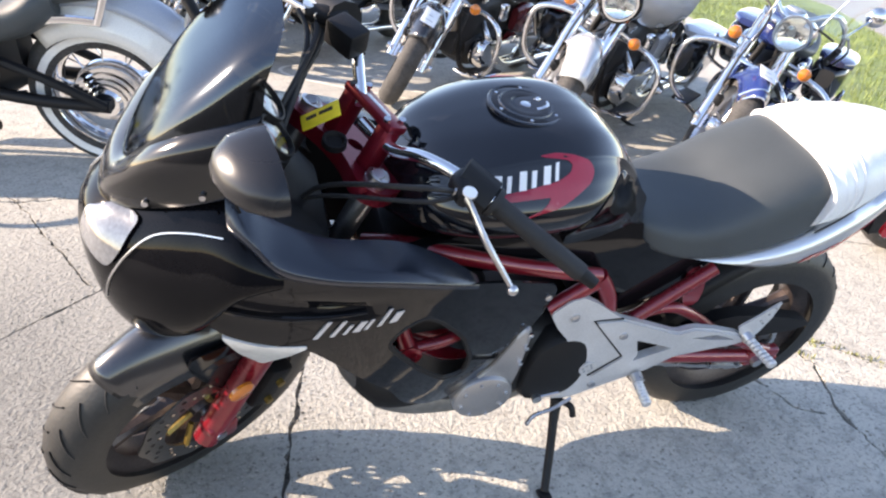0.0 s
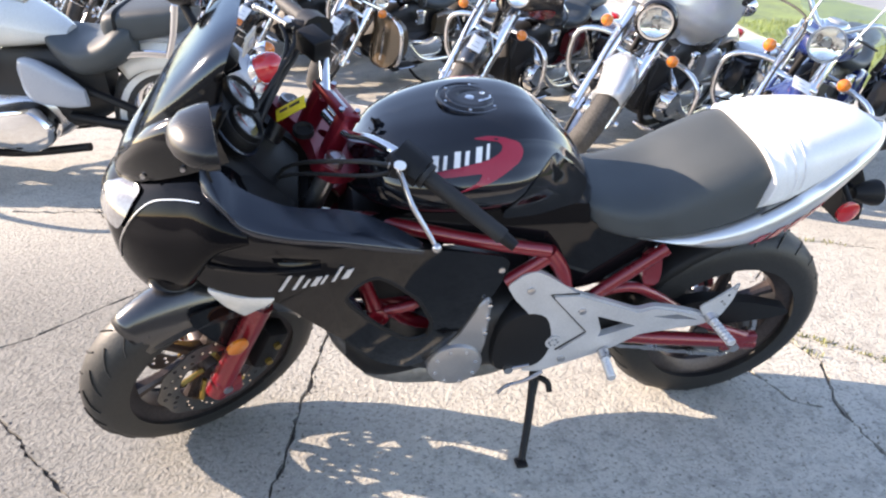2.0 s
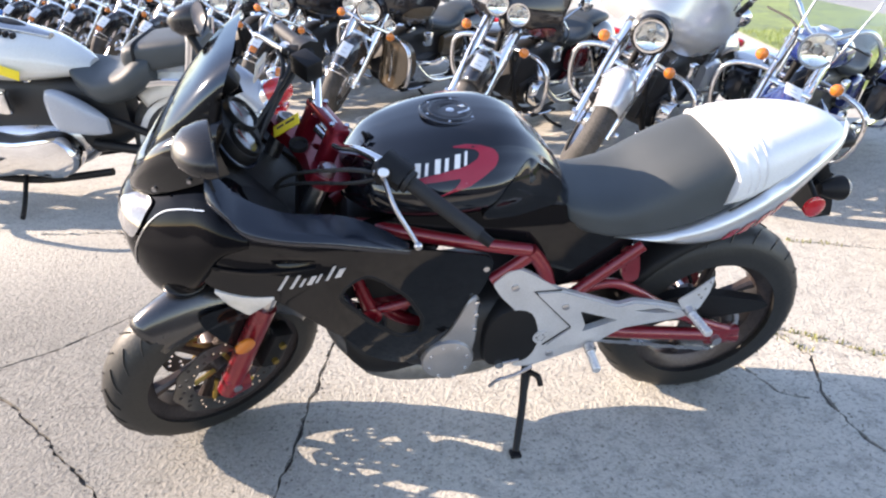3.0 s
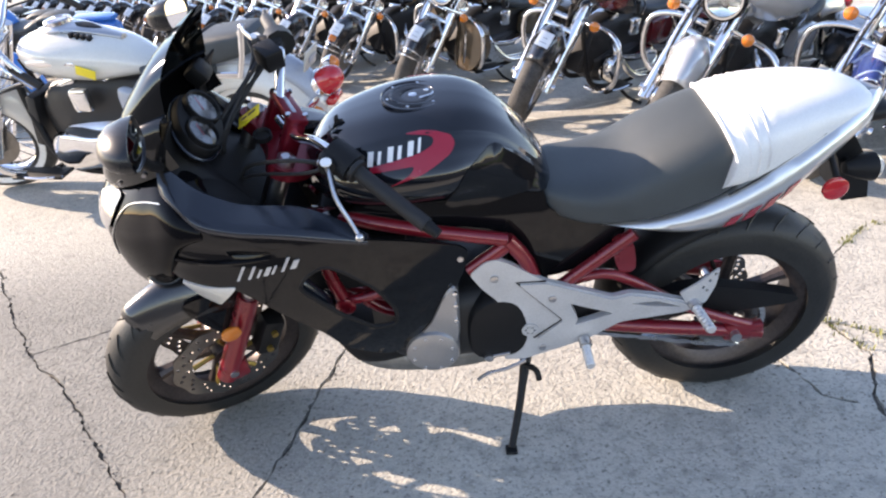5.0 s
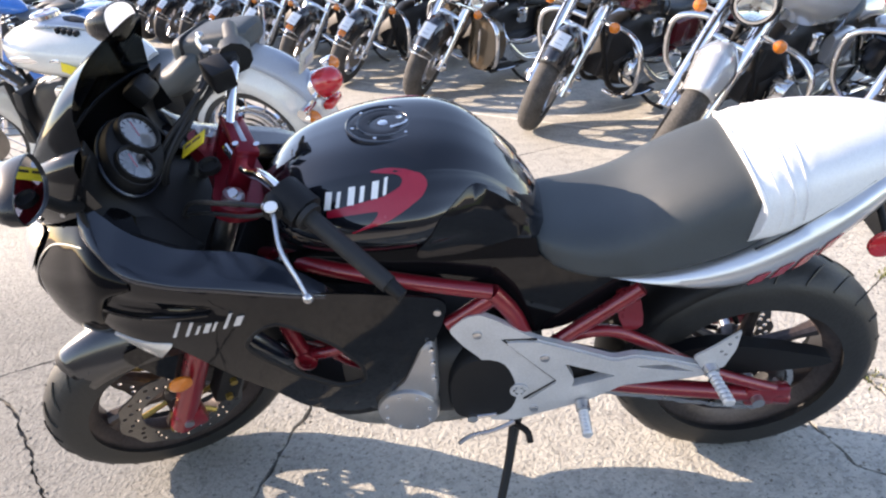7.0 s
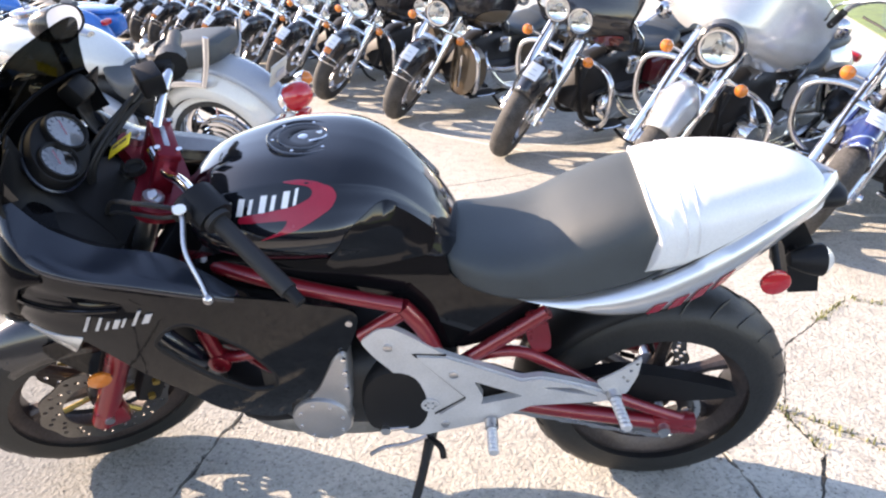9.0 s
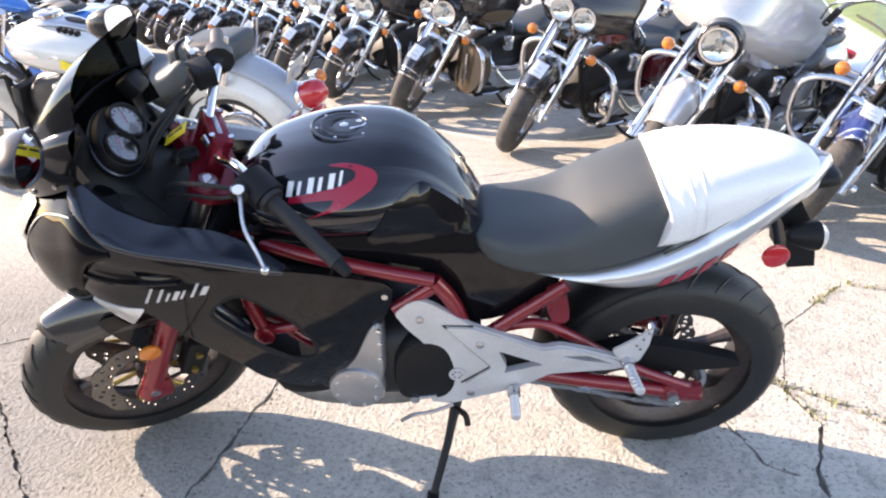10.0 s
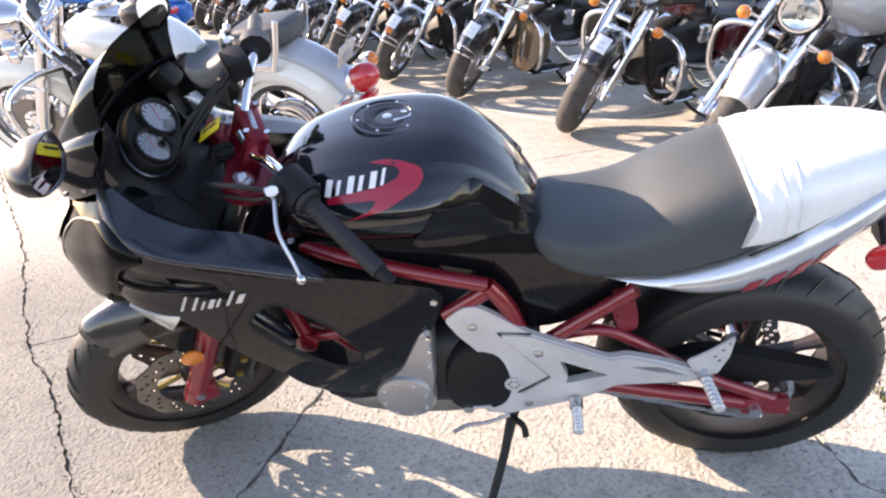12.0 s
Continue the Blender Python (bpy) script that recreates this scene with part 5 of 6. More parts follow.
for k in range(6):
    part("cylinder_fin", box((-0.16 - 0.012 * k, 0, 0.515 + 0.024 * k), (0.20, 0.27, 0.010), 0.003, Matrix.Rotation(radians(20), 4, "Y")), ENGINE, sport)
part("cylinder_head", box((-0.24, 0, 0.68), (0.22, 0.28, 0.10), 0.02, Matrix.Rotation(radians(20), 4, "Y")), ENGINE, sport, "black cylinder head")
part("radiator", box((-0.40, 0, 0.60), (0.035, 0.28, 0.28), 0.006, Matrix.Rotation(radians(-16), 4, "Y")), ENGINE, sport, "black radiator")
eng = part("generator_cover", loft([[Vector((-0.075 + u * k, -y, 0.43 + v * k)) for u, v in crisp([(-0.055, -0.02), (-0.010, 0.035), (0.032, 0.132), (0.052, 0.150), (0.064, 0.132), (0.062, 0.0), (0.045, -0.10), (-0.040, -0.10)], 0.018, 4)] for k, y in ((1.0, 0.13), (1.0, 0.166), (0.97, 0.174), (0.90, 0.178))]), ALLOY, sport, "cast grey metal engine side cover")
part("cover_disc", lathe([(0.0, -0.190), (0.030, -0.190), (0.058, -0.189), (0.066, -0.186), (0.070, -0.178), (0.070, -0.13), (0.0, -0.13)], 48, (-0.088, 0, 0.365)), ALLOY, eng, "round cast metal generator cover")
for k in range(8):
    a = 0.3 + 2 * math.pi * k / 8
    part("cover_bolt", lathe([(0.0, 0.0), (0.0045, 0.0), (0.0045, -0.003), (0.0, -0.004)], 10, (-0.088 + 0.052 * math.cos(a), -0.189, 0.365 + 0.056 * math.sin(a))), CHROME, eng)
for u, v in ((-0.022, 0.470), (-0.020, 0.520), (-0.020, 0.560)):
    part("cover_bolt", lathe([(0.0, 0.0), (0.0060, 0.0), (0.0060, -0.006), (0.0, -0.007)], 10, (u, -0.178, v)), CHROME, eng)
part("sprocket_cover", loft([[Vector((0.085 + u * k, -y, 0.405 + v * k)) for u, v in round_loop([(-0.072, -0.075), (-0.075, 0.05), (-0.02, 0.115), (0.05, 0.10), (0.078, 0.0), (0.055, -0.075), (-0.01, -0.095)], 4)] for k, y in ((1.0, 0.12), (1.0, 0.158), (0.92, 0.172), (0.7, 0.176))]), MATT, sport, "black plastic front sprocket cover")
part("muffler", body([(-0.322, 0.264, 0.055, 0.028, 0.028), (-0.300, 0.256, 0.085, 0.042, 0.040), (-0.20, 0.245, 0.110, 0.050, 0.050), (0.0, 0.242, 0.110, 0.050, 0.046), (0.10, 0.25, 0.09, 0.04, 0.038), (0.13, 0.255, 0.06, 0.025, 0.025)], 20, 3.0, 32), MUFF, sport, "dull silver under-engine muffler")
rod("exhaust_pipe", [(-0.34, 0.06, 0.60), (-0.39, 0.06, 0.48), (-0.36, 0.05, 0.34), (-0.29, 0.05, 0.25)], 0.021, DISC, "steel exhaust header pipe")

# foot controls and bracket plates
hg = crisp([(0.018, 0.607), (0.055, 0.642), (0.082, 0.649), (0.113, 0.633), (0.195, 0.573), (0.30, 0.530), (0.362, 0.506), (0.404, 0.519), (0.470, 0.507), (0.535, 0.489), (0.568, 0.465), (0.535, 0.450), (0.386, 0.422), (0.310, 0.362), (0.146, 0.302), (0.092, 0.308), (0.125, 0.376), (0.118, 0.450), (0.080, 0.520), (0.045, 0.561)], 0.012, 4)
win = crisp([(0.260, 0.496), (0.368, 0.457), (0.275, 0.421), (0.281, 0.444)], 0.006, 3)
slot = crisp([(0.405, 0.488), (0.471, 0.494), (0.530, 0.472), (0.463, 0.477)], 0.004, 2)
arm = crisp([(0.134, 0.570), (0.200, 0.568), (0.300, 0.526), (0.362, 0.502), (0.404, 0.515), (0.470, 0.503), (0.533, 0.485), (0.562, 0.465), (0.533, 0.454), (0.386, 0.427), (0.318, 0.376), (0.240, 0.374), (0.178, 0.380), (0.246, 0.440)], 0.010, 3)
for sgn in (-1, 1):
    hp = part("footrest_plate", panel(hg, lambda u, v, sgn=sgn: Vector((u, sgn * (0.172 + 0.015 * max(0.0, (u - 0.3) / 0.25)), v)), (0, -sgn * 0.014, 0), [win, slot], 0.03), CAST, sport, "grey cast metal footrest bracket plate")
    part("plate_panel", panel(arm, lambda u, v, sgn=sgn: Vector((u, sgn * (0.1715 + 0.015 * max(0.0, (u - 0.3) / 0.25)), v)), (0, sgn * 0.0065, 0), [win, slot], 0.03), CAST, hp)
    for u, v in ((0.077, 0.592), (0.216, 0.519), (0.195, 0.345)):
        part("plate_bolt", lathe([(0.0, 0.0), (0.0095, 0.0), (0.0095, sgn * 0.005), (0.006, sgn * 0.006), (0.0, sgn * 0.006)], 14, (u, sgn * (0.1778 if u > 0.2 else 0.172), v)), STEEL, hp)
    part("plate_groove", tube([(u, sgn * 0.1725, v) for u, v in ((0.200, 0.572), (0.129, 0.574), (0.242, 0.440), (0.172, 0.381))], 0.0026, 6, 1), MATT, hp)
    part("plate_badge", panel(disc_outline(0.021, 24), lambda u, v, sgn=sgn: Vector((0.162 + u, sgn * 0.1725, 0.412 + v)), (0, sgn * 0.004, 0), [hole(0.011 * math.cos(a), 0.011 * math.sin(a), 0.004, 6) for a in [k * 1.047 for k in range(6)]], 0), CAST, hp)
    part("heel_guard", panel(crisp([(0.520, 0.515), (0.560, 0.545), (0.606, 0.590), (0.604, 0.535), (0.588, 0.480), (0.550, 0.470)], 0.008, 3), lambda u, v, sgn=sgn: Vector((u, sgn * 0.190, v)), (0, -sgn * 0.005, 0), [hole(0.575, 0.53, 0.004), hole(0.588, 0.55, 0.004), hole(0.598, 0.57, 0.004), hole(0.585, 0.52, 0.004)], 0.03), CAST, hp)
    # black sheet added behind the window so the opening stays dark
    part("plate_backing", panel(crisp([(0.215, 0.535), (0.300, 0.520), (0.400, 0.480), (0.395, 0.440), (0.290, 0.400), (0.225, 0.430)], 0.015, 3), lambda u, v, sgn=sgn: Vector((u, sgn * 0.150, v)), (0, -sgn * 0.006, 0), (), 0.05), MATT, hp, "black sheet added to darken the plate window")
    for (x, z), (x2, z2), nm, reach in (((0.300, 0.372), (0.304, 0.352), "rider_peg", 0.070), ((0.558, 0.482), (0.575, 0.478), "pillion_peg", 0.095)):
        pg = part(nm, tube([(x, sgn * 0.182, z), (x + (x2 - x) * 0.25, sgn * 0.202, z - 0.004)], 0.016, 10, 1), STEEL, sport, "ribbed metal footpeg")
        rings = []
        for k in range(22):
            s = 0.22 + 0.80 * k / 21
            c = Vector((x + (x2 - x) * s, sgn * (0.182 + reach * s), z + (z2 - z) * s - 0.004))
            r = 0.0125 if k % 3 else 0.0100
            rings.append([c + Vector((r * math.cos(a), 0, r * math.sin(a))) for a in [6.2832 * q / 10 for q in range(10)]])
        part("peg_rubber", loft(rings), CAST, pg)
part("shift_lever", tube([(0.150, -0.178, 0.305), (0.100, -0.190, 0.290), (0.050, -0.200, 0.288), (0.022, -0.222, 0.292)], 0.0050, 8), STEEL, sport, "grey gear shift lever")
part("shift_rod", tube([(0.06, -0.176, 0.325), (0.11, -0.178, 0.335)], 0.005, 8, 1), STEEL, sport)
part("shift_shaft", lathe([(0.0, -0.184), (0.012, -0.184), (0.012, -0.15), (0.0, -0.15)], 16, (0.055, 0, 0.325)), STEEL, sport)
stand = part("side_stand", tube([(0.155, -0.115, 0.245), (0.135, -0.190, 0.165), (0.100, -0.285, 0.078)], 0.0125, 10, 4, 0.010), MATT, sport, "black side stand")
part("stand_foot", box((0.098, -0.290, 0.0745), (0.032, 0.034, 0.010), 0.004, Matrix.Rotation(radians(-13.5), 4, "X")), MATT, stand)
part("stand_tang", tube([(0.150, -0.130, 0.235), (0.180, -0.155, 0.236), (0.188, -0.170, 0.212)], 0.0085, 8), MATT, stand)
part("stand_spring", tube([(0.172, -0.112, 0.262), (0.150, -0.165, 0.195)], 0.005, 8, 1), ENGINE, stand)


# ---- parked cruisers ----
RAKE = radians(29)
AX2 = Vector((math.sin(RAKE), 0, math.cos(RAKE)))
FOOT2 = Vector((-0.95, 0, 0))


def up_fork(s, y=0.0, ahead=0.0):
    return FOOT2 + AX2 * s + Vector((-math.cos(RAKE) * ahead, y, math.sin(RAKE) * ahead))


def paint(name, color, metal=0.0):
    return material(name, color, 0.2, metal=metal, coat=0.9, vary=0.12, scale=200, big=4)


P_BLACK = paint("cruiser_black", (0.010, 0.010, 0.012))
P_SILVER = paint("cruiser_silver", (0.50, 0.52, 0.54), 0.35)
P_BLUE = paint("cruiser_blue", (0.012, 0.026, 0.125))
P_BROWN = paint("cruiser_brown", (0.13, 0.095, 0.06), 0.35)
PLATE = material("dull_plate", (0.44, 0.43, 0.39), 0.55, vary=0.15, scale=60, big=12)
P_WHITE = paint("cruiser_pearl", (0.66, 0.65, 0.61))
P_STONE = material("cruiser_blue_grey", (0.34, 0.37, 0.42), 0.24, coat=0.6, vary=0.1, scale=200, big=4)
P_RED = paint("cruiser_red", (0.11, 0.008, 0.012))
P_SKY = paint("bright_blue", (0.02, 0.16, 0.50))
WALL = material("whitewall_rubber", (0.78, 0.77, 0.74), 0.7, vary=0.1, scale=60, big=8)
SPEEDO = material("speedo_face", (0.30, 0.36, 0.46), 0.35, coat=0.8, vary=0.1, scale=120, big=30)
REFLECT = material("lamp_reflector", (0.62, 0.63, 0.65), 0.4, metal=0.35, vary=0.5, scale=90, big=60, bump=0.01, bump_scale=60)


def cruiser(name, label, m, col, col2=None, fairing="", shield=False, bags=True, lowers=False, whitewall=False, wire=False, lamps=True, steer=24.0, k=0.95, tag=True, guard=True, trim=True, tag_a=106, amber_tip=False, tank_tag=False, sissy=False, bag=None, group="", sides=28, reach=128):
    """A parked cruiser with its parts; its local -x looks ahead, it leans to its left."""
    col2 = col2 or col
    nose = 165 if sissy else reach
    root = thing(name, label, "motorcycle", m, group)
    S = Matrix.Diagonal((k, k, k, 1))
    T = S @ Matrix.Translation(FOOT2) @ Matrix.Rotation(radians(steer), 4, AX2) @ Matrix.Translation(-FOOT2)

    def add(nm, bm, mat, owner=root, mx=S, lab="", solid=0.0, sharp=38):
        return part(nm, bm, mat, owner, lab, sharp, mx, solid)

    def roller(nm, c, R, half, mx, drum=False):
        c = Vector(c)
        rr = R - 0.095
        w = add(nm, lathe([(rr, -half * 0.8), (rr + 0.01, -half * 0.8), (rr - 0.012, 0), (rr + 0.01, half * 0.8), (rr, half * 0.8), (rr - 0.02, half * 0.5), (rr - 0.026, 0), (rr - 0.02, -half * 0.5)], sides + 8, c), CHROME if wire else STEEL, root, mx)
        add("tyre", lathe(tyre_profile(R, half, 0.10), sides + 12, c), DUSTY, w, mx, "dusty black road tyre")
        if whitewall:
            for sg in (-1, 1):
                add("whitewall", lathe([(R - 0.094, sg * half * 0.82), (R - 0.092, sg * (half * 0.84 + 0.008)), (R - 0.056, sg * (half + 0.004)), (R - 0.053, sg * half * 0.9)], sides + 12, c), WALL, w, mx, "white tyre sidewall")
        add("hub", lathe([(0.0, -0.07), (0.04, -0.07), (0.05, -0.05), (0.035, 0), (0.05, 0.05), (0.04, 0.07), (0.0, 0.07)], 20, c), CHROME, w, mx)
        n = 20 if wire else 9
        for i in range(n):
            a = 2 * math.pi * i / n
            sg = 1 if i % 2 else -1
            p0 = c + Vector((0.045 * math.cos(a), sg * 0.045 if wire else 0, 0.045 * math.sin(a)))
            p1 = c + Vector((rr * math.cos(a + (0.25 * sg if wire else 0)), 0, rr * math.sin(a + (0.25 * sg if wire else 0))))
            add("spoke", tube([p0, p1], 0.0035 if wire else 0.014, 5 if wire else 6, 1), CHROME if wire else STEEL, w, mx)
        if drum:
            add("hub_drum", lathe([(0.0, -0.115), (0.05, -0.115), (0.06, -0.10), (0.075, -0.10), (0.08, -0.092), (0.095, -0.092), (0.10, -0.083), (0.115, -0.083), (0.12, -0.072), (0.135, -0.072), (0.145, -0.05), (0.145, 0.0), (0.0, 0.0)], 36, c), CHROME, w, mx, "ribbed chrome rear hub")
        else:
            add("brake_disc", lathe([(0.07, -0.062), (0.145, -0.062), (0.145, -0.067), (0.07, -0.067)], 32, c), DISC, w, mx)
        return w

    fa = FOOT2 + Vector((0.14, 0, 0.33))
    roller("front_wheel", fa, 0.33, 0.066, T)
    roller("rear_wheel", (0.82, 0, 0.325), 0.325, 0.078, S, drum=sissy)

    # fork and front fender
    for sg in (-1, 1):
        leg = add("fork_leg", tube([up_fork(0.31, sg * 0.105, -0.005), up_fork(0.64, sg * 0.105, -0.005)], 0.036, 14, 1), CHROME, root, T, "chrome fork leg")
        add("fork_tube", tube([up_fork(0.62, sg * 0.105, -0.005), up_fork(1.02, sg * 0.105, -0.005)], 0.031 if not fairing else 0.041, 14, 1), CHROME, leg, T)
        add("axle_cap", lathe([(0.0, 0.0), (0.022, 0.0), (0.022, sg * 0.02), (0.0, sg * 0.024)], 12, fa + Vector((0, sg * 0.135, 0))), CHROME, leg, T)
        add("caliper", box(fa + Vector((0.10, sg * 0.085, 0.10)), (0.09, 0.05, 0.06), 0.012), ENGINE, leg, T)
    fen = add("front_fender", fender_shell(fa, 0.365, 5 if not sissy else -5, nose, 0.092 if not fairing else 0.112, 0.115, 24, 12), col, root, T, "painted front fender", 0.004)
    if trim:
        for deg in (nose - 1.0, nose - 9.0):
            wide = (0.092 if not fairing else 0.112) * (0.72 + 0.28 * math.sin(math.pi * min(1.0, (deg - 5) / (nose - 5) * 0.9 + 0.1)))
            pts = [fa + Vector(((0.3685 - 0.115 * abs(y) ** 2.2) * math.cos(radians(deg)), y * wide, (0.3685 - 0.115 * abs(y) ** 2.2) * math.sin(radians(deg)))) for y in (-0.98, -0.8, -0.5, 0, 0.5, 0.8, 0.98)]
            add("fender_trim", tube(pts, 0.006, 6, 4), CHROME, fen, T)
    if tag:
        a = radians(tag_a)
        mt = T @ Matrix.Translation(fa + Vector((0.372 * math.cos(a), 0.01, 0.372 * math.sin(a)))) @ Matrix.Rotation(-a + math.pi / 2, 4, "Y")
        tg = add("paper_tag", box((0, 0, 0), (0.125, 0.088, 0.003), 0.001), PAPER, root, mt, "white paper price tag")
        for j in range(2):
            add("print_line", box((-0.03 + 0.04 * j, 0, 0.0022), (0.005, 0.05 - 0.02 * j, 0.001), 0), PRINT, tg, mt)
    if amber_tip:
        a = radians(tag_a + 14)
        add("fender_lamp", box(fa + Vector((0.375 * math.cos(a), 0, 0.375 * math.sin(a))), (0.05, 0.06, 0.025), 0.008, Matrix.Rotation(-a + math.pi / 2, 4, "Y")), AMBER, fen, T, "amber fender lamp")

    # clamps, headlamp, lamps
    for s in (0.72, 0.98):
        add("fork_clamp", box(up_fork(s, 0, 0.0), (0.06, 0.27, 0.035), 0.01, Matrix.Rotation(RAKE, 4, "Y")), CHROME, root, T)
    hl = up_fork(0.90, 0, 0.19)

    def lamp(nm, c, r, owner, lab):
        c = Vector(c)
        b = add(nm, lathe([(0.0, 0.9 * r), (0.5 * r, 0.85 * r), (0.9 * r, 0.4 * r), (1.0 * r, -0.2 * r), (1.07 * r, -0.25 * r), (1.07 * r, -0.36 * r), (0.95 * r, -0.36 * r), (0.92 * r, -0.2 * r), (0.0, 0.3 * r)], 28, c, "X"), CHROME, owner, T, lab)
        add("reflector", lathe([(0.0, 0.28 * r), (0.4 * r, 0.15 * r), (0.8 * r, -0.1 * r), (0.93 * r, -0.2 * r), (0.93 * r, -0.16 * r), (0.0, 0.32 * r)], 24, c, "X"), REFLECT, b, T)
        add("bulb_shield", lathe([(0.0, -0.12 * r), (0.22 * r, -0.1 * r), (0.25 * r, 0.1 * r), (0.0, 0.12 * r)], 14, c, "X"), STEEL, b, T)
        add("lens", lathe([(0.0, -0.42 * r), (0.5 * r, -0.38 * r), (0.94 * r, -0.28 * r), (0.94 * r, -0.25 * r), (0.5 * r, -0.35 * r), (0.0, -0.39 * r)], 24, c, "X"), GLASS, b, T)
        return b

    if fairing == "road":
        for sg in (-1, 1):
            lamp("headlamp", hl + Vector((-0.05, sg * 0.075, 0.10)), 0.068, root, "round clear headlamp")
    else:
        lamp("headlamp", hl, 0.112 if sissy else 0.086, root, "round chrome headlamp")
        if fairing:
            add("lamp_bezel", lathe([(0.094, 0.0), (0.102, -0.012), (0.114, 0.0), (0.118, 0.07), (0.092, 0.07)], 32, hl + Vector((-0.005, 0, 0)), "X"), P_BLACK, root, T, "black headlamp surround")
    if lamps:
        for sg in (-1, 1):
            lamp("passing_lamp", up_fork(0.88, sg * 0.18, 0.10), 0.044, root, "small round chrome passing lamp")
        add("lamp_bar", tube([up_fork(0.83, -0.21, 0.06), up_fork(0.81, 0, 0.09), up_fork(0.83, 0.21, 0.06)], 0.012, 8), CHROME, root, T)
    for sg in (-1, 1):
        c = up_fork(0.80 if not sissy else 0.86, sg * 0.215, 0.075)
        b = add("indicator", lathe([(0.0, 0.045), (0.022, 0.035), (0.034, 0.005), (0.034, 0.0), (0.0, 0.0)], 18, c, "X"), CHROME, root, T)
        add("indicator_lens", lathe([(0.0, -0.022), (0.016, -0.019), (0.031, -0.008), (0.033, -0.0005), (0.0, -0.0005)], 18, c, "X"), AMBER, b, T, "amber indicator lens")
        add("indicator_arm", tube([c + Vector((0.02, 0, 0)), c + Vector((0.03, -sg * 0.09, 0.0))], 0.008, 6, 1), CHROME, b, T)

    # handlebar, mirrors, screen, fairing
    add("handlebar", tube([up_fork(1.05, -0.40, -0.26), up_fork(1.13, -0.36, -0.12), up_fork(1.16, -0.22, 0.0), up_fork(1.04, -0.06, 0.0), up_fork(1.04, 0.06, 0.0), up_fork(1.16, 0.22, 0.0), up_fork(1.13, 0.36, -0.12), up_fork(1.05, 0.40, -0.26)], 0.0145, 10), CHROME, root, T, "chrome handlebar")
    for sg in (-1, 1):
        add("grip", tube([up_fork(1.09, sg * 0.385, -0.17), up_fork(1.045, sg * 0.405, -0.29)], 0.019, 10, 1), GRIPM, root, T)
        add("lever", tube([up_fork(1.13, sg * 0.36, -0.08), up_fork(1.10, sg * 0.43, -0.16), up_fork(1.05, sg * 0.44, -0.27)], 0.007, 6, 3), CHROME, root, T)
        ms = add("mirror_stem", tube([up_fork(1.14, sg * 0.35, -0.09), up_fork(1.28, sg * 0.42, -0.10)], 0.006, 6, 1), CHROME, root, T)
        mc = up_fork(1.31, sg * 0.44, -0.11)
        add("mirror_shell", lathe([(0.0, -0.03), (0.03, -0.026), (0.05, -0.01), (0.054, 0.004), (0.0, 0.004)], 20, mc, "X"), CHROME, ms, T)
        add("mirror_glass", lathe([(0.0, 0.0065), (0.05, 0.0065), (0.05, 0.0045), (0.0, 0.0045)], 20, mc, "X"), MIRROR, ms, T)
    if fairing:
        wide = 0.43 if fairing == "bat" else 0.40
        out = round_loop([(-wide, 1.02), (-wide * 0.93, 1.14), (-0.22, 1.24), (0, 1.27), (0.22, 1.24), (wide * 0.93, 1.14), (wide, 1.02), (wide * 0.93, 0.88 if fairing == "bat" else 0.80), (0.30, 0.80 if fairing == "bat" else 0.76), (0.19, 0.80), (0.14, 0.88 if fairing == "bat" else 0.86), (-0.14, 0.88 if fairing == "bat" else 0.86), (-0.19, 0.80), (-0.30, 0.80 if fairing == "bat" else 0.76), (-wide * 0.93, 0.88 if fairing == "bat" else 0.80)], 5)
        mt = T if fairing == "bat" else S
        shell_at = lambda u, v: Vector((-0.64 + 1.55 * u * u + 1.6 * max(0.0, 0.97 - v) ** 1.4 + 0.45 * max(0.0, v - 0.93) - (0.06 if fairing != "bat" else 0.0), u, v))
        fr = add("fairing", panel(out, shell_at, (0.03, 0, 0), (), 0.05), col, root, mt, "large painted handlebar fairing")
        if col2 is not col:
            for sg in (-1, 1):
                o2 = round_loop([(sg * wide * 0.97, 1.01), (sg * wide * 0.91, 0.89), (sg * 0.30, 0.82), (sg * 0.22, 0.85), (sg * 0.27, 0.97)] if fairing == "bat" else [(sg * wide * 0.90, 0.87), (sg * wide * 0.86, 0.82), (sg * 0.28, 0.79), (sg * 0.22, 0.81), (sg * 0.26, 0.845)], 4)
                add("fairing_stripe", panel(o2, lambda u, v: shell_at(u, v) + Vector((-0.006, 0, 0)), (0.004, 0, 0), (), 0.05), col2, fr, mt)
        wo = round_loop([(-0.30, 1.22), (-0.26, 1.36), (0, 1.42), (0.26, 1.36), (0.30, 1.22), (0, 1.25)], 5)
        add("windshield", panel(wo, lambda u, v: shell_at(u, v) + Vector((0.012 + 0.12 * (v - 1.22), 0, 0)), (0.006, 0, 0), (), 0.06), TINT, fr, mt, "low smoked windshield")
    elif shield:
        wo = round_loop([(-0.24, 1.0), (-0.28, 1.25), (-0.20, 1.46), (0, 1.50), (0.20, 1.46), (0.28, 1.25), (0.24, 1.0), (0.11, 0.97), (-0.11, 0.97)], 5)
        sh = add("windshield", panel(wo, lambda u, v: Vector((-0.70 + 0.7 * u * u + 0.42 * (v - 1.0), u, v)), (0.005, 0, 0), (), 0.07), GLASS, root, T, "tall clear windshield")
        for sg in (-1, 1):
            add("shield_strut", tube([up_fork(0.9, sg * 0.12, 0.03), Vector((-0.60, sg * 0.14, 1.15)), Vector((-0.54, sg * 0.14, 1.30))], 0.006, 6, 2), CHROME, sh, T)

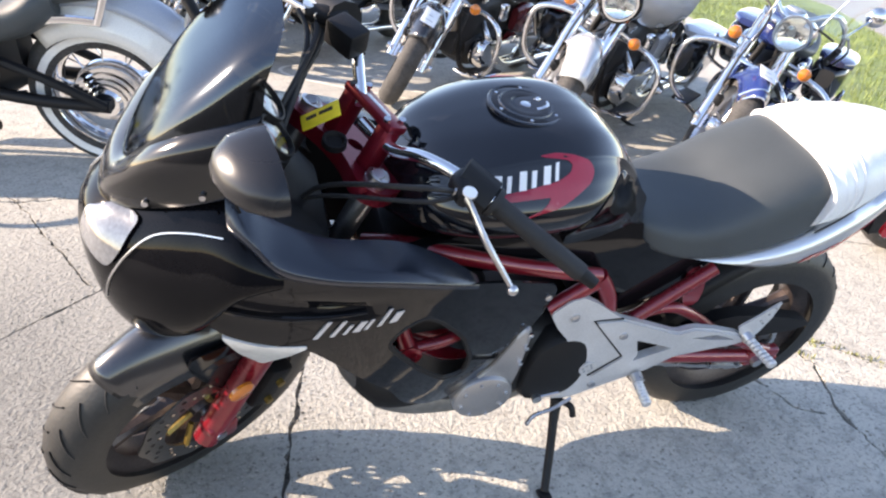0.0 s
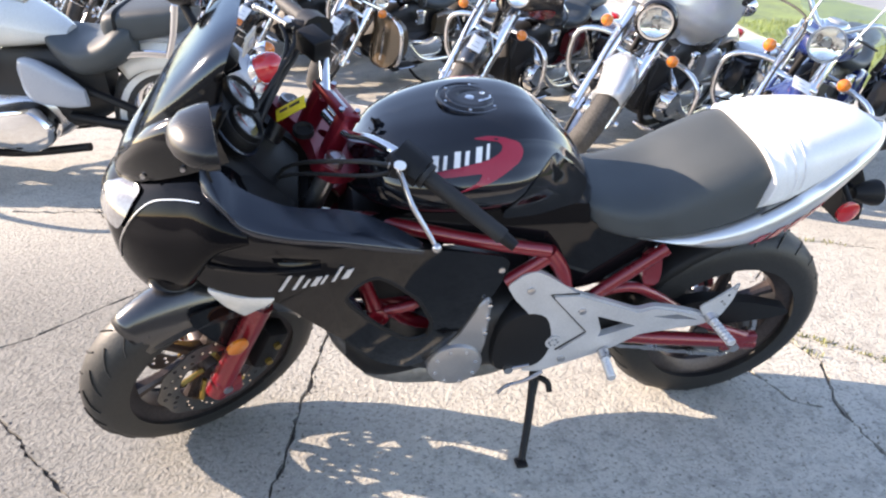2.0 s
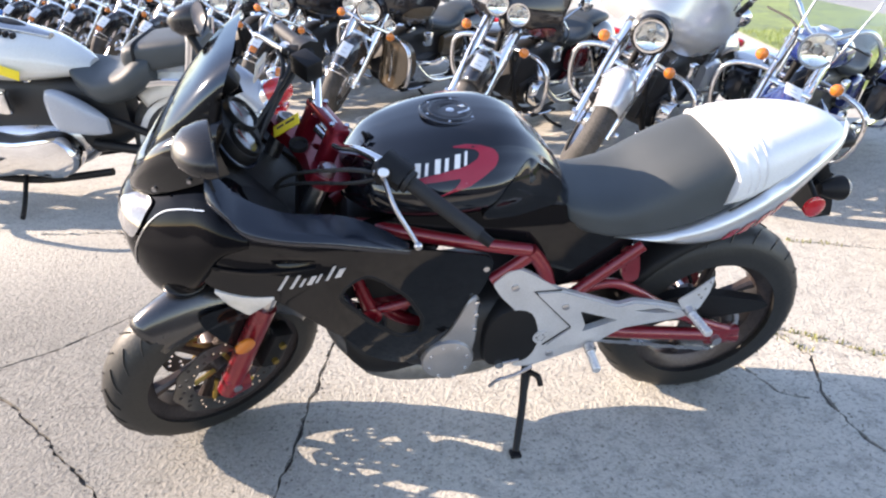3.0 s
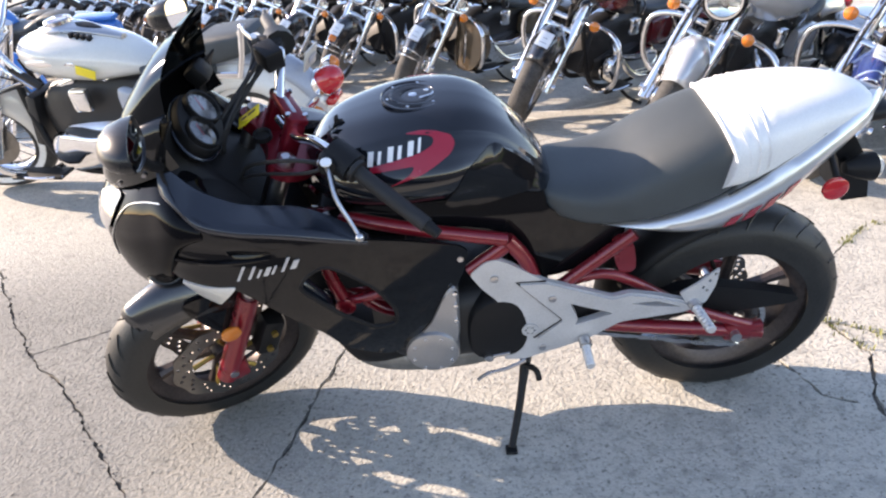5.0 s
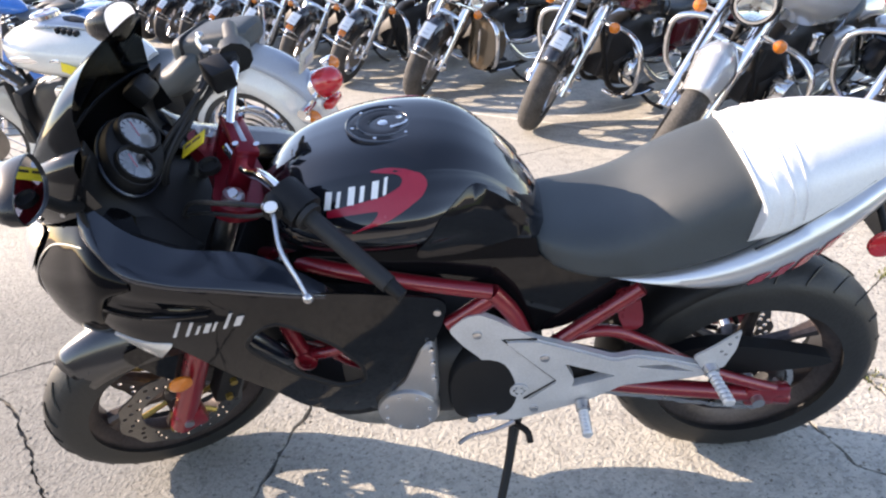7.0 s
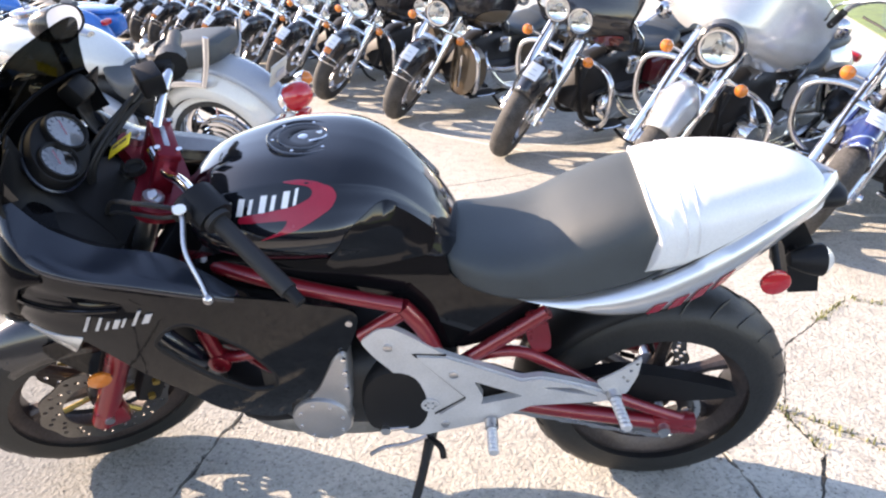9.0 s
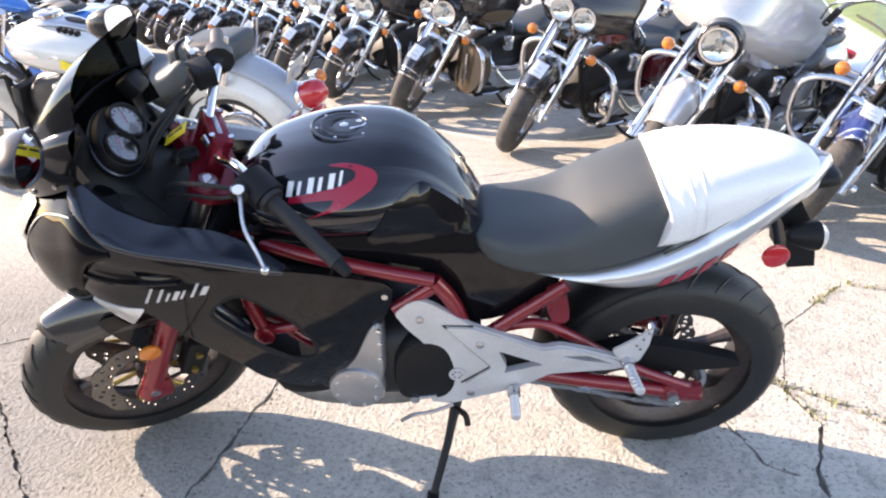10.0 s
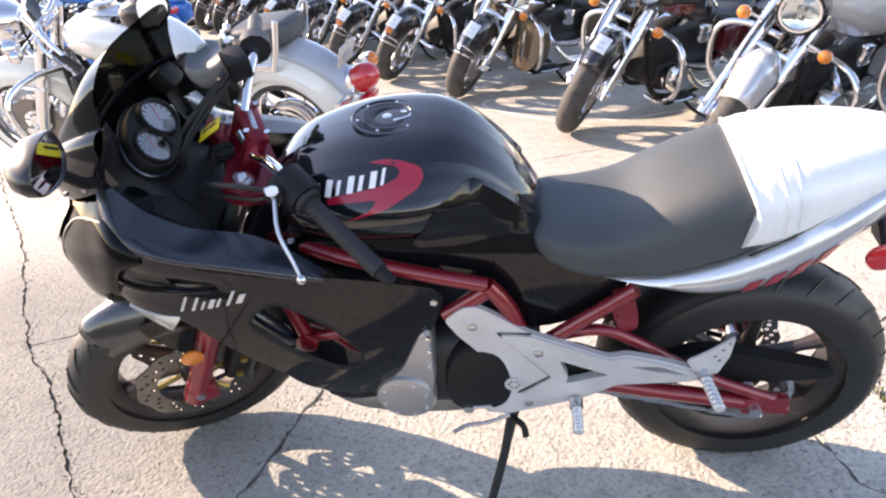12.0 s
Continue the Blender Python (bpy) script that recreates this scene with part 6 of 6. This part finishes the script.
    # tank, seat, rear
    if sissy:
        tk = add("fuel_tank", body([(-0.34, 0.80, 0.05, 0.04, 0.05), (-0.28, 0.80, 0.13, 0.075, 0.10), (-0.12, 0.795, 0.185, 0.098, 0.13), (0.06, 0.775, 0.185, 0.10, 0.13), (0.22, 0.745, 0.15, 0.09, 0.09), (0.34, 0.715, 0.10, 0.05, 0.05), (0.40, 0.70, 0.05, 0.03, 0.03)], 20, 2.3, 32), col, root, lab="pearl white teardrop fuel tank")
        con = add("tank_console", body([(-0.20, 0.888, 0.03, 0.012, 0.02), (-0.10, 0.902, 0.078, 0.022, 0.03), (0.02, 0.892, 0.066, 0.020, 0.03), (0.12, 0.870, 0.048, 0.016, 0.03), (0.24, 0.835, 0.022, 0.012, 0.02)], 12, 2.2, 20), STEEL, tk, lab="chrome tank console")
        sp = add("speedometer", lathe([(0.050, 0.004), (0.052, 0.016), (0.058, 0.018), (0.064, 0.012), (0.066, -0.02), (0.050, -0.02)], 32, (-0.085, 0, 0.922), "Z"), CHROME, con, lab="chrome speedometer bezel")
        add("speedo_dial", lathe([(0.0, 0.008), (0.051, 0.008), (0.051, 0.0), (0.0, 0.0)], 32, (-0.085, 0, 0.922), "Z"), SPEEDO, sp, lab="blue grey speedometer dial")
        for j in range(12):
            q = -2.2 + 0.4 * j
            add("dial_mark", box((-0.085 + 0.042 * math.cos(q), 0.042 * math.sin(q), 0.9308), (0.010, 0.002, 0.001), 0, Matrix.Rotation(q, 4, "Z")), WHITE, sp)
        add("speedo_needle", box((-0.098, -0.012, 0.9315), (0.040, 0.0025, 0.001), 0, Matrix.Rotation(0.8, 4, "Z")), REDL, sp)
        add("console_inlay", body([(0.00, 0.911, 0.012, 0.004, 0.010), (0.04, 0.905, 0.034, 0.005, 0.012), (0.09, 0.893, 0.028, 0.005, 0.012), (0.15, 0.872, 0.010, 0.004, 0.010)], 8, 2.2, 18), MATT, con, lab="black leaf-shaped console inlay")
        for j in range(4):
            add("console_rib", box((0.03 + 0.03 * j, -0.085, 0.880 - 0.006 * j), (0.018, 0.03, 0.026), 0.005), MATT, con)
        add("tank_badge", body([(-0.20, 0.79, 0.004, 0.010, 0.010), (-0.10, 0.785, 0.006, 0.018, 0.018), (0.06, 0.775, 0.004, 0.008, 0.008)], 8, 2.2, 14, yc=-0.184), CHROME, tk, lab="chrome tank badge")
        add("yellow_tag", box((0.11, -0.190, 0.735), (0.10, 0.004, 0.045), 0.001, Matrix.Rotation(radians(20), 4, "Y")), YELLOW, root, lab="yellow price tag")
        add("rider_seat", body([(0.30, 0.715, 0.07, 0.03, 0.04), (0.37, 0.685, 0.14, 0.035, 0.09), (0.47, 0.660, 0.19, 0.04, 0.11), (0.58, 0.675, 0.20, 0.06, 0.10), (0.67, 0.715, 0.19, 0.075, 0.09), (0.72, 0.735, 0.15, 0.06, 0.07)], 16, 2.6, 28), SEATM, root, lab="black leather rider seat")
        add("pillion_seat", body([(0.585, 0.760, 0.10, 0.03, 0.03), (0.605, 0.765, 0.125, 0.055, 0.060), (0.66, 0.775, 0.135, 0.060, 0.075), (0.84, 0.795, 0.130, 0.060, 0.065), (0.925, 0.805, 0.115, 0.050, 0.05), (0.945, 0.808, 0.08, 0.03, 0.03)], 16, 4.2, 32), SEATM, root, lab="black leather pillion seat")
        add("seat_strap", tube([(0.665, y, z) for y, z in ((-0.138, 0.72), (-0.137, 0.79), (-0.115, 0.832), (0.0, 0.837), (0.115, 0.832), (0.137, 0.79), (0.138, 0.72))], 0.009, 8, 4, flat=0.35), MATT, root, lab="black strap over the pillion seat")
    else:
        tk = add("fuel_tank", body([(-0.46, 0.80, 0.05, 0.05, 0.05), (-0.40, 0.80, 0.12, 0.085, 0.075), (-0.25, 0.81, 0.165, 0.105, 0.085), (-0.08, 0.79, 0.15, 0.095, 0.075), (0.05, 0.75, 0.09, 0.06, 0.05), (0.10, 0.73, 0.04, 0.03, 0.03)], 18, 2.4, 28), col, root, lab="painted teardrop fuel tank")
        con = add("tank_console", body([(-0.36, 0.895, 0.03, 0.012, 0.01), (-0.28, 0.908, 0.065, 0.02, 0.02), (-0.15, 0.902, 0.05, 0.016, 0.02), (-0.02, 0.862, 0.025, 0.012, 0.01)], 10, 2.2, 18), CHROME, tk, lab="chrome tank console")
        add("speedometer", lathe([(0.0, 0.016), (0.045, 0.016), (0.053, 0.012), (0.053, 0.0), (0.0, 0.0)], 24, (-0.26, 0, 0.917), "Z"), DIAL, con)
        if tank_tag:
            for sg in (-1,):
                add("yellow_tag", box((-0.13, sg * 0.150, 0.845), (0.085, 0.004, 0.045), 0.001, Matrix.Rotation(radians(10), 4, "Y") @ Matrix.Rotation(radians(22), 4, "X")), YELLOW, root, lab="yellow price tag")
                add("emblem", box((-0.24, sg * 0.170, 0.815), (0.14, 0.006, 0.03), 0.003), CHROME, tk)
        add("rider_seat", body([(0.02, 0.715, 0.08, 0.03, 0.03), (0.12, 0.685, 0.15, 0.035, 0.05), (0.28, 0.675, 0.18, 0.045, 0.055), (0.42, 0.70, 0.17, 0.075, 0.06), (0.48, 0.715, 0.15, 0.07, 0.055)], 14, 2.6, 26), SEATM, root, lab="black leather rider seat")
        add("pillion_seat", body([(0.44, 0.745, 0.11, 0.03, 0.03), (0.52, 0.765, 0.13, 0.045, 0.04), (0.70, 0.775, 0.12, 0.045, 0.04), (0.82, 0.77, 0.08, 0.025, 0.03)], 10, 2.6, 22), SEATM, root, lab="black leather pillion seat")
    rf = add("rear_fender", fender_shell((0.82, 0, 0.325), 0.437 if sissy else 0.40, -8 if sissy else 5, 130 if sissy else 118, 0.132 if sissy else 0.115, 0.160 if sissy else 0.12, 26, 16), col, root, S, "painted rear fender", 0.005)
    if sissy:
        add("fender_panel", fender_shell((0.82, 0, 0.325), 0.4415, 28, 116, 0.098, 0.058, 22, 12), P_STONE, rf, S, "blue grey upper fender panel", 0.004)
        for sg in (-1, 1):
            add("fender_strut", tube([(0.45, sg * 0.125, 0.60), (0.70, sg * 0.128, 0.665), (0.86, sg * 0.125, 0.665)], 0.017, 8, 4, flat=0.5), CHROME, rf)
            add("grab_bracket", tube([(0.86, sg * 0.138, 0.66), (0.90, sg * 0.140, 0.76), (0.93, sg * 0.138, 0.88)], 0.015, 8, 3, flat=0.45), CHROME, root, lab="chrome pillion bracket")
        add("plate_holder", box((1.17, -0.02, 0.70), (0.010, 0.145, 0.095), 0.004, Matrix.Rotation(radians(18), 4, "Y")), PLATE, root, lab="dull pale plate on its holder")
        add("plate_bar", box((1.1775, -0.02, 0.697), (0.004, 0.075, 0.026), 0, Matrix.Rotation(radians(18), 4, "Y")), PRINT, root)
        lean = S @ Matrix.Translation((1.19, 0, 0.565)) @ Matrix.Rotation(radians(-25), 4, "Y")
        tl = add("tail_lamp", lathe([(0.0, 0.115), (0.022, 0.112), (0.044, 0.098), (0.059, 0.070), (0.064, 0.035), (0.062, 0.0), (0.0, 0.0)], 28, axis="X"), REDL, root, lean, "domed red tail lamp")
        add("lamp_bowl", lathe([(0.0, -0.11), (0.03, -0.10), (0.06, -0.04), (0.069, -0.004), (0.069, 0.008), (0.063, 0.010), (0.0, 0.0)], 28, axis="X"), CHROME, tl, lean)
        add("lower_lens", box((1.235, 0, 0.492), (0.045, 0.13, 0.035), 0.012), REDL, tl, lab="small red reflector under the lamp")
        add("lamp_bar", tube([(1.16, -0.17, 0.505), (1.165, 0.0, 0.515), (1.16, 0.20, 0.575)], 0.022, 12, 5), CHROME, tl, lab="chrome lamp bar")
        for sg, zi in ((-1, 0.455), (1, 0.585)):
            at = (1.175, sg * (0.10 if sg < 0 else 0.20), zi)
            b = add("rear_indicator", lathe([(0.0, -0.055), (0.02, -0.048), (0.034, -0.02), (0.038, 0.0), (0.0, 0.0)], 20, at, "X"), CHROME, root)
            add("indicator_lens", lathe([(0.0, 0.036), (0.016, 0.032), (0.030, 0.018), (0.036, 0.001), (0.0, 0.001)], 20, at, "X"), AMBER, b)
            add("indicator_arm", tube([(1.16, at[1], zi), (1.16, at[1], 0.51 if sg < 0 else 0.57)], 0.009, 8, 1), CHROME, b)
    else:
        add("tail_lamp", box((1.17, 0, 0.60), (0.06, 0.12, 0.06), 0.02), REDL, root, lab="red tail lamp")
    if bags:
        for sg in (-1, 1):
            bg_ = add("saddlebag", body([(0.50, 0.52, 0.05, 0.06, 0.12), (0.56, 0.52, 0.10, 0.10, 0.17), (0.78, 0.52, 0.115, 0.11, 0.18), (1.02, 0.52, 0.11, 0.10, 0.17), (1.12, 0.52, 0.06, 0.06, 0.10)], 12, 3.6, 24, yc=sg * 0.30), bag or col, root, lab="painted hard saddlebag")
            add("bag_lid", body([(0.52, 0.635, 0.06, 0.02, 0.02), (0.58, 0.64, 0.11, 0.03, 0.03), (1.0, 0.64, 0.115, 0.03, 0.03), (1.10, 0.635, 0.07, 0.02, 0.02)], 8, 3.4, 22, yc=sg * 0.30), col2, bg_)
            add("bag_latch", box((0.80, sg * 0.414, 0.60), (0.08, 0.008, 0.03), 0.003), CHROME, bg_)
            add("bag_guard", tube([(0.50, sg * 0.24, 0.30), (0.47, sg * 0.42, 0.36), (0.50, sg * 0.44, 0.50), (0.60, sg * 0.40, 0.30)], 0.011, 8), CHROME, root, lab="chrome saddlebag guard")

    # engine
    add("crankcase", body([(-0.28, 0.32, 0.10, 0.08, 0.08), (-0.20, 0.32, 0.14, 0.13, 0.12), (0.05, 0.33, 0.15, 0.14, 0.12), (0.25, 0.34, 0.13, 0.12, 0.11), (0.34, 0.35, 0.08, 0.06, 0.06)], 12, 3.2, 24), ENGINE if not sissy else STEEL, root, lab="metal engine case")
    for tilt, x0 in ((-23, -0.06), (23, 0.06)):
        mt = S @ Matrix.Translation((x0, 0, 0.43)) @ Matrix.Rotation(radians(tilt), 4, "Y")
        prof = [(0.0, 0.0)]
        for j in range(8):
            z0 = 0.005 + 0.022 * j
            prof += [(0.062, z0), (0.088, z0 + 0.002), (0.088, z0 + 0.010), (0.062, z0 + 0.012)]
        cyl = add("cylinder", lathe(prof + [(0.0, 0.19)], 24, axis="Z"), ENGINE, root, mt, "finned engine cylinder")
        add("rocker_cover", box((0, 0, 0.215), (0.15, 0.17, 0.055), 0.02), CHROME, cyl, mt)
        for sg in (-1, 1):
            add("pushrod", tube([(0.035 * sg, 0.10, -0.05), (0.03 * sg, 0.09, 0.20)], 0.010, 8, 1), CHROME, cyl, mt)
    add("primary_cover", loft([[Vector((0.02 + u * q, -y, 0.33 + v * q)) for u, v in round_loop([(-0.28, 0.0), (-0.22, 0.10), (0.0, 0.085), (0.20, 0.10), (0.28, 0.0), (0.20, -0.10), (0.0, -0.085), (-0.22, -0.10)], 4)] for q, y in ((1.0, 0.13), (1.0, 0.20), (0.94, 0.222), (0.80, 0.23))]), CHROME, root, lab="chrome primary cover")
    add("air_cleaner", lathe([(0.0, 0.15), (0.09, 0.15), (0.10, 0.17), (0.10, 0.205), (0.085, 0.22), (0.0, 0.222)], 28, (0.0, 0, 0.60)), CHROME, root, lab="round chrome air cleaner")
    add("horn_cover", box((0.0, -0.165, 0.59), (0.10, 0.05, 0.12), 0.02), CHROME, root)
    if sissy:
        add("side_cover", body([(0.215, 0.545, 0.012, 0.07, 0.06), (0.24, 0.54, 0.030, 0.11, 0.085), (0.33, 0.515, 0.038, 0.105, 0.075), (0.42, 0.49, 0.034, 0.07, 0.055), (0.475, 0.475, 0.012, 0.04, 0.035)], 14, 3.4, 24, yc=-0.165), P_STONE, root, lab="silver painted side cover")
    else:
        add("side_cover", body([(0.20, 0.52, 0.03, 0.08, 0.08), (0.28, 0.52, 0.05, 0.11, 0.11), (0.42, 0.52, 0.045, 0.10, 0.10), (0.48, 0.52, 0.02, 0.06, 0.06)], 6, 2.8, 18, yc=-0.155), col2, root, lab="painted side cover")
    for sg in (-1, 1):
        for (x0, z0), zz in () if sissy and sg < 0 else ((((-0.12), 0.52), 0.26), ((0.14, 0.54), 0.31)):
            if sg > 0 or zz < 0.3:
                add("exhaust_pipe", tube([(x0, sg * 0.08, z0), (x0 - 0.06, sg * 0.19, 0.44), (0.02, sg * 0.24, zz), (0.35, sg * 0.25, zz - 0.02), (0.50, sg * 0.26, zz - 0.03)], 0.024, 10), CHROME, root, lab="chrome exhaust pipe")
        if not (sissy and sg < 0):
            add("muffler", tube([(0.45, sg * 0.26, 0.245), (0.55, sg * 0.265, 0.24), (1.15, sg * 0.28, 0.245)], 0.046, 14, 3, 0.05), CHROME, root, lab="chrome muffler")
        fb = add("floorboard", box((-0.30, sg * 0.30, 0.26), (0.30, 0.11, 0.018), 0.008), MATT, root, lab="black rider floorboard")
        add("board_edge", tube([(-0.44, sg * 0.25, 0.262), (-0.46, sg * 0.32, 0.262), (-0.30, sg * 0.358, 0.262), (-0.15, sg * 0.34, 0.262)], 0.007, 6), CHROME, fb)
        add("down_tube", tube([(-0.44, sg * 0.04, 0.74), (-0.40, sg * 0.09, 0.45), (-0.30, sg * 0.12, 0.22), (0.0, sg * 0.13, 0.17), (0.40, sg * 0.13, 0.22)], 0.019, 10), MATT, root, lab="black frame tube")
        add("swingarm", tube([(0.35, sg * 0.11, 0.36), (0.60, sg * 0.13, 0.335), (0.84, sg * 0.13, 0.325)], 0.024, 10, 3), MATT if sissy else STEEL, root)
        if sissy:
            add("swingarm_strut", tube([(0.40, sg * 0.125, 0.52), (0.62, sg * 0.145, 0.44), (0.83, sg * 0.145, 0.33)], 0.019, 8, 3), MATT, root)
        if not sissy:
            add("shock", tube([(0.50, sg * 0.16, 0.58), (0.68, sg * 0.16, 0.36)], 0.028, 10, 1), CHROME, root)
        if guard:
            add("engine_guard", tube([(-0.41, sg * 0.05, 0.64), (-0.45, sg * 0.26, 0.655), (-0.48, sg * 0.40, 0.60), (-0.47, sg * 0.425, 0.46), (-0.44, sg * 0.38, 0.32), (-0.38, sg * 0.22, 0.22), (-0.34, sg * 0.10, 0.20)], 0.0165, 10), CHROME, root, lab="chrome engine guard bar")
        if lowers:
            lo = round_loop([(0.10, 0.30), (0.14, 0.62), (0.24, 0.66), (0.36, 0.60), (0.39, 0.42), (0.30, 0.27)], 4)
            lw = add("lower_fairing", panel(lo, lambda u, v, sg=sg: Vector((-0.50 + 0.6 * (u - 0.22) ** 2 * 3, sg * u, v)), (0.09, 0, 0), (), 0.05), col2, root, lab="painted lower leg fairing")
            add("fairing_bead", tube([(-0.515, sg * 0.26, 0.58), (-0.52, sg * 0.27, 0.45), (-0.515, sg * 0.26, 0.33)], 0.008, 6, 3), CHROME, lw)
    add("oil_tank", body([(-0.34, 0.44, 0.06, 0.12, 0.16), (-0.25, 0.44, 0.105, 0.20, 0.20), (0.10, 0.46, 0.11, 0.22, 0.20), (0.40, 0.47, 0.10, 0.18, 0.18), (0.52, 0.48, 0.06, 0.10, 0.12)], 8, 3.6, 20), ENGINE, root, lab="black engine bay body")
    add("radiator", box((-0.40, 0, 0.45), (0.05, 0.20, 0.28), 0.01, Matrix.Rotation(radians(14), 4, "Y")), ENGINE, root, lab="black cooler behind the fork")
    add("side_stand", tube([(-0.05, -0.12, 0.20), (-0.02, -0.24, 0.11), (0.02, -0.345, 0.085)], 0.012, 8, 3), MATT, root, lab="black side stand")
    add("brake_hose", tube([up_fork(1.08, 0.30, -0.08), up_fork(0.98, 0.12, 0.09), up_fork(0.70, 0.12, 0.06), fa + Vector((0.09, 0.10, 0.10))], 0.006, 6), GRIPM, root, T)
    add("cable", tube([up_fork(1.08, -0.30, -0.08), up_fork(1.0, -0.10, 0.08), up_fork(0.80, -0.04, 0.04), (-0.42, -0.03, 0.60)], 0.006, 6), GRIPM, root, T)
    return root


def parked(x, y, heading, lean, k=0.95, front=True):
    """The pose of a cruiser whose front wheel stands at x, y; heading: the way its tail points, in degrees."""
    u = Vector((math.cos(radians(heading)), math.sin(radians(heading)), 0))
    return Matrix.Translation(Vector((x, y, 0)) + u * (0.81 * k)) @ pose(0, 0, 0, lean, 0, heading)


ROW = "motorcycles in the parked row"
H = 39.0
cruiser("cruiser_motorcycle", "blue cruiser motorcycle with clear windshield and chrome fork", parked(1.89, 1.60, H, 14, 0.98), P_BLUE, shield=True, tag_a=100, bag=P_BLACK, steer=22, k=0.98, lamps=False, group=ROW)
cruiser("touring_motorcycle", "silver touring motorcycle with large handlebar fairing and chrome guards", parked(1.22, 2.23, H, 16, 1.03), P_SILVER, P_SILVER, "bat", bag=P_BLACK, steer=29, k=1.03, tag=False, lamps=False, trim=False, reach=140, group=ROW)
cruiser("touring_motorcycle", "black touring motorcycle with twin headlamps and red striped fairing", parked(0.60, 3.02, H, 12, 1.02), P_BLACK, P_RED, "road", tag_a=114, steer=32, k=1.02, lamps=False, trim=False, reach=138, group=ROW)
cruiser("touring_motorcycle", "brown and black touring motorcycle with lower leg fairings", parked(-0.21, 4.09, H, 12, 1.02), P_BLACK, P_BROWN, "bat", lowers=True, steer=34, k=1.02, tag_a=122, reach=152, group=ROW)
cruiser("touring_motorcycle", "black touring motorcycle with passing lamps and amber fender lamp", parked(-0.92, 4.85, H, 12, 1.0), P_BLACK, None, "bat", steer=34, k=1.0, tag_a=122, reach=152, amber_tip=True, group=ROW)
far_a = cruiser("cruiser_motorcycle", "black cruiser motorcycle with clear windshield and chrome fork", parked(-1.52, 5.53, H, 13, 1.0), P_BLACK, shield=True, steer=34, k=1.0, tag_a=122, reach=150, amber_tip=True, group=ROW, sides=16)
far_b = cruiser("cruiser_motorcycle", "black cruiser motorcycle with passing lamps, without windshield", parked(-2.12, 6.22, H, 13, 1.0), P_BLACK, steer=34, k=1.0, tag_a=122, reach=150, group=ROW, sides=16)
for i in range(11):
    copy_thing(far_b if i % 2 else far_a, parked(-2.68 - 0.56 * i, 6.86 + 0.645 * i, H + (2 if i % 2 else -1), 13, 1.0))
cruiser("cruiser_motorcycle", "pearl white cruiser motorcycle with whitewall tyres and black seat", parked(-2.705, 2.526, -13.3, 11, 1.11), P_WHITE, P_SILVER, bags=False, whitewall=True, wire=True, lamps=True, steer=20, k=1.11, tag=False, tank_tag=True, sissy=True)
BACKROW = "motorcycles behind the pearl white one"
cruiser("cruiser_motorcycle", "bright blue cruiser motorcycle with black seat and chrome engine", parked(-5.15, 4.72, -13.5, 11), P_SKY, P_BLACK, bags=False, steer=15, tag=False, sides=16, group=BACKROW)
cruiser("cruiser_motorcycle", "bright blue motorcycle with a long dark seat and blue tail", parked(-5.42, 6.60, -13.5, 11, 1.0), P_SKY, P_SKY, bags=True, k=1.0, steer=15, tag=False, sides=16, group=BACKROW)
# black bikes added where the background is only a dark unresolved area
dark_one = cruiser("cruiser_motorcycle", "black cruiser motorcycle with hard saddlebags, added to fill the dark background", parked(-6.0, 7.55, -13.5, 11), P_BLACK, bags=True, steer=15, tag=False, sides=16, group=BACKROW)
for x, y in ((-6.9, 8.5), (-7.8, 9.5), (-7.4, 5.9), (-8.3, 7.2), (-8.9, 10.6), (-9.4, 8.6), (-10.3, 9.9), (-10.0, 6.6), (-9.9, 11.9), (-11.2, 11.3), (-11.5, 8.2), (-10.7, 13.0), (-11.8, 14.2), (-12.4, 12.6)):
    copy_thing(dark_one, parked(x, y, -13.5, 11))
cruiser("cruiser_motorcycle", "silver white cruiser motorcycle with cast wheels beside the lawn", parked(2.42, 0.70, -15.0, 11, 1.0), P_WHITE, P_SILVER, bags=True, steer=6, k=1.0, lamps=False, tag=False)
